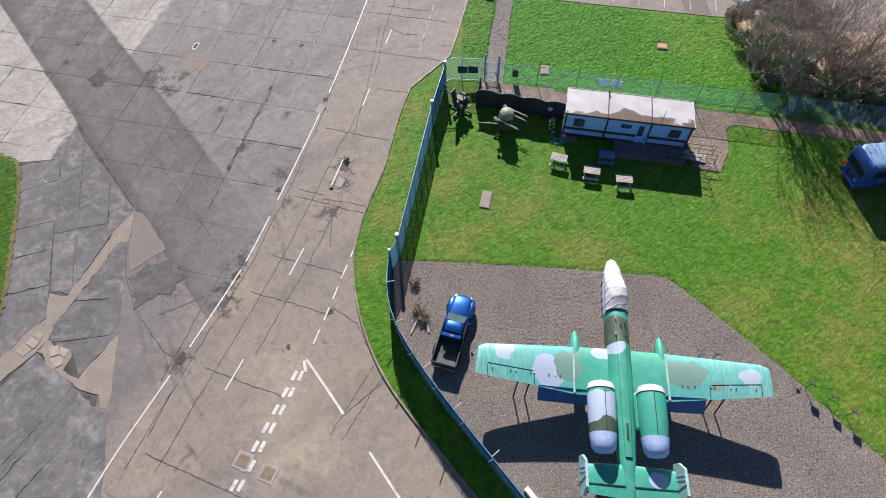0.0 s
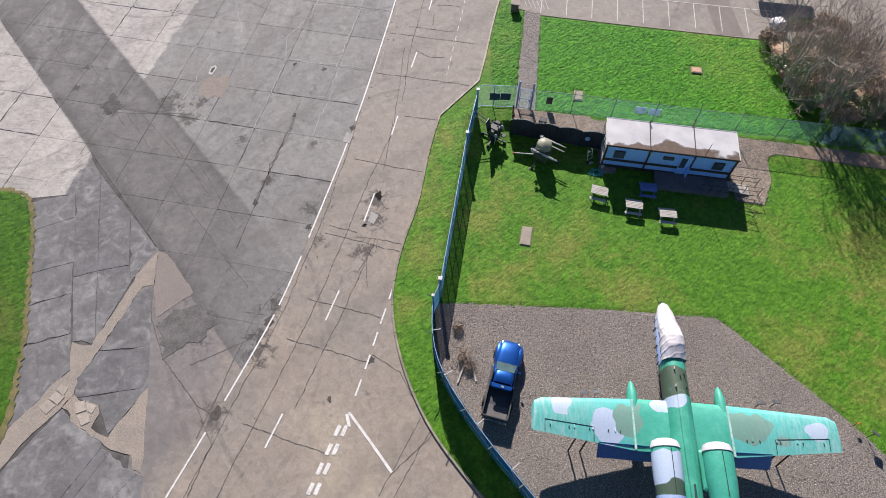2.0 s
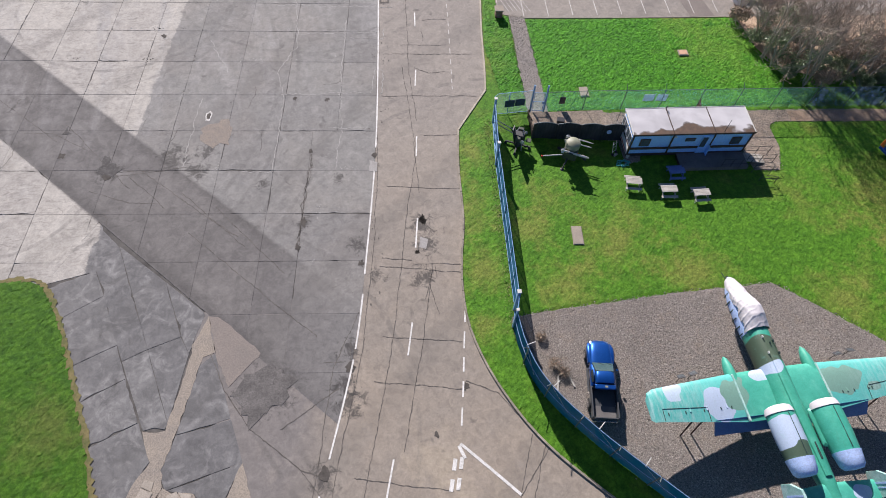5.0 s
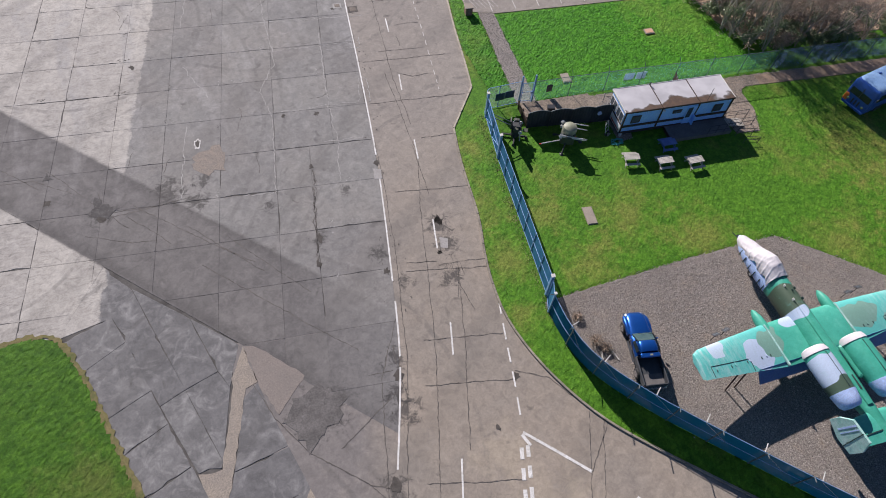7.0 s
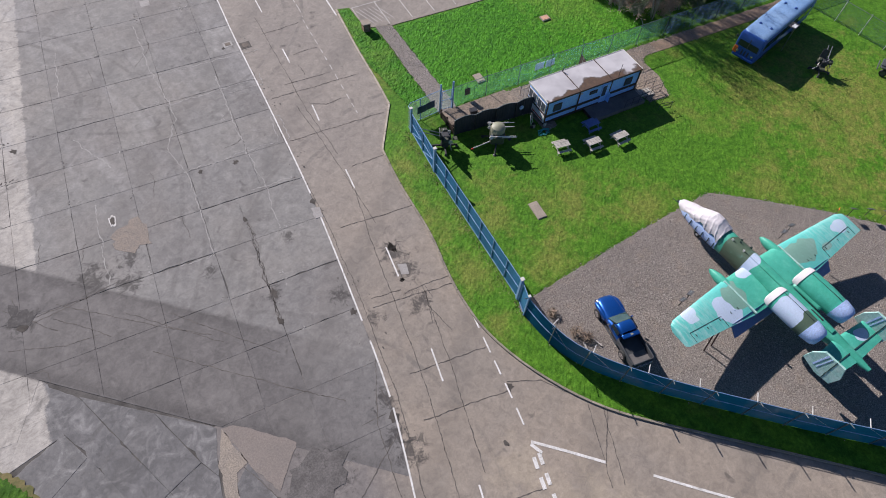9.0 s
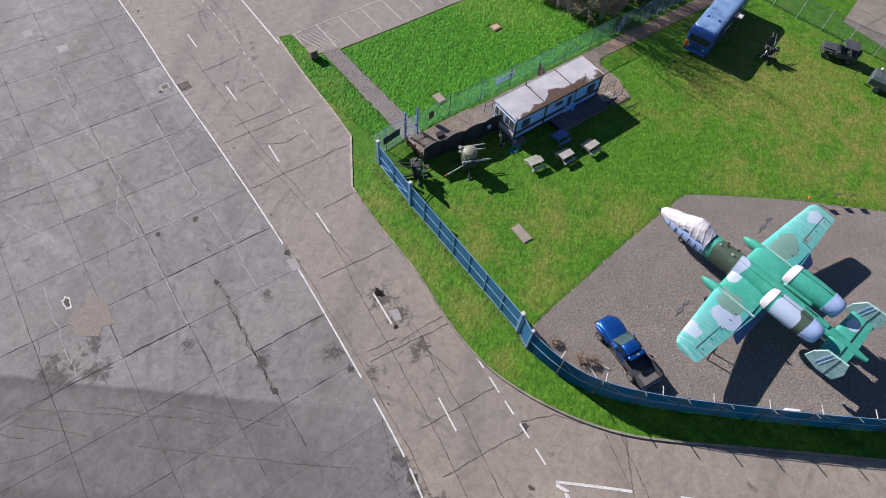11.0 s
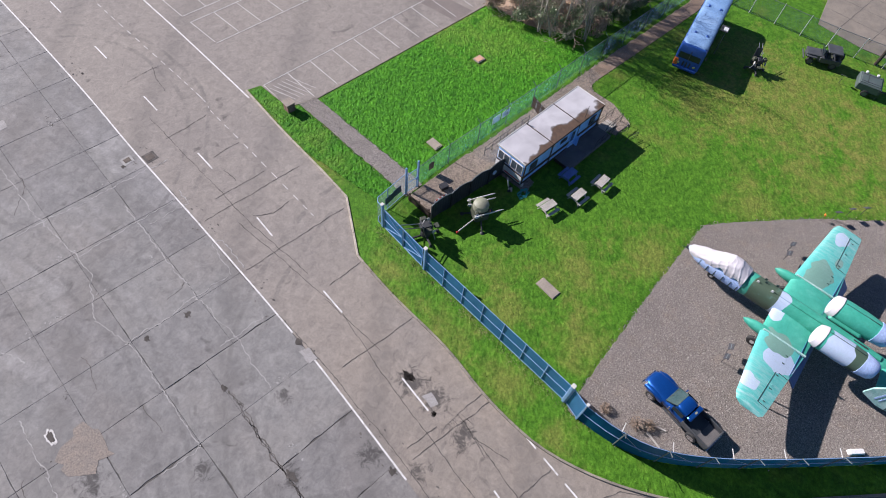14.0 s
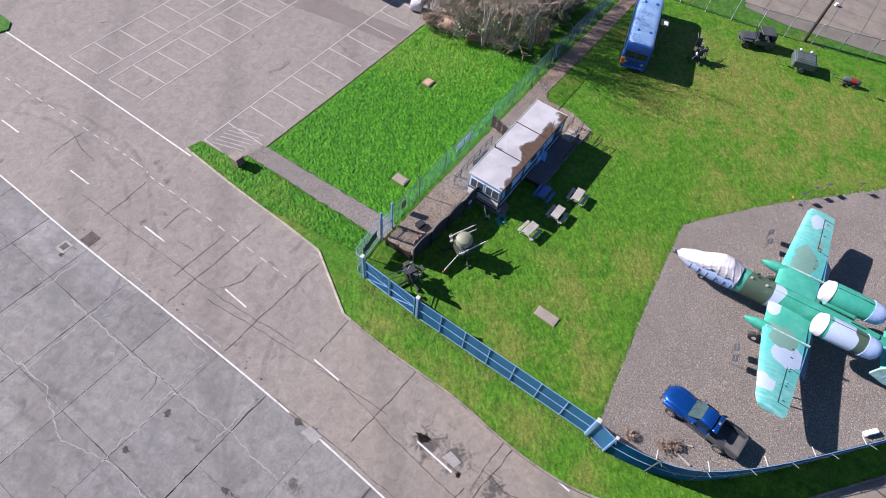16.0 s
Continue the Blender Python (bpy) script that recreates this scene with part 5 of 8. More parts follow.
def jet():
    th = thing("attack_jet", "twin-engined attack jet in faded teal camouflage under tarpaulin covers on gravel", "aircraft", 10.22, 13.8, 0.085, -3.7)
    b = B()
    b.smooth = True
    rings = [(7.2, 0.10, 1.75, 1.95), (6.85, 0.28, 1.5, 2.12), (6.2, 0.48, 1.3, 2.32), (5.2, 0.62, 1.12, 2.6), (4.0, 0.68, 1.05, 2.8), (2.8, 0.70, 1.05, 2.95), (1.0, 0.72, 1.08, 2.95), (-1.0, 0.72, 1.15, 2.92), (-3.0, 0.70, 1.3, 2.9), (-4.6, 0.62, 1.55, 2.88), (-6.2, 0.48, 1.9, 2.85), (-7.6, 0.34, 2.2, 2.8), (-8.9, 0.14, 2.45, 2.72)]
    b.loft([ellipse(*r) for r in rings[::-1]])
    part("fuselage", b, JET_BODY, th)
    b = B().box((0, -4.2, 2.93), (0.16, 1.9, 0.16), b=0.05)
    part("dorsal_duct", b, SEAM, th, "dark slot on the spine")
    b = B()
    b.smooth = True
    b.loft([ellipse(y, w, 2.8, z) for y, w, z in ((2.0, 0.2, 2.9), (0.5, 0.28, 3.06), (-3.0, 0.28, 3.05), (-6.0, 0.2, 2.95))][::-1])
    part("spine", b, JET_BODY, th)
    # antennas and lamps on the back
    for x, y in ((0.05, 1.9), (-0.25, 2.35), (0.3, 2.0), (0.35, 1.2), (-0.3, 1.3)):
        part("antenna", B().box((x, y, 2.98), (0.05, 0.16, 0.2), b=0.015), SEAM if x > 0 else LIGHT_GREY, th)
    # tarpaulin over nose and canopy
    b = B()
    b.smooth = True
    rows = [(7.08, 0.24, 1.6, 2.1), (6.95, 0.33, 1.55, 2.2), (6.4, 0.49, 1.6, 2.42), (5.6, 0.61, 1.7, 2.7), (5.0, 0.66, 1.8, 3.1), (4.4, 0.69, 1.85, 3.38), (3.8, 0.71, 1.85, 3.36), (3.3, 0.73, 1.8, 3.16), (3.0, 0.735, 1.75, 3.05)]
    fine = []
    for r0, r1 in zip(rows, rows[1:]):
        fine += [tuple(u + (w - u) * k / 12 for u, w in zip(r0, r1)) for k in range(12)]
    fine.append(rows[-1])
    drape = []
    for n, (y, w, z0, z1) in enumerate(fine):
        ring = []
        for i in range(61):
            a = math.pi * (1.06 + 0.05 * math.sin(y * 5) - (1.12 + 0.1 * math.sin(y * 5)) * i / 60)
            c, s = math.cos(a), math.sin(a)
            wr = 0.035 * noise.noise(Vector((y * 1.8 + s * 2, a * 2.2, 1.7)))
            # creases pulled down and back towards the low ties
            pull = y * 12.5 + a * 3.2 + 2.0 * noise.noise(Vector((y * 1.3, a * 1.6, 8.0)))
            wr += 0.034 * max(0.0, math.sin(pull)) ** 3 * (0.35 + 0.65 * max(0.0, -c)) * min(1.0, (7.0 - y) * 0.8)
            low = (z0 + z1) / 2 if s > 0 else (z0 + z1) / 2
            zz = low + (z1 - low) * s if s > 0 else low + (low - z0) * s * 2.1
            ring.append((w * (1.0 + wr) * math.copysign(abs(c) ** 1.05, c), y, zz + wr * 0.8))
        drape.append(ring)
    b.loft(drape[::-1], caps=False, closed=False)
    b.add([(x * 0.97, y, z - 0.03) for x, y, z in drape[0]] , [tuple(range(61))])
    part("nose_cover", b, TARP, th, "creased pale tarpaulin over nose and canopy")
    for s in (-1, 1):
        b = B()
        b.smooth = True
        b.loft([ellipse(y, w, z0, z1) for y, w, z0, z1 in ((7.0, 0.25, 1.55, 2.0), (6.3, 0.51, 1.26, 2.3), (5.4, 0.64, 1.08, 2.5), (4.0, 0.71, 1.02, 2.7), (2.95, 0.73, 1.02, 2.8))][::-1])
        if s > 0:
            # same pale cover, its shaded side given a lilac colour
            part("cover_skirt", b, TARP_BLUE, th, "lower side of the cover, coloured lilac for shade")
        for y in (6.0, 5.4, 4.8, 4.2, 3.6, 3.1):
            part("strap", B().box((s * (0.71 if y < 4.5 else 0.645 if y < 5.5 else 0.53), y, 1.65), (0.05, 0.06, 0.6)), SEAM, th)
    # wings
    for s in (-1, 1):
        b = B()
        b.smooth = True
        secs = [section(s * 0.5, 0.62, -2.45, 2.05, 0.26), section(s * 2.75, 0.56, -2.45, 2.1, 0.26), section(s * 5.6, 0.32, -2.15, 2.42, 0.22), section(s * 8.2, 0.08, -1.9, 2.74, 0.17), section(s * 8.62, -0.12, -1.86, 2.74, 0.12), section(s * 8.75, -0.5, -1.7, 2.6, 0.05)]
        b.loft(secs if s < 0 else secs[::-1])
        wing = part("wing", b, JET, th)
        # lowered inner flap; its blue is skylit shade put into the paint
        f0, f1 = s * 0.95, s * 4.9
        top = lambda x, u: (x, -2.15 - 0.72 * u, 2.15 + (abs(x) - 2.75 if abs(x) > 2.75 else 0) * 0.118 - 0.02 - 0.72 * u)  # noqa: E731
        b = B().loft([[top(f0, 0), top(f0, 1), (f0, -2.82, top(f0, 1)[2] - 0.05), (f0, -2.15, top(f0, 0)[2] - 0.16)], [top(f1, 0), top(f1, 1), (f1, -2.82, top(f1, 1)[2] - 0.05), (f1, -2.15, top(f1, 0)[2] - 0.16)]])
        part("flap", b, FLAP, wing, "lowered flap, coloured blue for its shade")
        # aileron outlined by its gap
        def skin(x, y):
            k = (x - 2.75) / 2.85 if x < 5.6 else (x - 5.6) / 2.6
            le, te, z, th_ = [(u + (w - u) * k) for u, w in (((0.56, 0.32), (-2.45, -2.15), (2.1, 2.42), (0.26, 0.22)) if x < 5.6 else ((0.32, 0.08), (-2.15, -1.9), (2.42, 2.74), (0.22, 0.17)))]
            u = (le - y) / (le - te)
            v = np.interp(u, (0.12, 0.32, 0.6, 0.85, 1.0), (0.8, 1.0, 0.75, 0.32, 0.03))
            return (s * x, y, z + th_ * float(v) + 0.004)

        for p, q in (((5.15, -1.35), (8.0, -1.18)), ((5.15, -1.35), (5.15, -2.15)), ((8.0, -1.18), (8.0, -1.86))):
            run_ = [skin(p[0] + (q[0] - p[0]) * k / 6, p[1] + (q[1] - p[1]) * k / 6) for k in range(7)]
            part("aileron_gap", B().path(run_, 0.022, 4), SEAM, wing)
        for x in (3.6, 4.3, 5.4, 6.6, 7.7):
            part("hinge", B().box(skin(x, -1.5), (0.07, 0.16, 0.03), b=0.008), SEAM, wing)
        part("wing_fence", B().box((s * 2.78, -1.0, 2.3), (0.12, 2.9, 0.16), b=0.02), CHALK, wing)
        # gear pod
        b = B()
        b.smooth = True
        b.lathe((s * 2.62, 1.75, 1.9), (0, -1, 0), [(0, 0.02), (0.2, 0.16), (0.7, 0.29), (1.4, 0.34), (2.6, 0.34), (3.4, 0.22), (3.9, 0.05)], 14, 1.0, 1.25)
        part("gear_pod", b, JET_PLAIN, th)
        part("gear_leg", B().tube((s * 2.62, 0.3, 1.7), (s * 2.62, 0.25, 0.42), 0.08), STEEL, th)
        wheel = part("wheel", B().lathe((s * 2.62 - 0.14, 0.25, 0.42), (1, 0, 0), [(0, 0.3), (0.03, 0.4), (0.14, 0.43), (0.25, 0.4), (0.28, 0.3)], 18), RUBBER, th)
        part("hub", B().lathe((s * 2.62 - 0.15, 0.25, 0.42), (1, 0, 0), [(0, 0.16), (0.3, 0.16)], 12), LIGHT_GREY, wheel)
        # pylons and props under the wing
        for x in (3.9, 5.2, 6.3):
            part("pylon", B().box((s * x, -0.75, 2.12 + (x - 2.75) * 0.1), (0.12, 1.6, 0.34), b=0.04), JET, wing)
        for x in (5.4, 6.1):
            part("wing_prop", B().tube((s * x, -1.9, 2.3), (s * (x + 0.1), -2.25, 0), 0.05), TIMBER, th, "timber prop under the wing")
        # engines
        nx, nz = s * 1.42, 3.15
        b = B()
        b.smooth = True
        b.lathe((nx, -2.2, nz), (0, -1, 0), [(0.0, 0.66), (0.1, 0.75), (0.6, 0.8), (1.8, 0.8), (2.9, 0.72), (3.3, 0.66)], 22)
        nac = part("engine_nacelle", b, JET_POD if s < 0 else JET_PLAIN, th)
        b = B()
        b.smooth = True
        b.lathe((nx, -1.95, nz), (0, -1, 0), [(0, 0.1), (0.03, 0.5), (0.12, 0.70), (0.3, 0.77), (0.5, 0.815)], 22)
        part("intake_cover", b, TARP, nac, "white cloth cover on the intake")
        b = B()
        b.smooth = True
        b.lathe((nx, -4.95, nz), (0, -1, 0), [(0, 0.775), (0.35, 0.72), (0.75, 0.66), (0.95, 0.5), (1.0, 0.1)], 22)
        part("exhaust_cover", b, TARP_BLUE, nac, "lilac cloth cover on the exhaust")
        part("panel_seam", B().box((nx - s * 0.05, -3.7, nz + 0.79), (0.04, 2.3, 0.03)), SEAM, nac)
        part("engine_pylon", B().box((s * 0.95, -3.4, 2.85), (0.9, 2.2, 0.3), b=0.1), JET_BODY, th)
        # tail
        b = B()
        b.smooth = True
        secs = [section(s * 0.2, -6.35, -8.15, 2.62, 0.13), section(s * 2.58, -6.5, -8.0, 2.66, 0.1)]
        b.loft(secs if s < 0 else secs[::-1])
        tail = part("tailplane", b, JET, th)
        part("elevator_gap", B().box((s * 1.5, -7.5, 2.74), (2.6, 0.05, 0.03)), SEAM, tail)
        b = B()
        fin = [(-6.05, 2.4), (-6.15, 3.2), (-6.6, 4.05), (-7.95, 4.12), (-8.25, 3.2), (-8.1, 2.2), (-7.1, 2.05)]
        b.loft([[(s * 2.58 + 0.07, y, z) for y, z in fin], [(s * 2.58 - 0.07, y, z) for y, z in fin]])
        finp = part("tail_fin", b, CHALK, th)
        for o in (-0.085, 0.085):
            part("rudder_gap", B().box((s * 2.58 + o, -7.5, 3.1), (0.012, 0.05, 2.1), rx=-4), SEAM, finp)
            part("fin_stripe", B().box((s * 2.58 + o, -6.8, 3.3), (0.012, 0.1, 1.5), rx=8), TARP_BLUE, finp)
            part("fin_stripe", B().box((s * 2.58 + o, -7.05, 3.3), (0.012, 0.06, 1.5), rx=8), TARP_BLUE, finp)
    # nose gear and gun
    part("nose_leg", B().tube((0.25, 4.6, 1.2), (0.25, 4.75, 0.32), 0.07), STEEL, th)
    wheel = part("wheel", B().lathe((0.14, 4.75, 0.32), (1, 0, 0), [(0, 0.2), (0.03, 0.3), (0.1, 0.32), (0.18, 0.3), (0.21, 0.2)], 16), RUBBER, th)
    part("hub", B().lathe((0.13, 4.75, 0.32), (1, 0, 0), [(0, 0.12), (0.24, 0.12)], 10), LIGHT_GREY, wheel)
    part("pitot_probe", B().tube((-0.2, 7.0, 1.85), (-0.34, 7.62, 1.9), 0.035, 0.02), SEAM, th)
    part("gun_barrel", B().tube((0, 6.6, 1.72), (0, 7.35, 1.75), 0.09), DARK, th)
    return th


jet()


# ---- vehicles ----
def wheels(th, places, r, w, hub=CHROME):
    for x, y in places:
        tyre = part("wheel", B().lathe((x - w / 2, y, r), (1, 0, 0), [(0, r * 0.7), (0.03, r * 0.95), (w / 2, r), (w - 0.03, r * 0.95), (w, r * 0.7)], 18), RUBBER, th)
        part("rim", B().lathe((x - w / 2 - 0.012, y, r), (1, 0, 0), [(0, r * 0.2), (0.01, r * 0.62), (w + 0.014, r * 0.62), (w + 0.024, r * 0.2)], 14), hub, tyre)


def body(rows, k=20, p=3.2):
    """A rounded vehicle body from rows of y, half width, low and high."""
    b = B()
    b.smooth = True
    b.loft([ellipse(y, w, a, c, k, p) for y, w, a, c in rows])
    return b


def pickup():
    th = thing("pickup_truck", "bright blue metallic pickup truck with open black load bed", "pickup truck", 0.12, 16.25, 0.085, -15.0)
    part("bonnet", body([(0.85, 0.82, 0.45, 1.06), (1.0, 0.84, 0.42, 1.07), (1.7, 0.80, 0.4, 1.06), (2.35, 0.74, 0.4, 0.98), (2.65, 0.55, 0.42, 0.82), (2.72, 0.35, 0.46, 0.7)][::-1]), BLUECAR, th)
    for s in (-1, 1):
        part("front_wing", _shift(body([(1.0, 0.2, 0.42, 0.9), (1.5, 0.26, 0.5, 0.98), (2.1, 0.25, 0.5, 0.93), (2.5, 0.12, 0.45, 0.72)][::-1], 14), s * 0.72), BLUECAR, th)
        part("headlight", _shift(body([(2.42, 0.14, 0.58, 0.84), (2.6, 0.11, 0.6, 0.8)][::-1], 12), s * 0.58), CHROME, th)
        part("side_window", B().box((s * 0.80, -0.1, 1.22), (0.03, 0.85, 0.32), b=0.01, ry=s * -14), GLASS, th)
        mirror = part("mirror", B().box((s * 0.98, 0.45, 1.08), (0.2, 0.1, 0.14), b=0.04), BLUECAR if s > 0 else CHROME, th)
        part("bed_side", B().box((s * 0.86, -1.75, 0.72), (0.09, 2.1, 0.5), b=0.03), JEEPM, th, "black load bed side")
        part("running_board", B().box((s * 0.9, -0.1, 0.36), (0.16, 1.6, 0.07), b=0.02), JEEPM, th)
        part("tail_light", B().box((s * 0.8, -2.8, 0.75), (0.12, 0.05, 0.16), b=0.02), RED, th)
    part("cab", body([(0.95, 0.82, 0.4, 1.02), (0.7, 0.84, 0.4, 1.06), (0.5, 0.85, 0.4, 1.12), (-0.1, 0.87, 0.4, 1.15), (-0.68, 0.87, 0.4, 1.12)], 20), BLUECAR, th)
    part("cab_roof", body([(0.22, 0.62, 1.0, 1.48), (0.02, 0.66, 1.0, 1.58), (-0.4, 0.67, 1.0, 1.58), (-0.62, 0.64, 1.0, 1.5)], 20, 4), BLUECAR, th)
    b = B().add([(-0.72, 0.92, 1.08), (0.72, 0.92, 1.08), (0.6, 0.2, 1.5), (-0.6, 0.2, 1.5), (-0.72, 0.88, 1.0), (0.72, 0.88, 1.0), (0.6, 0.14, 1.42), (-0.6, 0.14, 1.42)], [(0, 1, 2, 3), (7, 6, 5, 4), (0, 4, 5, 1), (1, 5, 6, 2), (2, 6, 7, 3), (3, 7, 4, 0)])
    part("windscreen", b, SCREEN_GLASS, th, "green windscreen lightened for reflected sky")
    for s in (-1, 1):
        part("wiper", B().tube((s * 0.3, 0.93, 1.09), (s * 0.3 + 0.35, 0.75, 1.2), 0.012, k=4), DARK, th)
    part("rear_spoiler", B().box((0, -0.86, 1.36), (1.42, 0.34, 0.16), b=0.06), BLUECAR, th)
    part("badge", B().box((0.05, -0.86, 1.445), (0.2, 0.12, 0.012)), KHAKI, th)
    part("rear_window", B().box((0, -0.66, 1.25), (1.2, 0.03, 0.32), rx=12), GLASS, th)
    part("bed_floor", B().box((0, -1.75, 0.52), (1.66, 2.1, 0.06), b=0.01), JEEPM, th, "black load bed floor")
    part("bed_front", B().box((0, -0.74, 0.74), (1.66, 0.07, 0.46), b=0.02), JEEPM, th)
    part("tailgate", B().box((0, -2.8, 0.72), (1.66, 0.08, 0.46), b=0.025), JEEPM, th)
    part("bed_liner", B().box((0, -2.35, 0.57), (1.5, 0.85, 0.02)), DECKM, th, "grey liner mat")
    part("chassis", B().box((0, 0, 0.36), (1.5, 5.0, 0.2), b=0.05), DARK, th)
    part("front_bumper", B().box((0, 2.72, 0.42), (1.5, 0.14, 0.18), b=0.05), CHROME, th)
    part("rear_bumper", B().box((0, -2.9, 0.42), (1.7, 0.12, 0.16), b=0.04), CHROME, th)
    wheels(th, [(s * 0.92, y) for s in (-1, 1) for y in (1.72, -1.75)], 0.4, 0.26)
    th.scale = (0.92, 0.94, 0.95)
    return th


def _shift(b, dx, dy=0.0, dz=0.0):
    b.v = [(x + dx, y + dy, z + dz) for x, y, z in b.v]
    return b


pickup()


def van():
    th = thing("van", "tall white panel van driving off along the road", "van", 0.2, 101.0, 0.0, -7.0)
    part("body", body([(-2.95, 0.93, 0.35, 2.45), (-2.85, 0.98, 0.32, 2.58), (1.0, 0.98, 0.32, 2.58), (1.5, 0.97, 0.32, 2.5), (2.2, 0.94, 0.34, 1.75), (2.5, 0.93, 0.36, 1.3), (2.9, 0.86, 0.4, 1.05), (3.02, 0.75, 0.45, 0.9)][::-1], 24, 7), VANW, th)
    b = B().add([(-0.82, 1.62, 2.38), (0.82, 1.62, 2.38), (0.86, 2.42, 1.38), (-0.86, 2.42, 1.38), (-0.82, 1.6, 2.3), (0.82, 1.6, 2.3), (0.86, 2.36, 1.32), (-0.86, 2.36, 1.32)], [(0, 3, 2, 1), (4, 5, 6, 7), (0, 1, 5, 4), (1, 2, 6, 5), (2, 3, 7, 6), (3, 0, 4, 7)])
    part("windscreen", b, GLASS, th)
    for s in (-1, 1):
        part("side_window", B().box((s * 0.975, 1.35, 1.72), (0.03, 0.9, 0.5), b=0.01), GLASS, th)
        part("mirror", B().box((s * 1.1, 1.75, 1.5), (0.2, 0.12, 0.3), b=0.04), DARK, th)
        part("tail_light", B().box((s * 0.86, -2.95, 1.1), (0.14, 0.05, 0.5), b=0.02), RED, th)
        part("rear_door", B().box((s * 0.45, -2.955, 1.4), (0.86, 0.03, 1.9), b=0.01), VANW, th)
        part("headlight", B().box((s * 0.72, 2.85, 0.85), (0.3, 0.2, 0.24), b=0.06), CHROME, th)
    part("rear_bumper", B().box((0, -3.0, 0.42), (1.8, 0.14, 0.2), b=0.04), DARK, th)
    part("number_plate", B().box((0.0, -3.0, 0.75), (0.5, 0.02, 0.12)), WHITE, th)
    wheels(th, [(s * 0.86, y) for s in (-1, 1) for y in (1.95, -1.75)], 0.34, 0.22, STEEL)


van()


def bus():
    th = thing("bus", "old blue single-deck bus with faded roof parked on the lawn", "bus", 35.3, 30.3, 0.05, -83.5)
    # front faces -y in its own frame
    th.matrix_basis = pose(35.35, 30.35, 0.05, 0, 0, 97.5)
    part("body", body([(5.2, 1.12, 0.4, 2.7), (5.1, 1.22, 0.36, 2.85), (-4.9, 1.22, 0.36, 2.85), (-5.2, 1.1, 0.4, 2.65)], 24, 9), BUSBLUE, th)
    part("roof", body([(5.0, 0.9, 2.6, 2.9), (4.7, 1.14, 2.5, 3.02), (-4.6, 1.14, 2.5, 3.02), (-5.0, 0.9, 2.6, 2.9)], 20, 3.2), BUSROOF, th)
    part("windscreen", B().box((0, 5.17, 1.95), (2.0, 0.08, 0.95), b=0.03, rx=6), GLASS, th)
    part("windscreen_pillar", B().box((0, 5.24, 1.95), (0.07, 0.06, 0.95), rx=6), DARK, th)
    part("destination_box", B().box((0, 5.12, 2.62), (1.1, 0.1, 0.22), b=0.03), DARK, th)
    part("destination_bar", B().box((-0.1, 5.18, 2.63), (0.6, 0.02, 0.07)), LIGHT_GREY, th)
    for x in (-0.3, 0.0, 0.3):
        part("grille_slot", B().box((x, 5.22, 0.95), (0.14, 0.05, 0.5), b=0.02), DARK, th)
    part("front_bumper", B().box((0, 5.26, 0.5), (2.2, 0.14, 0.22), b=0.05), BUSBLUE, th)
    part("red_corner_panel", B().box((0.98, 5.14, 0.95), (0.42, 0.26, 0.75), b=0.08), ORANGE, th, "orange red corner panel")
    for s in (-1, 1):
        part("headlight", B().lathe((s * 0.75, 5.2, 0.95), (0, 1, 0), [(0, 0.13), (0.07, 0.12), (0.09, 0.05)], 12), CHROME, th)
        for i in range(6):
            win = part("side_window", B().box((s * 1.215, 3.9 - i * 1.5, 2.0), (0.04, 1.3, 0.8), b=0.03), GLASS, th)
        part("wheel_arch", B().box((s * 1.18, 3.3, 0.6), (0.1, 1.2, 0.5), b=0.1), DARK, th)
        part("mirror", B().box((s * 1.38, 5.2, 2.2), (0.12, 0.1, 0.3), b=0.03), DARK, th)
        for y in (3.2, -1.5):
            part("roof_vent", B().box((s * 0.55, y, 3.02), (0.22, 0.3, 0.12), b=0.04), BUSBLUE, th)
    part("side_stripe", B().box((-1.225, 0.6, 1.3), (0.02, 2.6, 0.35), rx=16), LIGHT_GREY, th)
    wheels(th, [(s * 1.05, y) for s in (-1, 1) for y in (3.3, -2.6)], 0.48, 0.28, STEEL)
    wing = thing("bus_side_awning", "dark raised flap on a pole beside the bus", "awning", 34.9, 28.6, 0.05, 97.5)
    part("panel", B().box((0, 0, 2.75), (0.75, 1.0, 0.06), b=0.02), DARK, wing)
    part("board", B().box((-0.1, 0.05, 2.79), (0.4, 0.6, 0.02)), WHITE, wing, "white board")
    part("pole", B().tube((-0.2, 0, 0), (-0.2, 0, 2.75), 0.035), STEEL, wing)


bus()


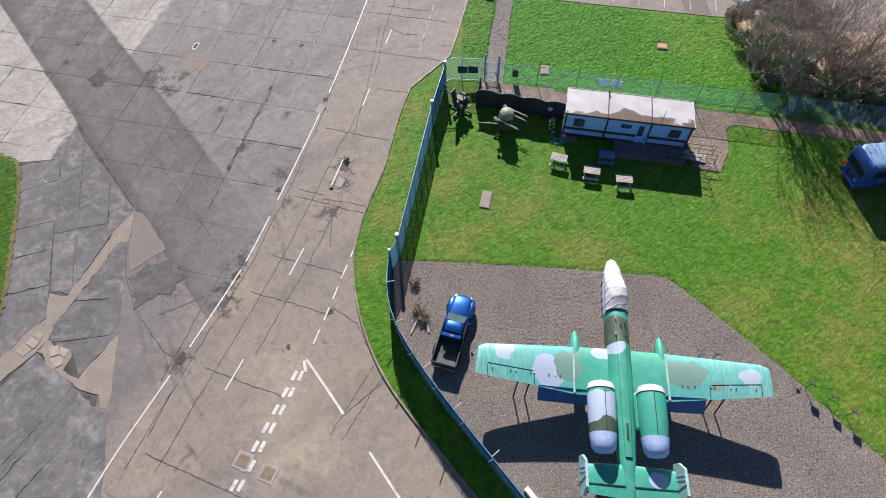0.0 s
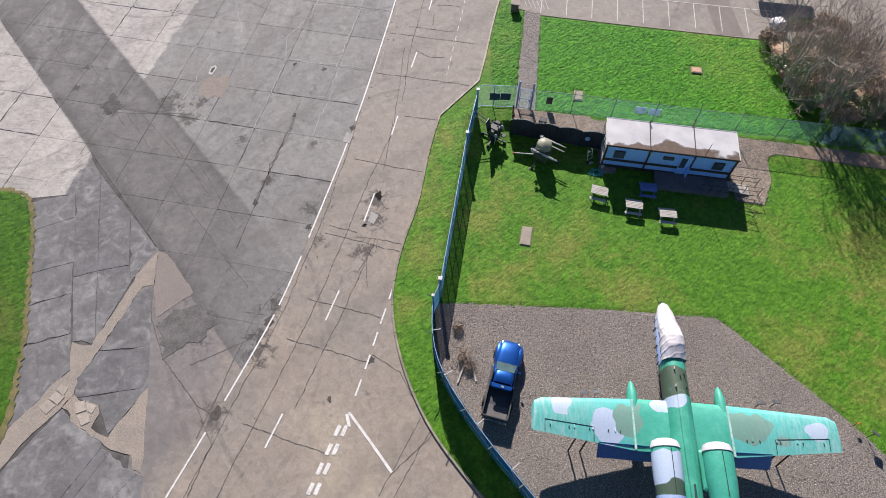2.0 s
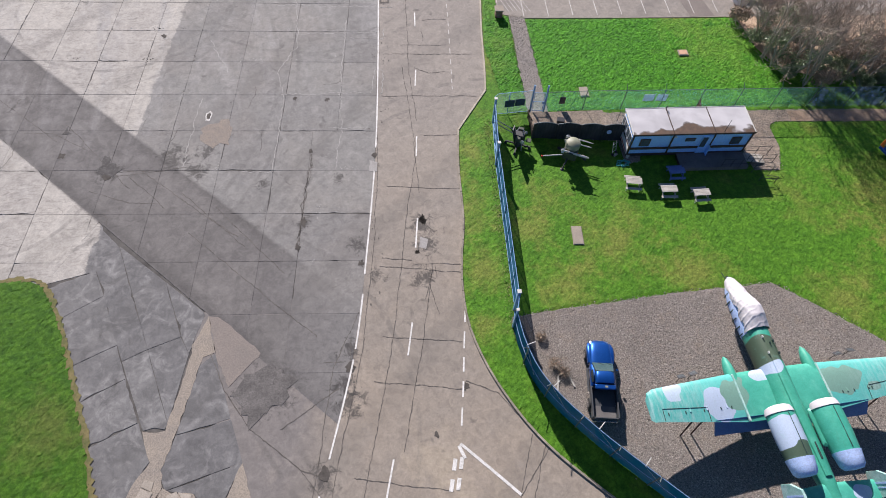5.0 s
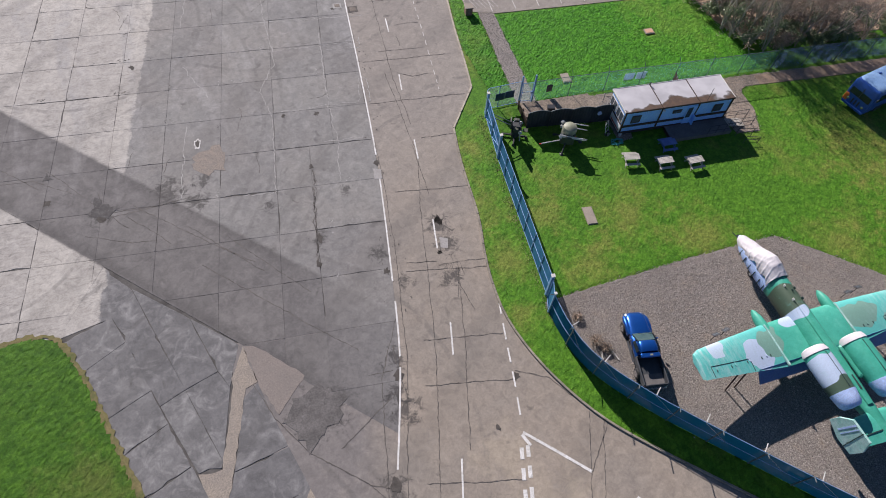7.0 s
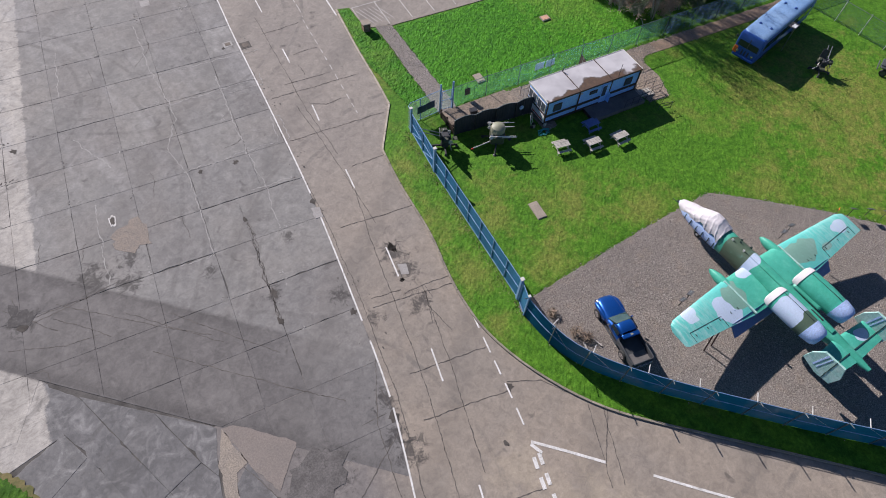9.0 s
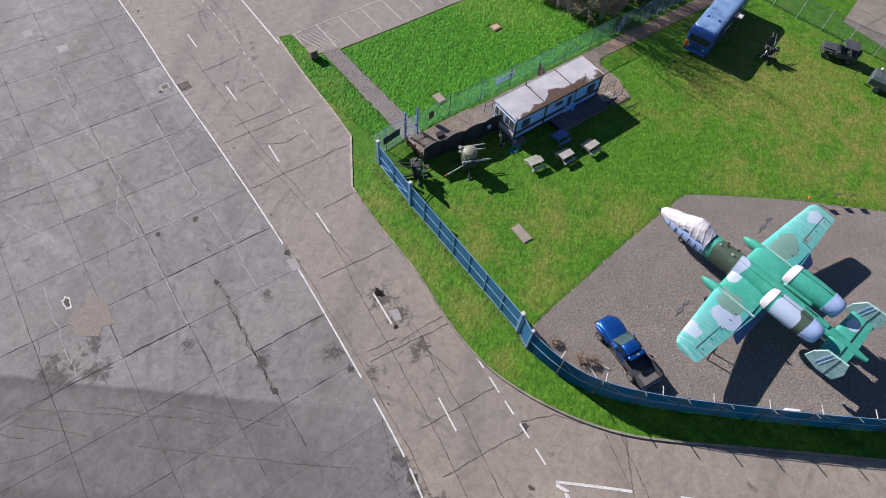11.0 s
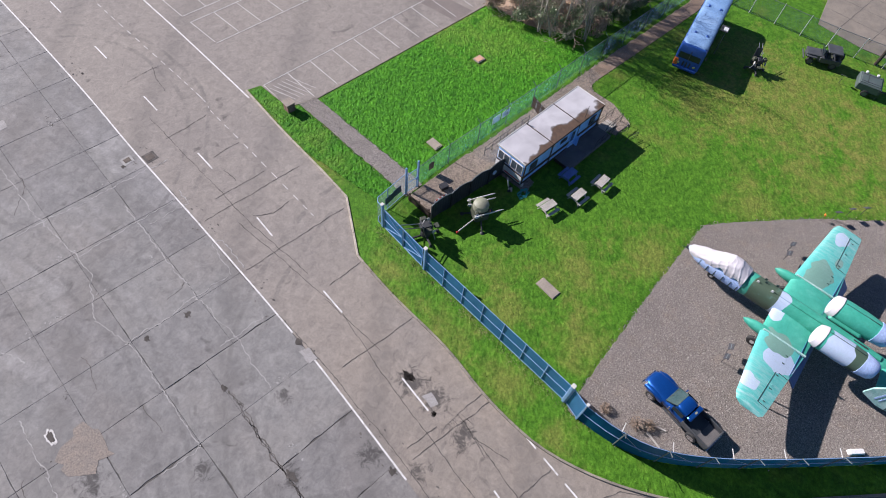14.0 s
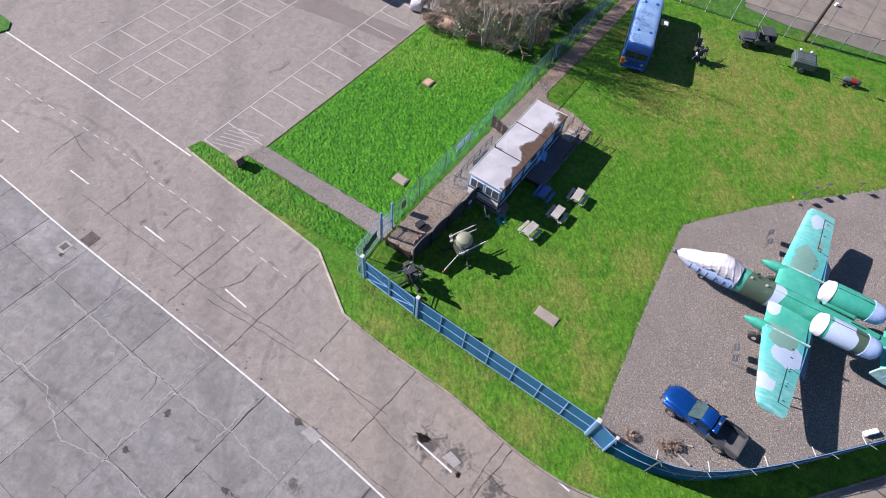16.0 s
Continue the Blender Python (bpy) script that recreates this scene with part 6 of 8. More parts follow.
def jeep():
    th = thing("jeep", "dark grey open military jeep on the lawn by the fence", "jeep", 41.0, 19.8, 0.05, 20.0)
    part("tub", B().box((0, -0.5, 0.75), (1.5, 2.0, 0.55), b=0.06), JEEPM, th)
    part("bonnet", body([(0.45, 0.62, 0.6, 1.1), (1.4, 0.56, 0.6, 1.08), (1.7, 0.5, 0.6, 1.0)][::-1], 16, 6), JEEPM, th)
    part("canvas_roof", B().box((0, -0.55, 1.68), (1.42, 1.4, 0.1), b=0.04), JEEPM, th)
    part("windscreen", B().box((0, 0.36, 1.38), (1.36, 0.05, 0.5), rx=-12, b=0.015), GLASS, th)
    part("rear_screen", B().box((0, -1.25, 1.35), (1.4, 0.05, 0.6), b=0.015), JEEPM, th)
    part("spare_wheel", B().lathe((0.2, -1.52, 0.95), (0, -1, 0), [(0, 0.2), (0.02, 0.33), (0.16, 0.33), (0.18, 0.2)], 16), RUBBER, th)
    part("front_bumper", B().box((0, 1.86, 0.55), (1.45, 0.1, 0.14), b=0.03), JEEPM, th)
    for s in (-1, 1):
        part("mudguard", B().box((s * 0.64, 1.2, 0.86), (0.34, 0.95, 0.07), b=0.03), JEEPM, th)
        part("headlight", B().lathe((s * 0.4, 1.68, 0.85), (0, 1, 0), [(0, 0.1), (0.05, 0.09)], 12), CHROME, th)
        part("seat", B().box((s * 0.35, -0.4, 1.05), (0.5, 0.5, 0.12), b=0.04), OLIVE, th)
    part("red_can", B().box((0.45, -1.55, 0.9), (0.3, 0.15, 0.4), b=0.03), RED, th)
    wheels(th, [(s * 0.66, y) for s in (-1, 1) for y in (1.2, -0.95)], 0.36, 0.22, JEEPM)


jeep()


def generator():
    th = thing("generator_trailer", "grey green enclosed generator trailer on the lawn", "trailer", 39.9, 15.2, 0.05, 8.0)
    part("body", B().box((0, 0, 0.85), (1.9, 2.1, 0.75), b=0.08), GENM, th)
    part("roof_panel", B().box((0, 0, 1.25), (1.6, 1.8, 0.06), b=0.02), GENM, th)
    for x in (-0.55, 0.55):
        part("roof_rib", B().box((x, 0, 1.29), (0.06, 1.7, 0.03)), JEEPM, th)
        part("side_door", B().box((x, -1.06, 0.85), (0.8, 0.03, 0.55), b=0.01), GENM, th)
    part("drawbar", B().tube((0, -0.8, 0.5), (0, -1.9, 0.45), 0.06), DARK, th)
    for y in (0.55, -0.45):
        lamp = part("lamp", B().lathe((0.85, y, 1.22), (0, 0, 1), [(0, 0.06), (0.06, 0.12), (0.15, 0.13), (0.2, 0.08), (0.22, 0.03)], 14), WHITE, th, "round white lamp")
    part("lid_gap", B().box((0.0, 0.3, 1.285), (1.4, 0.04, 0.012)), DARK, th)
    wheels(th, [(s * 0.95, 0.0) for s in (-1, 1)], 0.34, 0.2, GENM)


generator()


def bowser():
    th = thing("bomb_trolley", "grey cylinder with red end lying on a small wheeled trolley", "trolley", 39.9, 10.5, 0.05, 0.0)
    b = B()
    b.smooth = True
    b.lathe((0, -1.0, 0.68), (0, 1, 0), [(0, 0.05), (0.1, 0.26), (0.3, 0.33), (1.7, 0.33), (1.9, 0.26), (2.0, 0.05)], 18)
    part("cylinder", b, GENM, th)
    part("red_band", B().lathe((0, -0.55, 0.68), (0, 1, 0), [(0, 0.335), (0.75, 0.335)], 18), surface("dull red paint", (0.22, 0.02, 0.015), (0.30, 0.035, 0.025), 2, 20, 0.6), th, "red painted band")
    th.scale = (0.8, 0.8, 0.8)
    part("cap", B().lathe((0, -1.04, 0.68), (0, 1, 0), [(0, 0.04), (0.04, 0.18)], 12), LIGHT_GREY, th)
    part("frame", B().box((0, 0, 0.34), (0.6, 1.7, 0.08), b=0.02), DARK, th)
    part("drawbar", B().tube((0, 0.85, 0.34), (0, 1.9, 0.4), 0.04), DARK, th)
    wheels(th, [(s * 0.42, y) for s in (-1, 1) for y in (0.5, -0.5)], 0.24, 0.12, DARK)


bowser()


# ---- weapons on the lawn ----
def launcher():
    th = thing("missile_launcher", "khaki drum missile launcher on a tripod base beside the black screen", "missile launcher", 4.05, 34.6, 0.05, -32.0)
    part("base_ring", B().lathe((0, 0, 0.55), (0, 0, 1), [(0, 0.5), (0.2, 0.5), (0.25, 0.42)], 20), OLIVE, th)
    for a in (20, 140, 260):
        c, s = math.cos(radians(a)), math.sin(radians(a))
        leg = part("leg", B().tube((c * 0.35, s * 0.35, 0.6), (c * 1.2, s * 1.2, 0.08), 0.06), DARK, th)
        part("foot", B().lathe((c * 1.2, s * 1.2, 0.0), (0, 0, 1), [(0, 0.17), (0.05, 0.15), (0.1, 0.06)], 12), DARK, leg)
    part("turret", B().box((0, 0, 0.9), (1.05, 1.0, 1.1), b=0.1), OLIVE, th)
    b = B()
    b.smooth = True
    b.lathe((0, 0, 1.32), (0, 0, 1), [(0, 0.53), (0.32, 0.56), (0.5, 0.5), (0.62, 0.32), (0.67, 0.05)], 24)
    part("radar_drum", b, KHAKI, th)
    for s in (-1, 1):
        arm = part("missile_arm", B().box((0, s * 0.62, 1.35), (0.5, 0.5, 0.12), b=0.03), OLIVE, th)
        for o, z in ((0.55, 1.2), (0.72, 1.48)):
            mis = part("missile", B().lathe((-0.7, s * o, z), (1, 0, 0), [(0, 0.04), (1.7, 0.042), (1.95, 0.03), (2.1, 0.012)], 10), LIGHT_GREY, arm, "pale grey missile")
            for k in range(4):
                a = k * math.pi / 2 + 0.785
                part("missile_fin", B().box((-0.55, s * o + 0.08 * math.cos(a), z + 0.08 * math.sin(a)), (0.2, 0.1, 0.012), rx=math.degrees(a)), LIGHT_GREY, arm)
    part("tow_bar", B().tube((-0.4, -0.2, 0.55), (-1.9, -0.75, 0.35), 0.04), LIGHT_GREY, th)
    part("tow_eye", B().box((-1.92, -0.77, 0.34), (0.18, 0.14, 0.12), b=0.03), RED, th)
    th.scale = (1.08, 1.08, 1.12)
    part("lamp_yellow", B().box((0.55, -0.4, 1.25), (0.1, 0.1, 0.1), b=0.02), ORANGE, th)


launcher()


def gun(name, x, y, rz, label, long=1.7):
    th = thing(name, label, "gun", x, y, 0.05, rz)
    for a in (0, 90, 180, 270):
        c, s = math.cos(radians(a)), math.sin(radians(a))
        leg = part("leg", B().box((c * 0.55, s * 0.55, 0.2), (0.8 if abs(s) < 0.1 else 0.12, 0.12 if abs(s) < 0.1 else 0.8, 0.12), b=0.02), DARK, th)
        part("foot", B().lathe((c * 0.9, s * 0.9, 0), (0, 0, 1), [(0, 0.14), (0.05, 0.12), (0.2, 0.04)], 10), DARK, leg)
    part("pedestal", B().lathe((0, 0, 0.25), (0, 0, 1), [(0, 0.34), (0.2, 0.3), (0.55, 0.2), (0.7, 0.26)], 16), DARK, th)
    part("cradle", B().box((0, 0, 1.15), (0.55, 0.8, 0.35), b=0.05), DARK, th)
    for s in (-1, 1):
        part("barrel", B().tube((s * 0.16, 0.2, 1.25), (s * 0.16, 0.2 + long, 1.9), 0.035, 0.028), STEEL, th)
        part("ammo_box", B().box((s * 0.48, 0.0, 1.2), (0.3, 0.42, 0.34), b=0.04), OLIVE, th)
        part("hand_wheel", B().lathe((s * 0.5, -0.35, 1.0), (1, 0, 0), [(0, 0.16), (0.03, 0.16)], 14), LIGHT_GREY, th)
    part("seat", B().box((0, -0.75, 0.85), (0.4, 0.36, 0.07), b=0.03), OLIVE, th)
    part("seat_bar", B().tube((0, -0.2, 0.7), (0, -0.75, 0.82), 0.03), STEEL, th)
    part("sight", B().tube((0.0, 0.25, 1.5), (0.0, 0.1, 1.85), 0.03), LIGHT_GREY, th)
    part("shield", B().box((-0.35, 0.3, 1.35), (0.55, 0.08, 1.5), b=0.03, rx=-12), DARK, th)
    part("gun_body", B().box((0, -0.1, 0.75), (0.4, 0.7, 0.5), b=0.08), DARK, th)
    part("frame_bar", B().tube((-0.7, -0.4, 0.35), (0.2, -0.2, 1.6), 0.03), STEEL, th)
    part("frame_bar", B().tube((0.7, -0.4, 0.35), (-0.1, -0.2, 1.6), 0.03), DARK, th)
    return th


gun("anti_aircraft_gun", 0.3, 36.75, 60, "dark twin-barrelled anti-aircraft gun with pale fittings on the lawn").scale = (1.12, 1.12, 1.12)
gun("field_gun", 35.4, 24.5, -60, "dark twin-barrelled field gun on the lawn beside the bus", 1.3)


# ---- cabin ----
def cabin():
    th = thing("portable_cabin", "long white portable cabin tinted blue for shade, with stained flat roof and timber bands", "cabin", 13.68, 34.52, 0.085, -8.5)
    L, W, H = 9.75, 2.75, 2.62
    part("wall_panel", B().box((0, 0, 1.42), (L - 0.06, W - 0.06, H - 0.4), b=0.02), CABIN, th)
    part("base_skirt", B().box((0, 0, 0.2), (L - 0.3, W - 0.3, 0.4)), DARK, th)
    # roof with rust and standing-water stains along its low edge
    m, t, bsdf = nodes("stained white roof felt")
    pos = t.nodes.new("ShaderNodeTexCoord").outputs["Object"]
    xyz = add(t, "ShaderNodeSeparateXYZ", Vector=pos).outputs
    wav = mathn(t, "MULTIPLY", mathn(t, "SUBTRACT", noise_of(t, pos, 0.5, 3, 0.5), 0.5), 3.4)
    sag = mathn(t, "MULTIPLY", mathn(t, "ABSOLUTE", mathn(t, "ADD", xyz[0], 0.8)), 0.13)
    d = mathn(t, "ADD", mathn(t, "ADD", xyz[1], wav), mathn(t, "ADD", sag, 0.62))
    white = mix(t, ramp(t, noise_of(t, pos, 0.55, 3, 0.5, 0.4), 0.35, 0.7), (0.56, 0.55, 0.565), (0.39, 0.38, 0.395))
    brown = mix(t, ramp(t, noise_of(t, pos, 2.2, 6, 0.65), 0.35, 0.7), (0.135, 0.085, 0.055), (0.075, 0.05, 0.036))
    col = mix(t, ramp(t, d, -0.05, -0.14), white, brown)
    rim = mathn(t, "MULTIPLY", ramp(t, d, 0.10, -0.03), ramp(t, d, -0.2, -0.1))
    col = mix(t, mathn(t, "MULTIPLY", rim, 0.8), col, (0.10, 0.08, 0.066))
    t.links.new(col, bsdf.inputs["Base Color"])
    bsdf.inputs["Roughness"].default_value = 0.55
    part("roof", B().box((0, 0, 2.66), (L + 0.1, W + 0.1, 0.1), b=0.03), m, th)
    for x in (-1.65, 1.7):
        part("roof_rib", B().box((x, 0, 2.72), (0.07, W + 0.16, 0.07), b=0.015), TIMBER, th)
    for s in (-1, 1):
        part("roof_edge", B().box((0, s * (W / 2 + 0.06), 2.66), (L + 0.2, 0.06, 0.16), b=0.015), TIMBER if s < 0 else LIGHT_GREY, th)
        part("roof_edge", B().box((s * (L / 2 + 0.06), 0, 2.66), (0.06, W + 0.1, 0.16), b=0.015), LIGHT_GREY, th)
    y = -W / 2 - 0.015
    part("timber_band", B().box((0, y, 1.08), (L, 0.05, 0.24), b=0.01), TIMBER, th)
    part("timber_band", B().box((0, y, 0.42), (L, 0.05, 0.14), b=0.01), TIMBER, th)
    for x in (-1.6, 1.75, 4.83, -4.83):
        part("timber_post", B().box((x, y - 0.01, 1.5), (0.14, 0.05, 2.2), b=0.01), TIMBER, th)
    for x, w, h, z in ((-3.75, 0.7, 0.68, 1.78), (-0.1, 0.7, 0.24, 2.0), (3.7, 0.7, 0.68, 1.78)):
        win = part("window", B().box((x, y - 0.012, z), (w + 0.12, 0.05, h + 0.12), b=0.01), TIMBER, th)
        part("pane", B().box((x, y - 0.035, z), (w - 0.04, 0.02, h - 0.04)), PANE, win)
    door = part("door", B().box((1.25, y - 0.02, 1.4), (0.85, 0.05, 1.95), b=0.01), CABIN, th)
    part("door_leaf", B().box((1.62, y - 0.2, 0.95), (0.05, 0.4, 1.0), b=0.01), CABIN, door, "half door standing open, tinted blue like the walls")
    part("door_pane", B().box((1.1, y - 0.05, 1.7), (0.42, 0.02, 1.1)), PANE, door)
    # gable end with wide windows and a lower red and white panel
    x = -L / 2 - 0.015
    part("timber_band", B().box((x, 0, 1.2), (0.05, W, 0.12), b=0.01), TIMBER, th)
    for yy in (-0.66, 0.66):
        win = part("window", B().box((x - 0.01, yy, 1.85), (0.05, 1.2, 0.95), b=0.01), WHITE, th, "white framed window")
        part("pane", B().box((x - 0.035, yy, 1.85), (0.02, 1.04, 0.8)), PANE, win)
        part("glazing_bar", B().box((x - 0.045, yy, 1.85), (0.02, 0.05, 0.8)), WHITE, win)
    part("end_panel", B().box((x - 0.005, 0, 0.75), (0.05, W - 0.1, 0.75), b=0.01), WHITE, th)
    part("red_stripe", B().box((x - 0.035, -0.4, 0.55), (0.02, 1.6, 0.12)), RED, th)
    part("wall_lamp", B().box((-1.5, y - 0.1, 2.45), (0.2, 0.16, 0.12), b=0.03), LIGHT_GREY, th)
    part("aerial", B().tube((2.4, y + 0.1, 2.6), (2.4, y + 0.1, 4.0), 0.02), DARK, th)
    part("flue", B().tube((-1.65, 1.3, 2.7), (-1.65, 1.3, 3.05), 0.05), DARK, th)


cabin()


def local(x, y, z=0.0, rz=0.0):
    """A pose given in the cabin's own directions."""
    return pose(13.68, 34.52, 0.085, 0, 0, -8.5) @ pose(x, y, z, 0, 0, rz)


def put(ob, m):
    ob.matrix_basis = m
    return ob


deck = put(thing("deck", "low dark timber deck and ramp in front of the cabin", "deck", 0, 0), local(2.1, -2.15))
for i in range(13):
    part("plank", B().box((0, -0.72 + i * 0.12, 0.37), (5.6, 0.11, 0.035), b=0.006), DECKM, deck)
for x in (-2.7, 0, 2.7):
    part("joist", B().box((x, 0, 0.17), (0.1, 1.5, 0.34)), TIMBER, deck)
part("front_board", B().box((0, -0.8, 0.2), (5.6, 0.04, 0.36), b=0.01), DECKM, deck)


def railing(name, m, length, posts, label, mat_=DARK, high=1.0):
    th = put(thing(name, label, "railing", 0, 0, group="handrails by the cabin"), m)
    for i in range(posts):
        part("post", B().tube((length * i / (posts - 1), 0, 0), (length * i / (posts - 1), 0, high), 0.025, k=6), mat_, th)
    for z in (high, high * 0.55):
        part("rail", B().tube((0, 0, z), (length, 0, z), 0.022, k=6), mat_, th)
    return th


railing("handrail", local(2.6, -2.95, 0.0), 2.3, 4, "dark tubular handrail along the deck", high=1.3)
railing("handrail", local(4.95, -1.45, 0.0), 2.2, 3, "dark tubular handrail beside the ramp")
railing("handrail", local(4.95, -2.35, 0.0), 2.3, 3, "dark tubular handrail beside the ramp")
railing("handrail", local(5.2, -3.3, 0.0, -10), 1.4, 2, "dark tubular handrail beside the ramp", high=0.9)
railing("handrail", local(5.5, -4.2, 0.0, -12), 1.2, 2, "dark tubular handrail beside the ramp", high=0.8)
railing("handrail", local(-4.6, 2.75), 5.4, 7, "dark tubular handrail behind the cabin")
ramp_th = put(thing("ramp", "pale timber ramp with cross battens", "ramp", 0, 0), local(5.75, -1.95))
part("board", B().box((0, 0, 0.2), (1.7, 0.9, 0.05), ry=10), PLANK, ramp_th)
for i in range(5):
    part("batten", B().box((-0.7 + i * 0.35, 0, 0.24 + 0.125 - i * 0.062), (0.05, 0.9, 0.03), ry=10), CONC, ramp_th)
gate_w = put(thing("wooden_gate", "weathered dark timber gate behind the cabin", "gate", 0, 0), local(2.4, 3.0, 0, 75))
for i in range(9):
    part("board", B().box((-0.85 + i * 0.21, 0, 0.6), (0.19, 0.04, 1.15 + 0.02 * (i % 3)), b=0.008), TIMBER if i % 3 else DECKM, gate_w)
for z in (0.25, 0.95):
    part("rail", B().box((0, 0.04, z), (1.9, 0.04, 0.1)), TIMBER, gate_w)

# clutter at the cabin's end
hose = thing("hose", "coiled turquoise garden hose on the grass", "hose", 8.3, 33.3, 0.09)
HOSE = surface("turquoise plastic", (0.05, 0.36, 0.33), (0.08, 0.45, 0.42), 3, 20, 0.45, bump=0)
for k in range(3):
    pts = [((0.55 - 0.12 * k) * math.cos(a / 3) + 0.1 * math.sin(a * 1.7 + k), (0.35 - 0.07 * k) * math.sin(a / 3) + 0.06 * math.cos(a * 2.1), 0.03 + 0.03 * k) for a in range(20)]
    part("coil", B().path(pts, 0.03, 5), HOSE, hose)
trol = thing("sack_truck", "pale tubular sack truck leaning by the cabin", "sack truck", 7.9, 34.4, 0.08, 30)
for s in (-0.22, 0.22):
    part("tube", B().path([(s, 0, 0.1), (s, 0.25, 1.1), (s * 0.6, 0.3, 1.25)], 0.025), LIGHT_GREY, trol)
    part("wheel", B().lathe((s - 0.03, -0.02, 0.13), (1, 0, 0), [(0, 0.13), (0.06, 0.13)], 14), RUBBER, trol)
for z in (0.3, 0.7, 1.0):
    part("cross_bar", B().tube((-0.22, z * 0.25, z), (0.22, z * 0.25, z), 0.018), LIGHT_GREY, trol)
part("toe_plate", B().box((0, -0.15, 0.06), (0.45, 0.25, 0.02)), STEEL, trol)
bucket = thing("bucket", "small pale bucket by the cabin corner", "bucket", 8.85, 33.85, 0.085)
part("pail", B().lathe((0, 0, 0), (0, 0, 1), [(0, 0.11), (0.28, 0.15), (0.3, 0.155)], 14), LIGHT_GREY, bucket)
part("bucket_handle", B().path([(-0.15, 0, 0.28), (-0.08, 0, 0.4), (0.08, 0, 0.4), (0.15, 0, 0.28)], 0.01), STEEL, bucket)


def bench(x, y, rz, wood, label):
    th = thing("picnic_table", label, "picnic table", x, y, 0.06, rz, group="picnic tables by the cabin")
    th.scale = (0.85, 0.85, 0.93)
    for i in range(5):
        part("top_plank", B().box((0, -0.3 + i * 0.15, 0.74), (1.5, 0.138, 0.04), b=0.008), wood, th)
    for s in (-1, 1):
        for o in (0, 0.14):
            part("seat_plank", B().box((0, s * (0.62 + o), 0.45), (1.5, 0.13, 0.04), b=0.008), wood, th)
        part("seat_bearer", B().box((s * 0.55, 0, 0.39), (0.05, 1.55, 0.09)), wood, th)
        part("top_bearer", B().box((s * 0.55, 0, 0.68), (0.05, 0.72, 0.08)), wood, th)
        for q in (-1, 1):
            part("leg", B().box((s * 0.59, q * 0.42, 0.36), (0.045, 0.09, 0.85), rx=q * 31), wood, th)
    return th


bench(8.15, 31.0, -16, PLANK, "silvered timber picnic table on the lawn")
bench(10.6, 29.75, -10, PLANK, "silvered timber picnic table on the lawn")
bench(13.0, 28.95, -6, PLANK, "silvered timber picnic table on the lawn")
bench(11.95, 31.35, -8, BLUEWOOD, "blue picnic table, tinted lilac for the cabin's shade")

# ---- black screen and raised bed ----
screen = thing("screen_wall", "black corrugated screen wall with bowed panels", "screen wall", 0, 0, 0.05)
s0, s1 = Vector((1.65, 37.3)), Vector((9.15, 35.65))
nrm = Vector((s1.y - s0.y, s0.x - s1.x)).normalized()
for k in range(4):
    a, b_ = s0.lerp(s1, k / 4), s0.lerp(s1, (k + 1) / 4)
    rows = []
    for i in range(25):
        u = i / 24
        q = a.lerp(b_, u) - nrm * (0.05 * math.sin(u * math.pi) - 0.012 * math.cos(u * 48))
        h = 1.75 + 0.14 * math.sin(u * math.pi)
        rows.append([(q.x, q.y, 0), (q.x, q.y, h), (q.x - nrm.x * 0.05, q.y - nrm.y * 0.05, h), (q.x - nrm.x * 0.05, q.y - nrm.y * 0.05, 0)])
    panel = part("panel", B().loft(rows), SCREEN, screen)
    part("capping", B().path([(r[1][0], r[1][1], r[1][2] + 0.01) for r in rows[::3]], 0.03, 5), FENCE_DARK, panel)
    part("post", B().tube((a.x + nrm.x * 0.06, a.y + nrm.y * 0.06, 0), (a.x + nrm.x * 0.06, a.y + nrm.y * 0.06, 1.8), 0.04), DARK, screen)
roundel = part("roundel", B().lathe((7.7, 35.83, 1.2), (nrm.x, nrm.y, 0), [(0, 0.2), (0.06, 0.2)], 16), TARP_BLUE, screen, "small round plaque")
bed = thing("raised_bed", "raised gravel walkway edged with dark timber", "walkway", 0, 0, 0.05)
part("gravel_fill", shape([(2.15, 39.75), (1.85, 37.5), (9.15, 35.9), (9.05, 36.4), (8.4, 38.9)], 0.0, 0.5), PATHM, bed)
part("edge_board", B().box((1.93, 38.6, 0.3), (0.07, 2.35, 0.6), rz=-7, b=0.01), TIMBER, bed)
part("edge_board", B().box((1.86, 38.6, 0.75), (0.06, 2.35, 0.16), rz=-7, b=0.01), TIMBER, bed)
for y in (37.6, 38.6, 39.6):
    part("edge_post", B().box((1.9 + (y - 38.6) * 0.12, y, 0.5), (0.1, 0.1, 1.0), b=0.01), TIMBER, bed)
barrier = thing("barrier", "red and white striped barrier lying on the walkway", "barrier", 3.4, 37.75, 0.55, -13)
barrier.scale = (0.6, 0.7, 0.7)
for i in range(7):
    part("stripe", B().box((-0.9 + i * 0.3, 0, 0.12 + 0.03 * (i % 2)), (0.29, 0.1, 0.24), b=0.02), RED if i % 2 else WHITE, barrier)
box = thing("crate", "small dark crate on the gravel walkway", "crate", 4.4, 38.2, 0.55, -20)
part("crate_body", B().box((0, 0, 0.15), (0.6, 0.45, 0.3), b=0.02), DARK, box)
part("crate_lid", B().box((0, 0, 0.32), (0.64, 0.5, 0.05), b=0.015), SIGN, box)

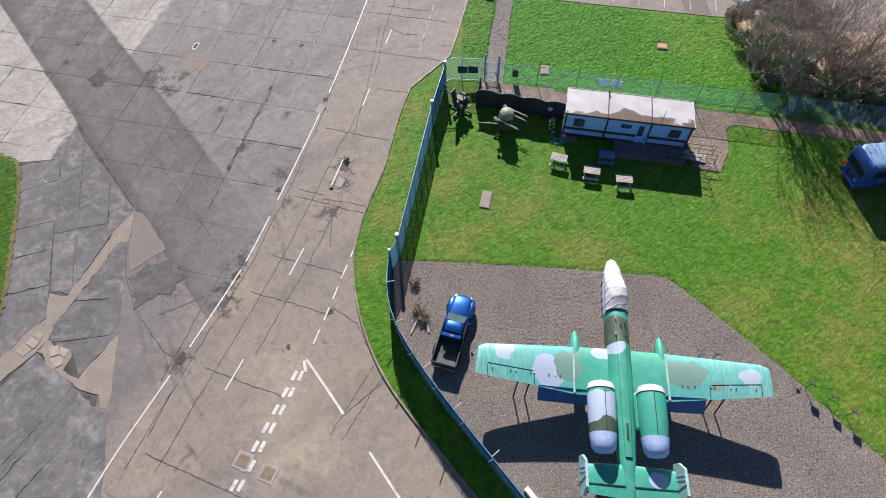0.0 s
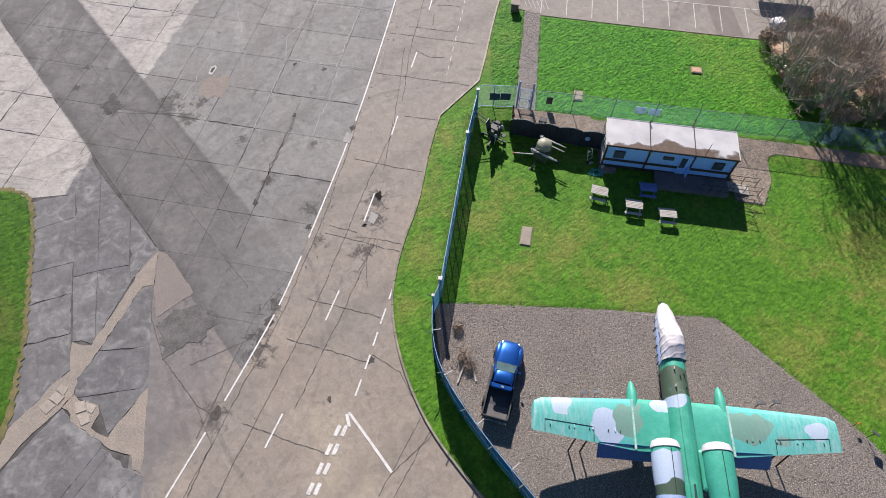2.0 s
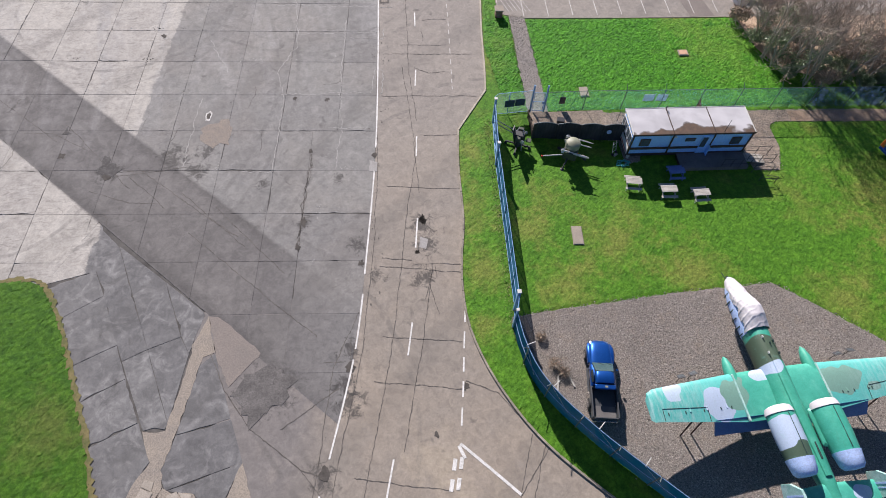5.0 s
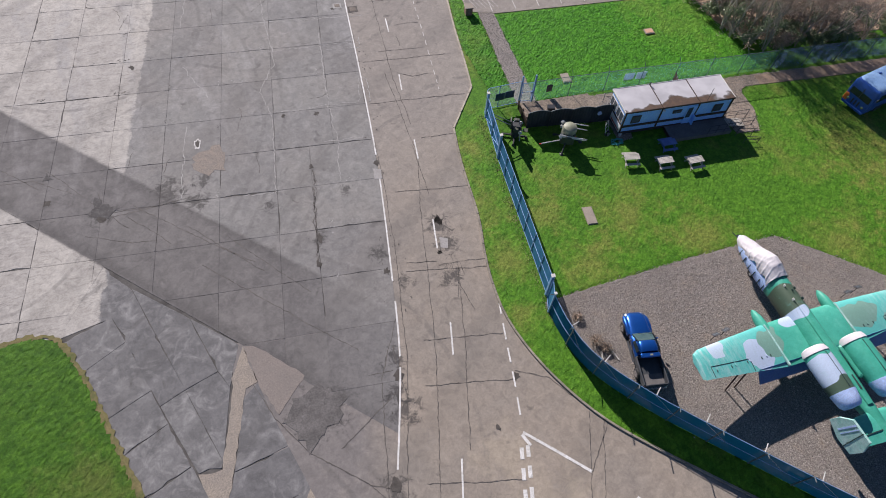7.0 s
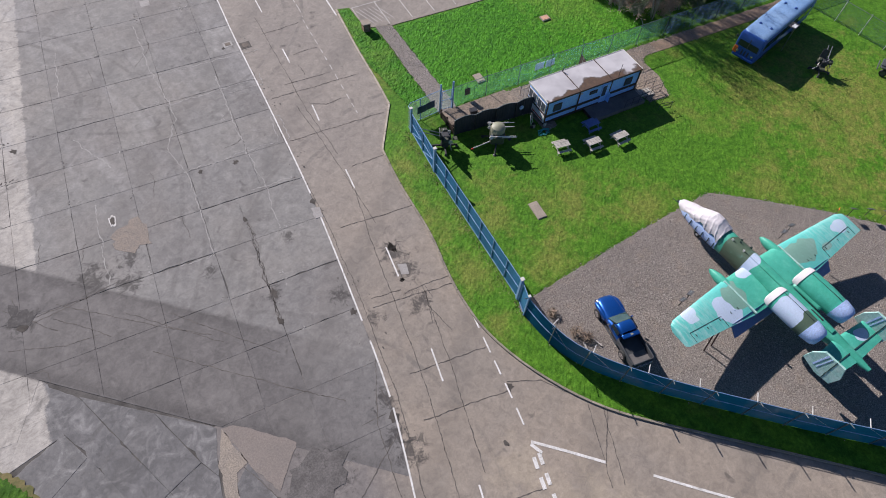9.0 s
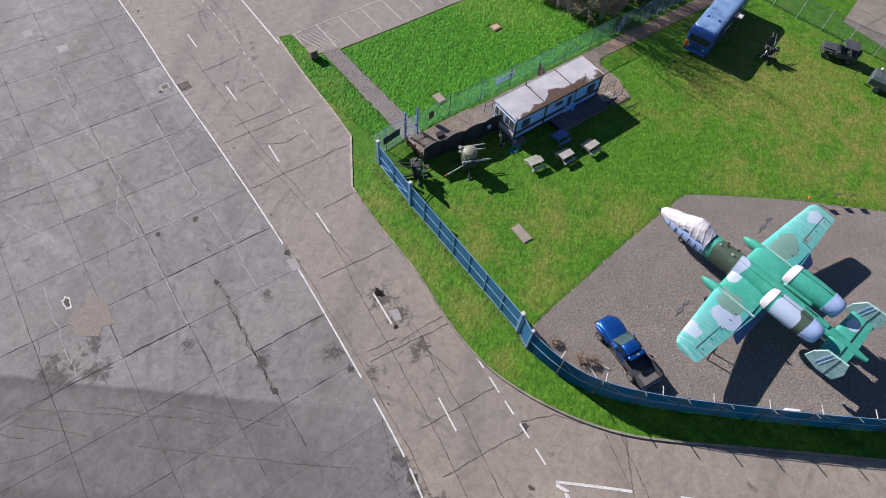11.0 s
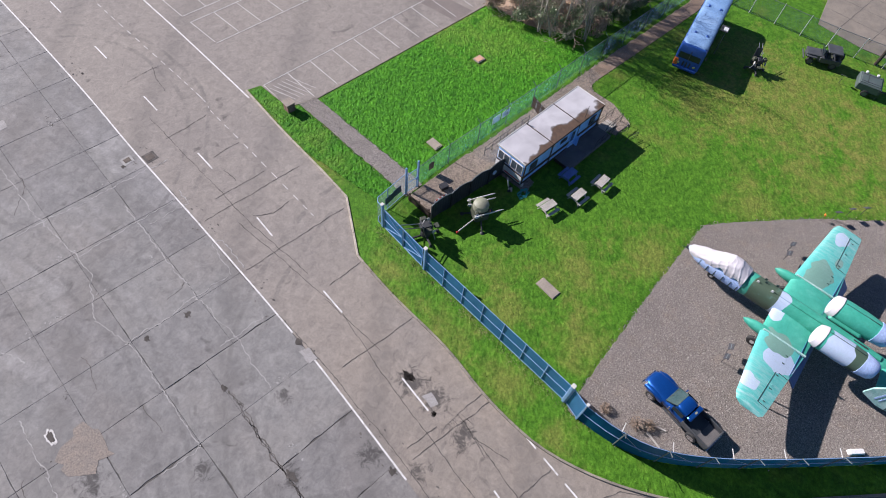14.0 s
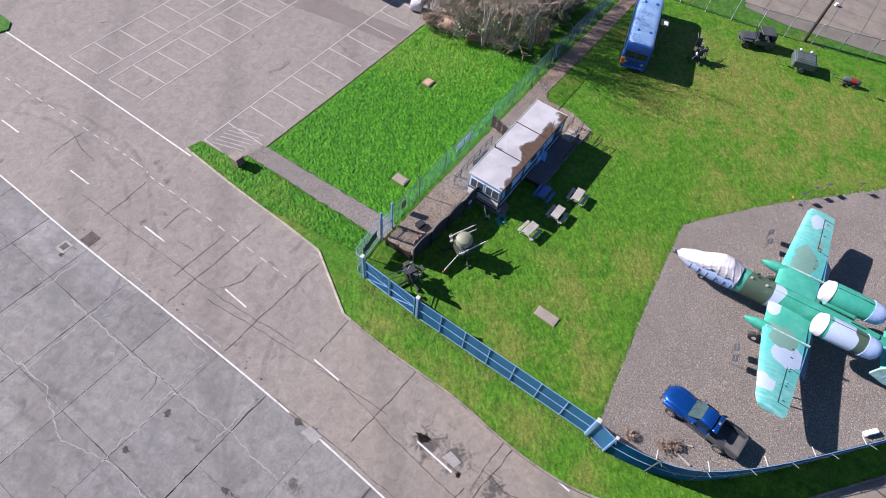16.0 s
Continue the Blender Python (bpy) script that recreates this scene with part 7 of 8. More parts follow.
# ---- fences ----
def fence_run(th, pts, high, net, post_mat, every, rails, rail_mat, arm=0.0, arm_side=1, post_r=0.04, z0=0.05):
    """Posts, rails and netting along a line of ground points."""
    line_ = [Vector(p) for p in pts]
    dist = [0.0]
    for p, q in zip(line_, line_[1:]):
        dist.append(dist[-1] + (q - p).length)

    def at(d):
        for i in range(len(line_) - 1):
            if d <= dist[i + 1] + 1e-6:
                return line_[i].lerp(line_[i + 1], (d - dist[i]) / max(1e-6, dist[i + 1] - dist[i])), (line_[i + 1] - line_[i]).normalized()
        return line_[-1], (line_[-1] - line_[-2]).normalized()

    n = max(1, round(dist[-1] / every))
    for i in range(n + 1):
        p, d = at(dist[-1] * i / n)
        side = Vector((-d.y, d.x)) * arm_side
        b = B().tube((p.x, p.y, z0), (p.x, p.y, high), post_r, k=8)
        if arm:
            b.tube((p.x, p.y, high), (p.x + side.x * arm, p.y + side.y * arm, high + abs(arm) * 0.8), post_r * 0.75, k=6)
        part("post", b, post_mat, th)
    for i in range(n):
        m = max(2, int(dist[-1] / n / 0.4))
        row = [at(dist[-1] * (i + k / m) / n) for k in range(m + 1)]
        if net:
            b = B()
            rows = []
            for k, (p, d) in enumerate(row):
                off = Vector((-d.y, d.x)) * (0.045 + 0.035 * math.sin(k / m * math.pi) * noise.noise(Vector((p.x, p.y, 3))))
                dip = 0.05 * math.sin(k / m * math.pi) + 0.03 * noise.noise(Vector((p.x * 2, p.y * 2, 0)))
                rows.append([(p.x + off.x, p.y + off.y, z0 + 0.02), (p.x - off.x * 0.5 + off.x, p.y + off.y * 0.6, high * 0.55), (p.x + off.x, p.y + off.y, high - 0.04 - dip)])
            b.loft(rows, caps=False, closed=False)
            part("netting", b, net, th)
        for z in rails:
            part("rail", B().path([(p.x, p.y, z) for p, d in (row[:: max(1, m // 3)] + row[-1:])], 0.025, 6), rail_mat, th)
    return th


blue = thing("boundary_fence", "light blue steel fence with blue netting along the verge", "fence", 0, 0, kind="structure")
fence_run(blue, [(-2.0, 35.0), (-3.9, 22.4)], 2.5, NET_BLUE, FENCE_BLUE, 1.8, (0.15, 1.3, 2.48), FENCE_BLUE, post_r=0.035)
fence_run(blue, [(-3.95, 22.15), (-4.4, 21.05)], 2.5, NET_BLUE, FENCE_BLUE, 1.2, (0.15, 2.48), FENCE_BLUE, post_r=0.06)
CURVE = smooth_line([(-4.4, 21.05), (-4.45, 19.2), (-4.15, 17.2), (-3.35, 15.3), (-1.75, 12.85), (0.15, 10.4), (2.0, 8.15), (4.0, 5.75), (5.95, 3.5), (8.4, 0.75), (12.0, -3.4), (16, -8)], 0.5)
teal = thing("curved_fence", "tall curved fence hung with dark teal windbreak netting", "fence", 0, 0, kind="structure")
fence_run(teal, CURVE, 2.55, NET_TEAL, FENCE_DARK, 2.6, (1.3, 2.5), FENCE_BLUE, 0.42, -1)
for d in range(4, len(CURVE) - 4, 6):
    p, q = Vector(CURVE[d]), Vector(CURVE[d + 1])
    s = (q - p).normalized()
    nrm = Vector((-s.y, s.x))
    part("support_bracket", B().tube((p.x, p.y, 2.52), (p.x + nrm.x * 0.55, p.y + nrm.y * 0.55, 2.62), 0.03, k=6), LIGHT_GREY, teal, "pale top bracket")
    part("wire_brace", B().tube((p.x - nrm.x * 0.06, p.y - nrm.y * 0.06, 2.5), (p.x + s.x * 1.6 - nrm.x * 0.06, p.y + s.y * 1.6 - nrm.y * 0.06, 1.4), 0.008, k=4), LIGHT_GREY, teal)
for x, y, w in ((-1.05, 39.65, 0.09), (-1.98, 35.05, 0.09), (-3.95, 22.3, 0.1), (-4.4, 21.05, 0.06)):
    post = thing("gate_post", "square light blue steel gate post", "gate post", x, y, 0.05, -8, group="blue gate posts")
    part("shaft", B().box((0, 0, 1.35), (w * 2, w * 2, 2.7), b=0.015), FENCE_BLUE, post)
    part("cap", B().box((0, 0, 2.74), (w * 2 + 0.08, w * 2 + 0.08, 0.06), b=0.015), LIGHT_GREY, post)


def field_gate(a, b_, high=2.35):
    """A braced double gate between two posts."""
    a, b_ = Vector(a), Vector(b_)
    mid = a.lerp(b_, 0.5)
    for p, q in ((a, mid), (mid, b_)):
        d = (q - p)
        th = thing("double_gate", "light blue tubular gate leaf with diagonal braces and netting", "gate", p.x, p.y, 0.05, math.degrees(math.atan2(d.y, d.x)), group="fence gates")
        l = d.length - 0.06
        for x in (0.06, l):
            part("stile", B().tube((x, 0, 0.1), (x, 0, high), 0.035, k=6), FENCE_BLUE, th)
        for z in (0.15, high / 2, high - 0.02):
            part("rail", B().tube((0.06, 0, z), (l, 0, z), 0.03, k=6), FENCE_BLUE, th)
        part("brace", B().tube((0.06, 0, 0.15), (l, 0, high / 2), 0.025, k=6), FENCE_BLUE, th)
        part("brace", B().tube((0.06, 0, high), (l, 0, high / 2), 0.025, k=6), FENCE_BLUE, th)
        part("netting", B().add([(0.08, 0.03, 0.15), (l, 0.03, 0.15), (l, 0.03, high), (0.08, 0.03, high), (0.08, 0.04, 0.15), (l, 0.04, 0.15), (l, 0.04, high), (0.08, 0.04, high)], [(0, 1, 2, 3), (7, 6, 5, 4)]), NET_BLUE, th)


field_gate((-1.1, 39.5), (-1.95, 35.25))
corner = thing("corner_fence", "blue steel fence panel beside the footgate", "fence", 0, 0, kind="structure")
fence_run(corner, [(-1.05, 39.75), (-0.85, 40.45), (2.35, 40.3)], 2.5, NET_GREY, FENCE_BLUE, 1.7, (0.15, 2.48), FENCE_BLUE, post_r=0.035)
for x in (0.45, 1.35):
    board = thing("notice_board", "dark blue notice board on the fence", "sign", x, 40.28, 0.0, -3, group="boards on the fence")
    part("sheet", B().box((0, 0, 1.35), (0.85, 0.03, 0.75), b=0.005), surface("navy board", (0.03, 0.06, 0.11), (0.045, 0.08, 0.14), 2, 20, 0.5) if x < 1 else bpy.data.materials["navy board"], board)
    part("fixing", B().box((0, 0.03, 1.35), (0.06, 0.05, 0.85)), FENCE_DARK, board)
foot = thing("foot_gate", "light blue footgate between tall posts", "gate", 2.4, 40.28, 0.05, -12, group="fence gates")
for x in (0, 1.15):
    part("tall_post", B().box((x, 0, 1.5), (0.13, 0.13, 3.0), b=0.015), FENCE_BLUE, foot)
for z in (0.2, 1.2, 2.2):
    part("rail", B().tube((0.08, 0, z), (1.08, 0, z), 0.028, k=6), FENCE_BLUE, foot)
for x in (0.14, 1.02):
    part("stile", B().tube((x, 0, 0.2), (x, 0, 2.2), 0.025, k=6), FENCE_BLUE, foot)
part("lock_box", B().box((0.98, -0.05, 1.15), (0.18, 0.1, 0.22), b=0.02), FENCE_BLUE, foot)
part("mesh_panel", B().add([(0.14, 0.0, 0.2), (1.02, 0.0, 0.2), (1.02, 0.0, 2.2), (0.14, 0.0, 2.2), (0.14, 0.01, 0.2), (1.02, 0.01, 0.2), (1.02, 0.01, 2.2), (0.14, 0.01, 2.2)], [(0, 1, 2, 3), (7, 6, 5, 4)]), NET_GREY, foot)
north = thing("north_fence", "green chain-link fence on cranked dark posts", "fence", 0, 0, kind="structure")
fence_run(north, [(3.6, 40.05), (6.44, 39.7), (16.7, 38.05), (26.8, 36.5)], 2.35, NET_GREEN, FENCE_DARK, 3.3, (2.3,), FENCE_DARK, 0.4, 1, 0.03)
far_n = thing("wood_fence", "dusty blue chain-link fence beside the wood", "fence", 0, 0, kind="structure")
NET_FAR = netting("dusty chain link", (0.10, 0.16, 0.30), 0.72)
fence_run(far_n, [(26.8, 36.5), (38.3, 34.6), (43.7, 33.7), (60, 31)], 2.35, NET_FAR, FENCE_DARK, 3.3, (2.3,), FENCE_DARK, 0.4, 1, 0.03)
east = thing("east_fence", "grey chain-link fence with pale posts along the lawn", "fence", 0, 0, kind="structure")
fence_run(east, [(43.6, 33.6), (43.7, 28.5), (43.8, 20), (44.6, 13), (45.6, 7), (48, -4)], 2.3, NET_GREY, GALV, 2.7, (2.28,), FENCE_DARK, 0.35, -1, 0.045)
for x, y, w in ((12.45, 39.0, 0.95), (13.55, 38.8, 0.95), (5.0, 40.0, 0.5)):
    board = thing("notice_board", "pale grey blank notice board on the chain-link fence", "sign", x, y - 0.1, 0, -9, group="boards on the fence")
    part("sheet", B().box((0, 0, 1.3), (w, 0.03, 0.75), b=0.005), LIGHT_GREY if w > 0.6 else SIGN, board)
    part("fixing", B().box((0, 0.04, 1.3), (0.06, 0.05, 0.85)), DARK, board)

# concrete yard beyond the east fence
yard = tagged(part("road_east", shape(YARD_POLY, 0.0, 0.1), surface("brown yard concrete", (0.27, 0.235, 0.19), (0.21, 0.185, 0.155), 0.6, 12, 0.9, c3=(0.14, 0.12, 0.09))), "brown grey concrete yard beyond the fence", "road", kind="structure")
joints = B()
for k in range(9):
    crack([(47.3 + k * 0.1, 20.0 - k * 3.2), (75, 15 - k * 3.2)], 0.06, joints, 0.02, 0.108)
    crack([(50.5 + k * 2.9, 21.5), (48.9 + k * 2.9, 1)], 0.05, joints, 0.02, 0.108)
tagged(part("joint", joints, CRACK, yard), kind="stuff")
pole = thing("telegraph_pole", "tall dark wooden telegraph pole by the fence", "telegraph pole", 44.6, 15.3, 0.05)
b = B()
b.smooth = True
b.lathe((0, 0, 0), (0, 0, 1), [(0, 0.17), (4, 0.15), (8.5, 0.11)], 12)
part("shaft", b, TIMBER, pole)
part("cross_arm", B().box((0, 0, 8.0), (0.1, 1.4, 0.12), b=0.02), TIMBER, pole)
for y in (-0.55, 0.55):
    part("insulator", B().lathe((0, y, 8.06), (0, 0, 1), [(0, 0.04), (0.1, 0.05), (0.14, 0.02)], 10), LIGHT_GREY, pole)
marker = thing("marker_block", "small white concrete block on the yard", "block", 53.0, 13.0, 0.08, 20)
part("block", B().box((0, 0, 0.18), (0.34, 0.3, 0.36), b=0.04), WHITE, marker)

# ---- information boards, cone, odds and ends on the gravel ----
def info(x, y, rz, z=0.085):
    th = thing("information_board", "small dark information board on a steel stake", "sign", x, y, z, rz, group="information boards")
    part("stake", B().tube((0, 0, 0), (0, 0, 0.85), 0.022, k=6), DARK, th)
    part("plate", B().box((0, -0.03, 0.92), (0.5, 0.36, 0.03), rx=35, b=0.008), SIGN, th)
    part("print_bar", B().box((0, -0.04, 0.945), (0.36, 0.05, 0.012), rx=35), FENCE_DARK, th)
    return th


for x, y, rz in ((16.9, 14.75, 175), (15.9, 14.7, 185), (5.9, 15.3, 190), (5.05, 15.25, 180), (23.4, 12.1, 140), (24.3, 11.2, 140), (25.9, 8.7, 130), (22.3, 12.9, 140)):
    info(x, y, rz)
for x, y in ((39.2, 17.4), (39.15, 14.0), (39.2, 12.3), (39.1, 8.9)):
    info(x, y, 95, 0.05)
cone = thing("flag_marker", "small orange marker on a stick at the gravel edge", "marker", 21.6, 13.55, 0.085)
part("stick", B().tube((0, 0, 0), (0.05, 0.05, 0.6), 0.015, k=6), TIMBER, cone)
part("pennant", B().box((0.13, 0.05, 0.55), (0.24, 0.03, 0.18), b=0.01, rz=25), ORANGE, cone)
slab_l = thing("lawn_slab", "weathered concrete slab let into the lawn", "slab", 2.37, 27.32, 0.05, -11)
part("slab_top", B().box((0, 0, 0.03), (0.72, 1.58, 0.1), b=0.02), CONC, slab_l)
part("slab_lip", B().box((0, 0, 0.0), (0.82, 1.68, 0.08), b=0.02), KERB, slab_l)
for x, y, w, d, mat_, label in ((18.79, 45.0, 0.75, 0.6, BRICK, "orange brick cover in the long grass"), (7.83, 41.72, 0.6, 1.0, CONC, "pale concrete cover in the long grass")):
    c = thing("inspection_cover", label, "inspection cover", x, y, 0.05, -9)
    part("frame", B().box((0, 0, 0.06), (w + 0.16, d + 0.16, 0.12), b=0.02), CONC, c)
    part("lid", B().box((0, 0, 0.12), (w, d, 0.06), b=0.02), mat_, c)
pill = thing("brick_pillar", "square brown brick pillar at the end of the path", "pillar", 2.95, 53.2, 0.05, -10)
BRN = surface("brown brick", (0.19, 0.12, 0.085), (0.26, 0.17, 0.12), 2, 10, 0.9, c3=(0.1, 0.07, 0.05))
for k in range(10):
    for i in range(2):
        for s in (-1, 1):
            o = 0.115 if k % 2 else -0.115
            if k % 2:
                part("brick", B().box((s * 0.24, (i - 0.5) * 0.34, 0.045 + k * 0.083), (0.22, 0.32, 0.072), b=0.006), BRN, pill)
            else:
                part("brick", B().box(((i - 0.5) * 0.34, s * 0.24, 0.045 + k * 0.083), (0.32, 0.22, 0.072), b=0.006), BRN, pill)
part("core", B().box((0, 0, 0.42), (0.62, 0.62, 0.82)), KERB, pill)
part("cap_stone", B().box((0, 0, 0.88), (0.85, 0.85, 0.09), b=0.02), CONC, pill)
bag = thing("bulk_bag", "white builder's bulk bag at the car park corner", "bag", 27.6, 50.9, 0.05, 15)
b = body([(-0.55, 0.5, 0.0, 0.85), (-0.4, 0.58, 0.0, 0.95), (0.4, 0.56, 0.0, 0.9), (0.55, 0.48, 0.02, 0.8)][::-1], 18, 4)
part("sack", b, TARP, bag)
for s in (-1, 1):
    part("loop", B().path([(s * 0.4, -0.3, 0.85), (s * 0.42, -0.1, 1.05), (s * 0.42, 0.1, 1.05), (s * 0.4, 0.3, 0.85)], 0.02), TARP_BLUE, bag)
blk = thing("barrier_block", "white plastic barrier lying by the curved fence", "barrier", 4.7, 6.15, 0.085, -50)
part("block", B().box((0, 0, 0.16), (1.0, 0.35, 0.32), b=0.05), WHITE, blk)
lift = thing("flatbed_trailer", "tall red-framed trailer on crossed legs in the car park", "trailer", 29.0, 57.0, 0.0, -8)
part("deck_board", B().box((0, 0, 2.2), (5.0, 2.0, 0.12), b=0.02), PLANK, lift)
for s in (-1, 1):
    part("side_rail", B().box((0, s * 1.03, 2.2), (5.1, 0.08, 0.2), b=0.02), RED, lift)
    part("end_rail", B().box((s * 2.53, 0, 2.2), (0.08, 2.0, 0.2), b=0.02), RED, lift)
    for q in (-1, 1):
        part("crossed_leg", B().tube((q * 2.2, s * 0.9, 0), (q * 1.2, s * 0.9, 2.1), 0.05), DARK, lift)
        part("crossed_leg", B().tube((q * 1.2, s * 0.9, 0), (q * 2.2, s * 0.9, 2.1), 0.05), DARK, lift)
part("load", B().box((0.4, 0, 2.9), (3.8, 1.7, 1.3), b=0.1), BRICK, lift, "brown sheeted load")

# ---- plants ----
def leaf_mass(b, c, r, count, size, rg, flat=0.7):
    for _ in range(count):
        d = Vector((rg.gauss(0, 1), rg.gauss(0, 1), rg.gauss(0, 1)))
        d.normalize()
        p = Vector(c) + Vector((d.x * r, d.y * r, d.z * r * flat)) * (rg.random() ** 0.4)
        if p.z < 0.06:
            p.z = 0.06 + rg.random() * 0.1
        a = Vector((rg.gauss(0, 1), rg.gauss(0, 1), rg.gauss(0, 0.6))).normalized()
        e = a.cross(Vector((rg.gauss(0, 1), rg.gauss(0, 1), rg.gauss(0, 1)))).normalized()
        s = size * rg.uniform(0.6, 1.3)
        b.add([p - a * s, p + e * s * 0.5, p + a * s, p - e * s * 0.5], [(0, 1, 2, 3)])


def grow(b, tw, p, d, length, r, level, rg):
    """A limb that bends, tapers and forks down to twigs."""
    steps = 4 if level < 2 else 3
    for i in range(steps):
        q = p + d * (length / steps)
        r2 = r * (0.86 if level else 0.9)
        (tw if level > 2 else b).tube(p, q, max(r, 0.013), max(r2, 0.01), 5 if level < 2 else 3, caps=False)
        p, r = q, r2
        d = (d + Vector((rg.gauss(0, 0.08), rg.gauss(0, 0.08), rg.gauss(0.04, 0.06)))).normalized()
        if level < 3 and (i > 0 or level > 1):
            for _ in range(1 if level == 0 else 2):
                a = Vector((rg.gauss(0, 1), rg.gauss(0, 1), rg.gauss(0.25, 0.5))).normalized()
                grow(b, tw, p, (d * 0.75 + a * 0.75).normalized(), length * rg.uniform(0.45, 0.68), r * rg.uniform(0.42, 0.62), level + 1, rg)


def tree(seed, height):
    rg = random.Random(seed)
    th = thing("bare_tree", "bare winter tree with tangled purplish brown twigs", "tree", 0, 0, 0.05, group="trees of the wood")
    b, tw = B(), B()
    stems = rg.choice((2, 3, 3))
    for k in range(stems):
        d = Vector((rg.gauss(0, 0.2), rg.gauss(0, 0.2), 1)).normalized()
        grow(b, tw, Vector((rg.uniform(-0.25, 0.25), rg.uniform(-0.25, 0.25), -0.05)), d, height * rg.uniform(0.55, 0.75), 0.085 * rg.uniform(0.7, 1.1), 0, rg)
    b.smooth = True
    part("trunk", b, BARK, th)
    part("crown", tw, TWIG, th, "fine bare twigs")
    iv = B()
    for _ in range(4):
        z = rg.uniform(0.3, height * 0.35)
        leaf_mass(iv, (rg.gauss(0, 0.28 + z * 0.05), rg.gauss(0, 0.28 + z * 0.05), z), rg.uniform(0.35, 0.75), 85, 0.1, rg, 1.2)
    part("ivy", iv, IVY, th, "dark ivy climbing the trunk")
    return th


def shrub(seed, r, leaf, label):
    rg = random.Random(seed)
    th = thing("shrub", label, "shrub", 0, 0, 0.05, group="undergrowth of the wood")
    b, st = B(), B()
    for _ in range(9):
        a = rg.uniform(0, 6.28)
        q = (math.cos(a) * r * rg.uniform(0.2, 0.9), math.sin(a) * r * rg.uniform(0.2, 0.9), r * rg.uniform(0.6, 1.2))
        st.tube((q[0] * 0.2, q[1] * 0.2, 0), q, 0.025, 0.008, 4, caps=False)
        leaf_mass(b, q, r * 0.5, 170, 0.085, rg, 0.8)
    part("stems", st, BARK, th)
    part("foliage", b, leaf, th)
    return th


def thicket(seed, high, label):
    """A dense clump of thin bare stems that fork and lean over."""
    rg = random.Random(seed)
    th = thing("thicket", label, "shrub", 0, 0, 0.05, group="undergrowth of the wood")
    st, tw = B(), B()
    lean = Vector((rg.gauss(0, 0.25), rg.gauss(-0.1, 0.25), 1))
    for _ in range(34):
        p = Vector((rg.gauss(0, 0.55), rg.gauss(0, 0.55), 0.0))
        d = (lean + Vector((rg.gauss(0, 0.35), rg.gauss(0, 0.35), 0))).normalized()
        l, r = high * rg.uniform(0.5, 1.0), rg.uniform(0.012, 0.03)
        for k in range(4):
            q = p + d * (l / 4)
            st.tube(p, q, r, r * 0.78, 3, caps=False)
            p, r = q, r * 0.78
            d = (d + Vector((rg.gauss(0, 0.14), rg.gauss(0, 0.14), rg.gauss(0, 0.05)))).normalized()
            for _k in range(1):
                e = (d + Vector((rg.gauss(0, 0.6), rg.gauss(0, 0.6), rg.gauss(0.1, 0.35)))).normalized()
                w = p + e * l * rg.uniform(0.15, 0.35)
                tw.tube(p, w, 0.018, 0.012, 3, caps=False)
                tw.tube(w, w + (e + Vector((rg.gauss(0, 0.4), rg.gauss(0, 0.4), 0.1))) * l * 0.14, 0.012, 0.007, 3, caps=False)
    tagged(part("stem_mass", st, BARK, th), kind="stuff")
    tagged(part("twig_mass", tw, TWIG, th), kind="stuff")
    return th


rg = random.Random(11)
trees = [tree(s, h) for s, h in ((1, 8.0), (2, 8.8), (3, 7.2), (4, 9.2), (7, 8.4))]
shrubs = [shrub(5, 1.0, IVY, "dark ivy-green shrub under bare trees"), shrub(6, 1.2, DEAD, "brown leafless thicket shrub under bare trees"), shrub(8, 0.8, IVY, "dark ivy-green shrub under bare trees"), thicket(12, 2.6, "bare purplish brown thicket of thin stems"), thicket(13, 3.4, "bare purplish brown thicket of thin stems"), thicket(14, 2.2, "bare purplish brown thicket of thin stems")]


def in_wood(x, y):
    return y > 38.9 - 0.155 * (x - 26) + max(0, (29 - x)) * 0.55 and x > 25.6 + 0.12 * abs(y - 46) and y < 51 + (x - 26) * 0.12


spots = []
for _ in range(4000):
    x, y = rg.uniform(25.5, 62), rg.uniform(33, 60)
    if in_wood(x, y) and not (39.5 < x < 45 and 43 < y < 48) and all((x - a) ** 2 + (y - c) ** 2 > (1.6 if y < 43.5 and x < 36 else 4.5) for a, c in spots):
        spots.append((x, y))
for n, (x, y) in enumerate(sorted(spots, key=lambda p: p[0] + p[1] + rg.random() * 6)[:28]):
    m = pose(x, y, 0.05, 0, 0, rg.uniform(0, 360)) @ Matrix.Scale(rg.uniform(0.75, 1.1), 4)
    if n < len(trees):
        trees[n].matrix_basis = pose(x, y, 0.05, 0, 0, rg.uniform(0, 360))
    else:
        ob = copy_thing(trees[n % len(trees)], pose(x, y, 0.05, 0, 0, rg.uniform(0, 360)))
        ob.scale = (s := rg.uniform(0.62, 0.9), s, s)
bush_spots = []
for _ in range(5000):
    x, y = rg.uniform(25, 60), rg.uniform(33, 58)
    if in_wood(x, y) and not (39.5 < x < 45 and 43 < y < 48) and (x - 27.6) ** 2 + (y - 50.9) ** 2 > 5 and all((x - a) ** 2 + (y - c) ** 2 > 2.2 for a, c in bush_spots):
        bush_spots.append((x, y))
bush_spots.sort(key=lambda p: min(p[0] - 25, p[1] - 36 + 0.155 * (p[0] - 26)) + rg.random())
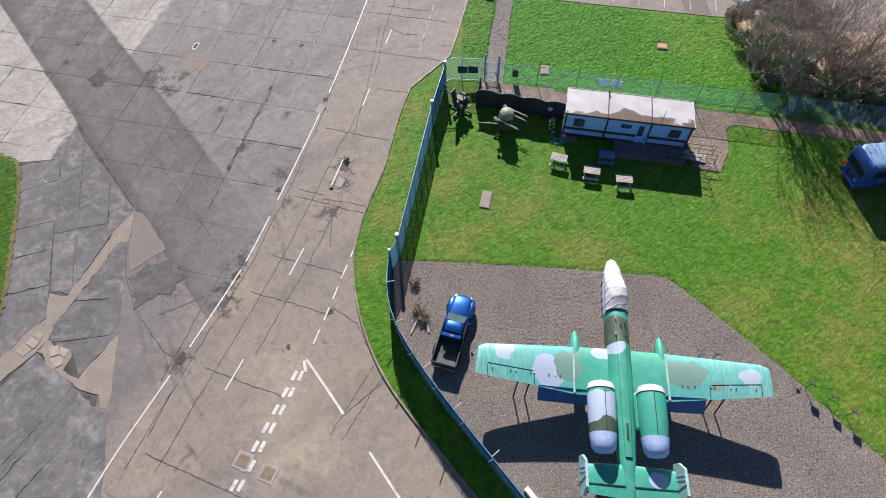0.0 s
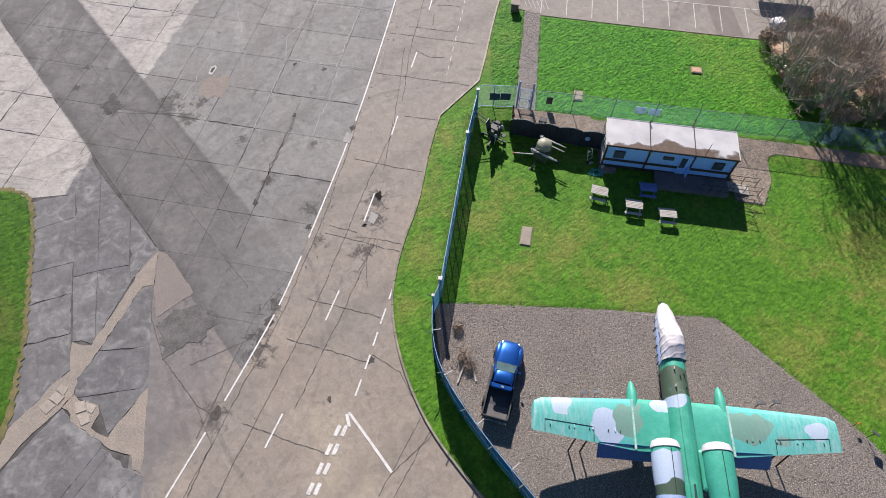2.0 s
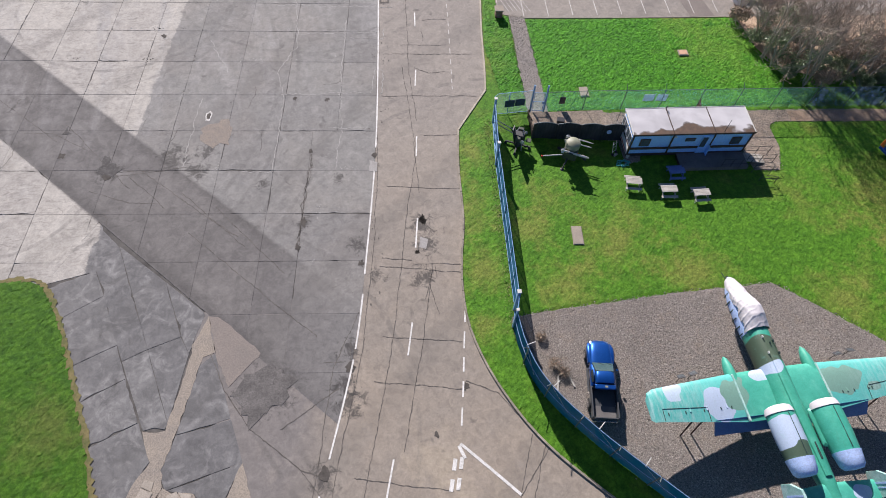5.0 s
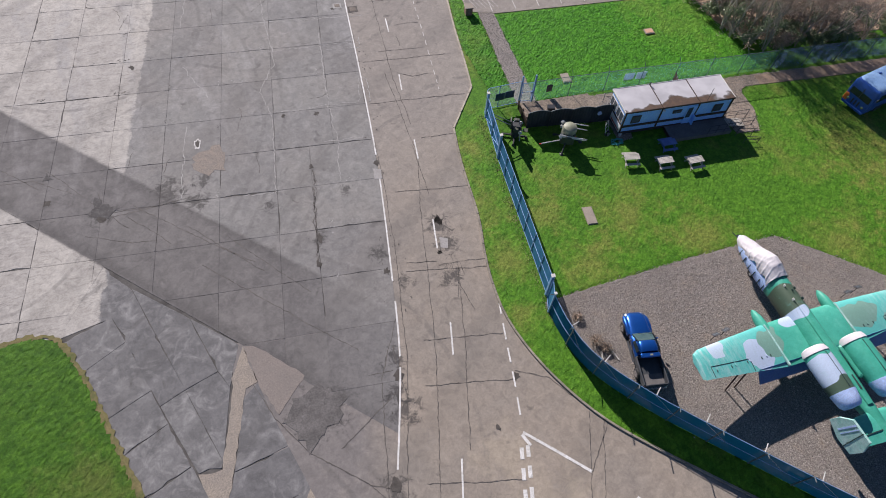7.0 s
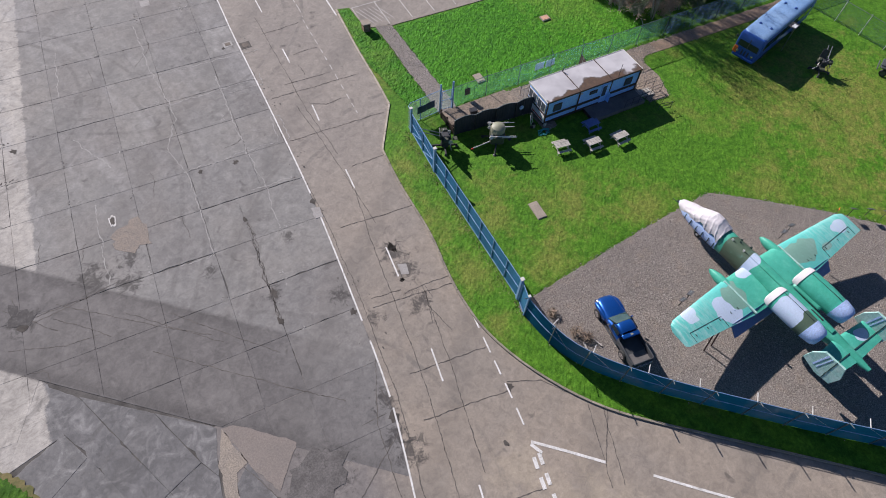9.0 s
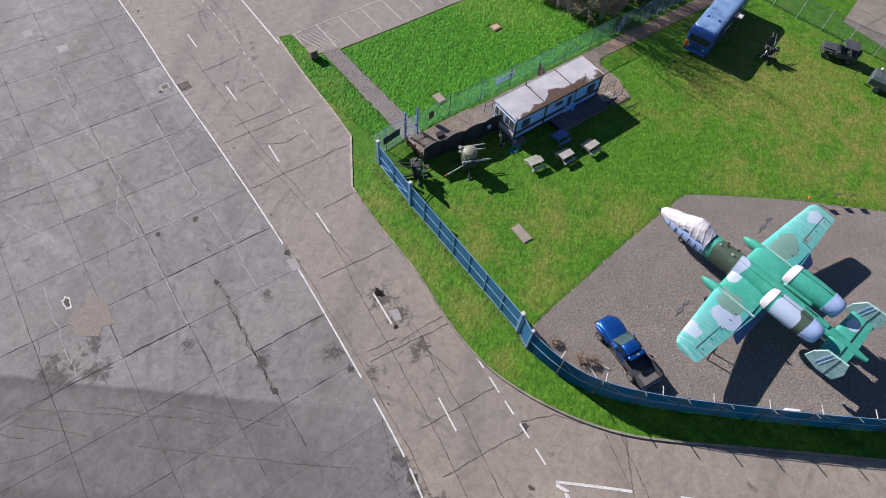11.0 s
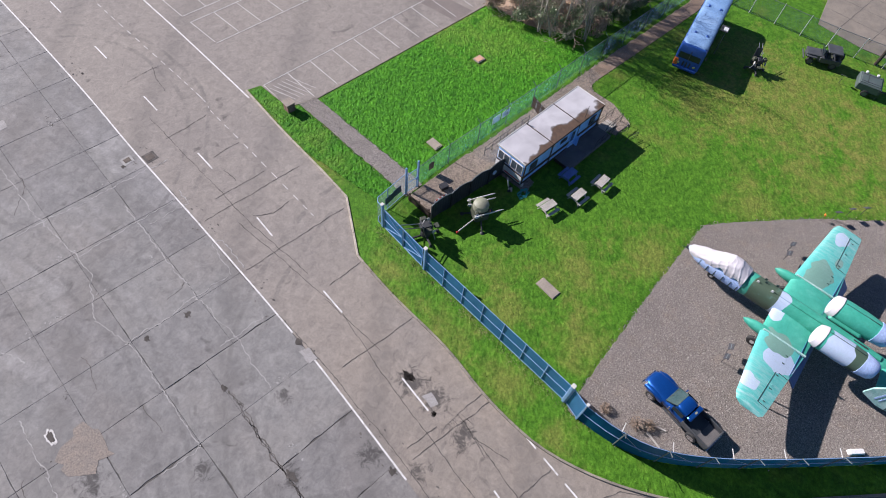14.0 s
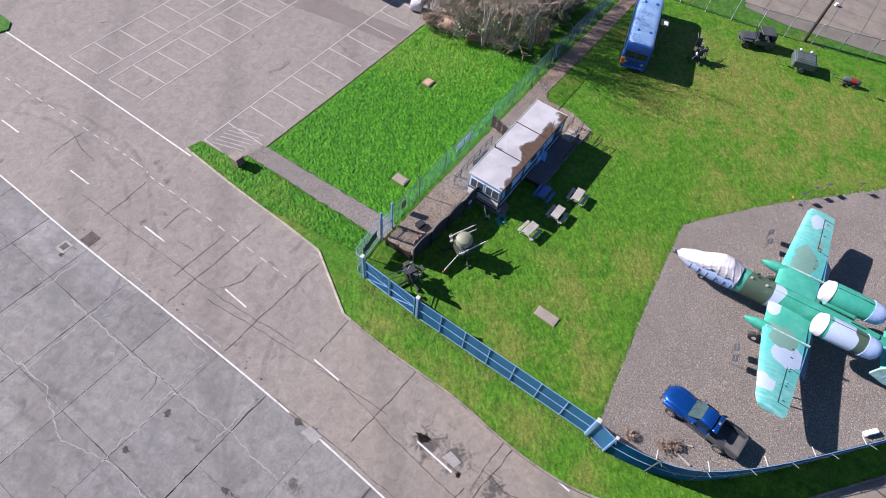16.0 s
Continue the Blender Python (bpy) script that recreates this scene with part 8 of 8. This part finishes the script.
for n, (x, y) in enumerate(bush_spots[:74]):
    if n < len(shrubs):
        shrubs[n].matrix_basis = pose(x, y, 0.05, 0, 0, rg.uniform(0, 360))
    else:
        ob = copy_thing(shrubs[rg.choice((0, 2, 0, 2, 1, 3, 5))] if n < 48 else shrubs[rg.choice((0, 1, 1, 3, 4, 5))], pose(x, y, 0.05, 0, 0, rg.uniform(0, 360)))
        ob.scale = (s := rg.uniform(0.7, 1.25), s, s * rg.uniform(0.8, 1.2))
wood_floor = tagged(part("woodland_floor", shape([(26.3, 49.0), (26.0, 44.5), (27.3, 41.2), (30, 39.8), (44, 37.3), (64, 33.5), (64, 43), (52, 45), (40, 46.9), (26, 49.1)], 0.03, 0.11), surface("leaf litter", (0.42, 0.29, 0.20), (0.54, 0.40, 0.29), 0.7, 9, 0.95, bump=0.8, c3=(0.06, 0.07, 0.025), depth=0.05)), "brown leaf litter under the bare trees", "ground", kind="structure")
dirt = tagged(part("dirt_track", shape([(24.8, 36.3), (34, 34.85), (50, 32.25), (50, 30.85), (36, 33.1), (24.6, 35.1)], 0.03, 0.095), DIRT), "brown trodden earth strip along the fence", "ground", kind="structure")
for x, y, r in ((-2.75, 19.9, 0.4), (-2.4, 17.9, 0.5), (-2.0, 17.2, 0.42)):
    rgb = random.Random(int(x * 100))
    th = thing("dry_bush", "dry straw coloured bush on the gravel by the fence", "bush", x, y, 0.085)
    b, st = B(), B()
    for _ in range(60):
        a, e = rgb.uniform(0, 6.28), rgb.uniform(0.2, 1.2)
        st.tube((0, 0, 0), (math.cos(a) * r * math.cos(e) * 1.6, math.sin(a) * r * math.cos(e) * 1.6, r * 1.4 * math.sin(e)), 0.012, 0.004, 3, caps=False)
    leaf_mass(b, (0, 0, r * 0.5), r, 240, 0.06, rgb)
    part("stems", st, PATCH, th)
    part("foliage", b, DEAD if r > 0.31 else IVY, th)
for x, y, rz in ((-2.6, 16.6, 70), (-1.7, 16.75, 100)):
    log = thing("timber_offcut", "pale timber offcut on the gravel", "timber", x, y, 0.085, rz)
    part("beam", B().box((0, 0, 0.06), (1.1, 0.1, 0.1), b=0.01), PLANK, log)
rub = B()
rgv = random.Random(3)
for _ in range(900):
    x, y = rgv.uniform(-7, -2), rgv.uniform(20, 40)
    p = Vector((-1.3 - (39.4 - y) * 0.15, y)) + Vector((rgv.gauss(-0.3, 0.2), 0))
    leaf_mass(rub, (p.x, p.y, 0.1), 0.12, 4, 0.035, rgv)
tagged(part("weed_strip", rub, surface("straggling weeds", (0.16, 0.19, 0.05), (0.27, 0.25, 0.11), 0.8, 8, 0.8, bump=0)), "straggling weeds along the foot of the fence", "weeds", kind="stuff")
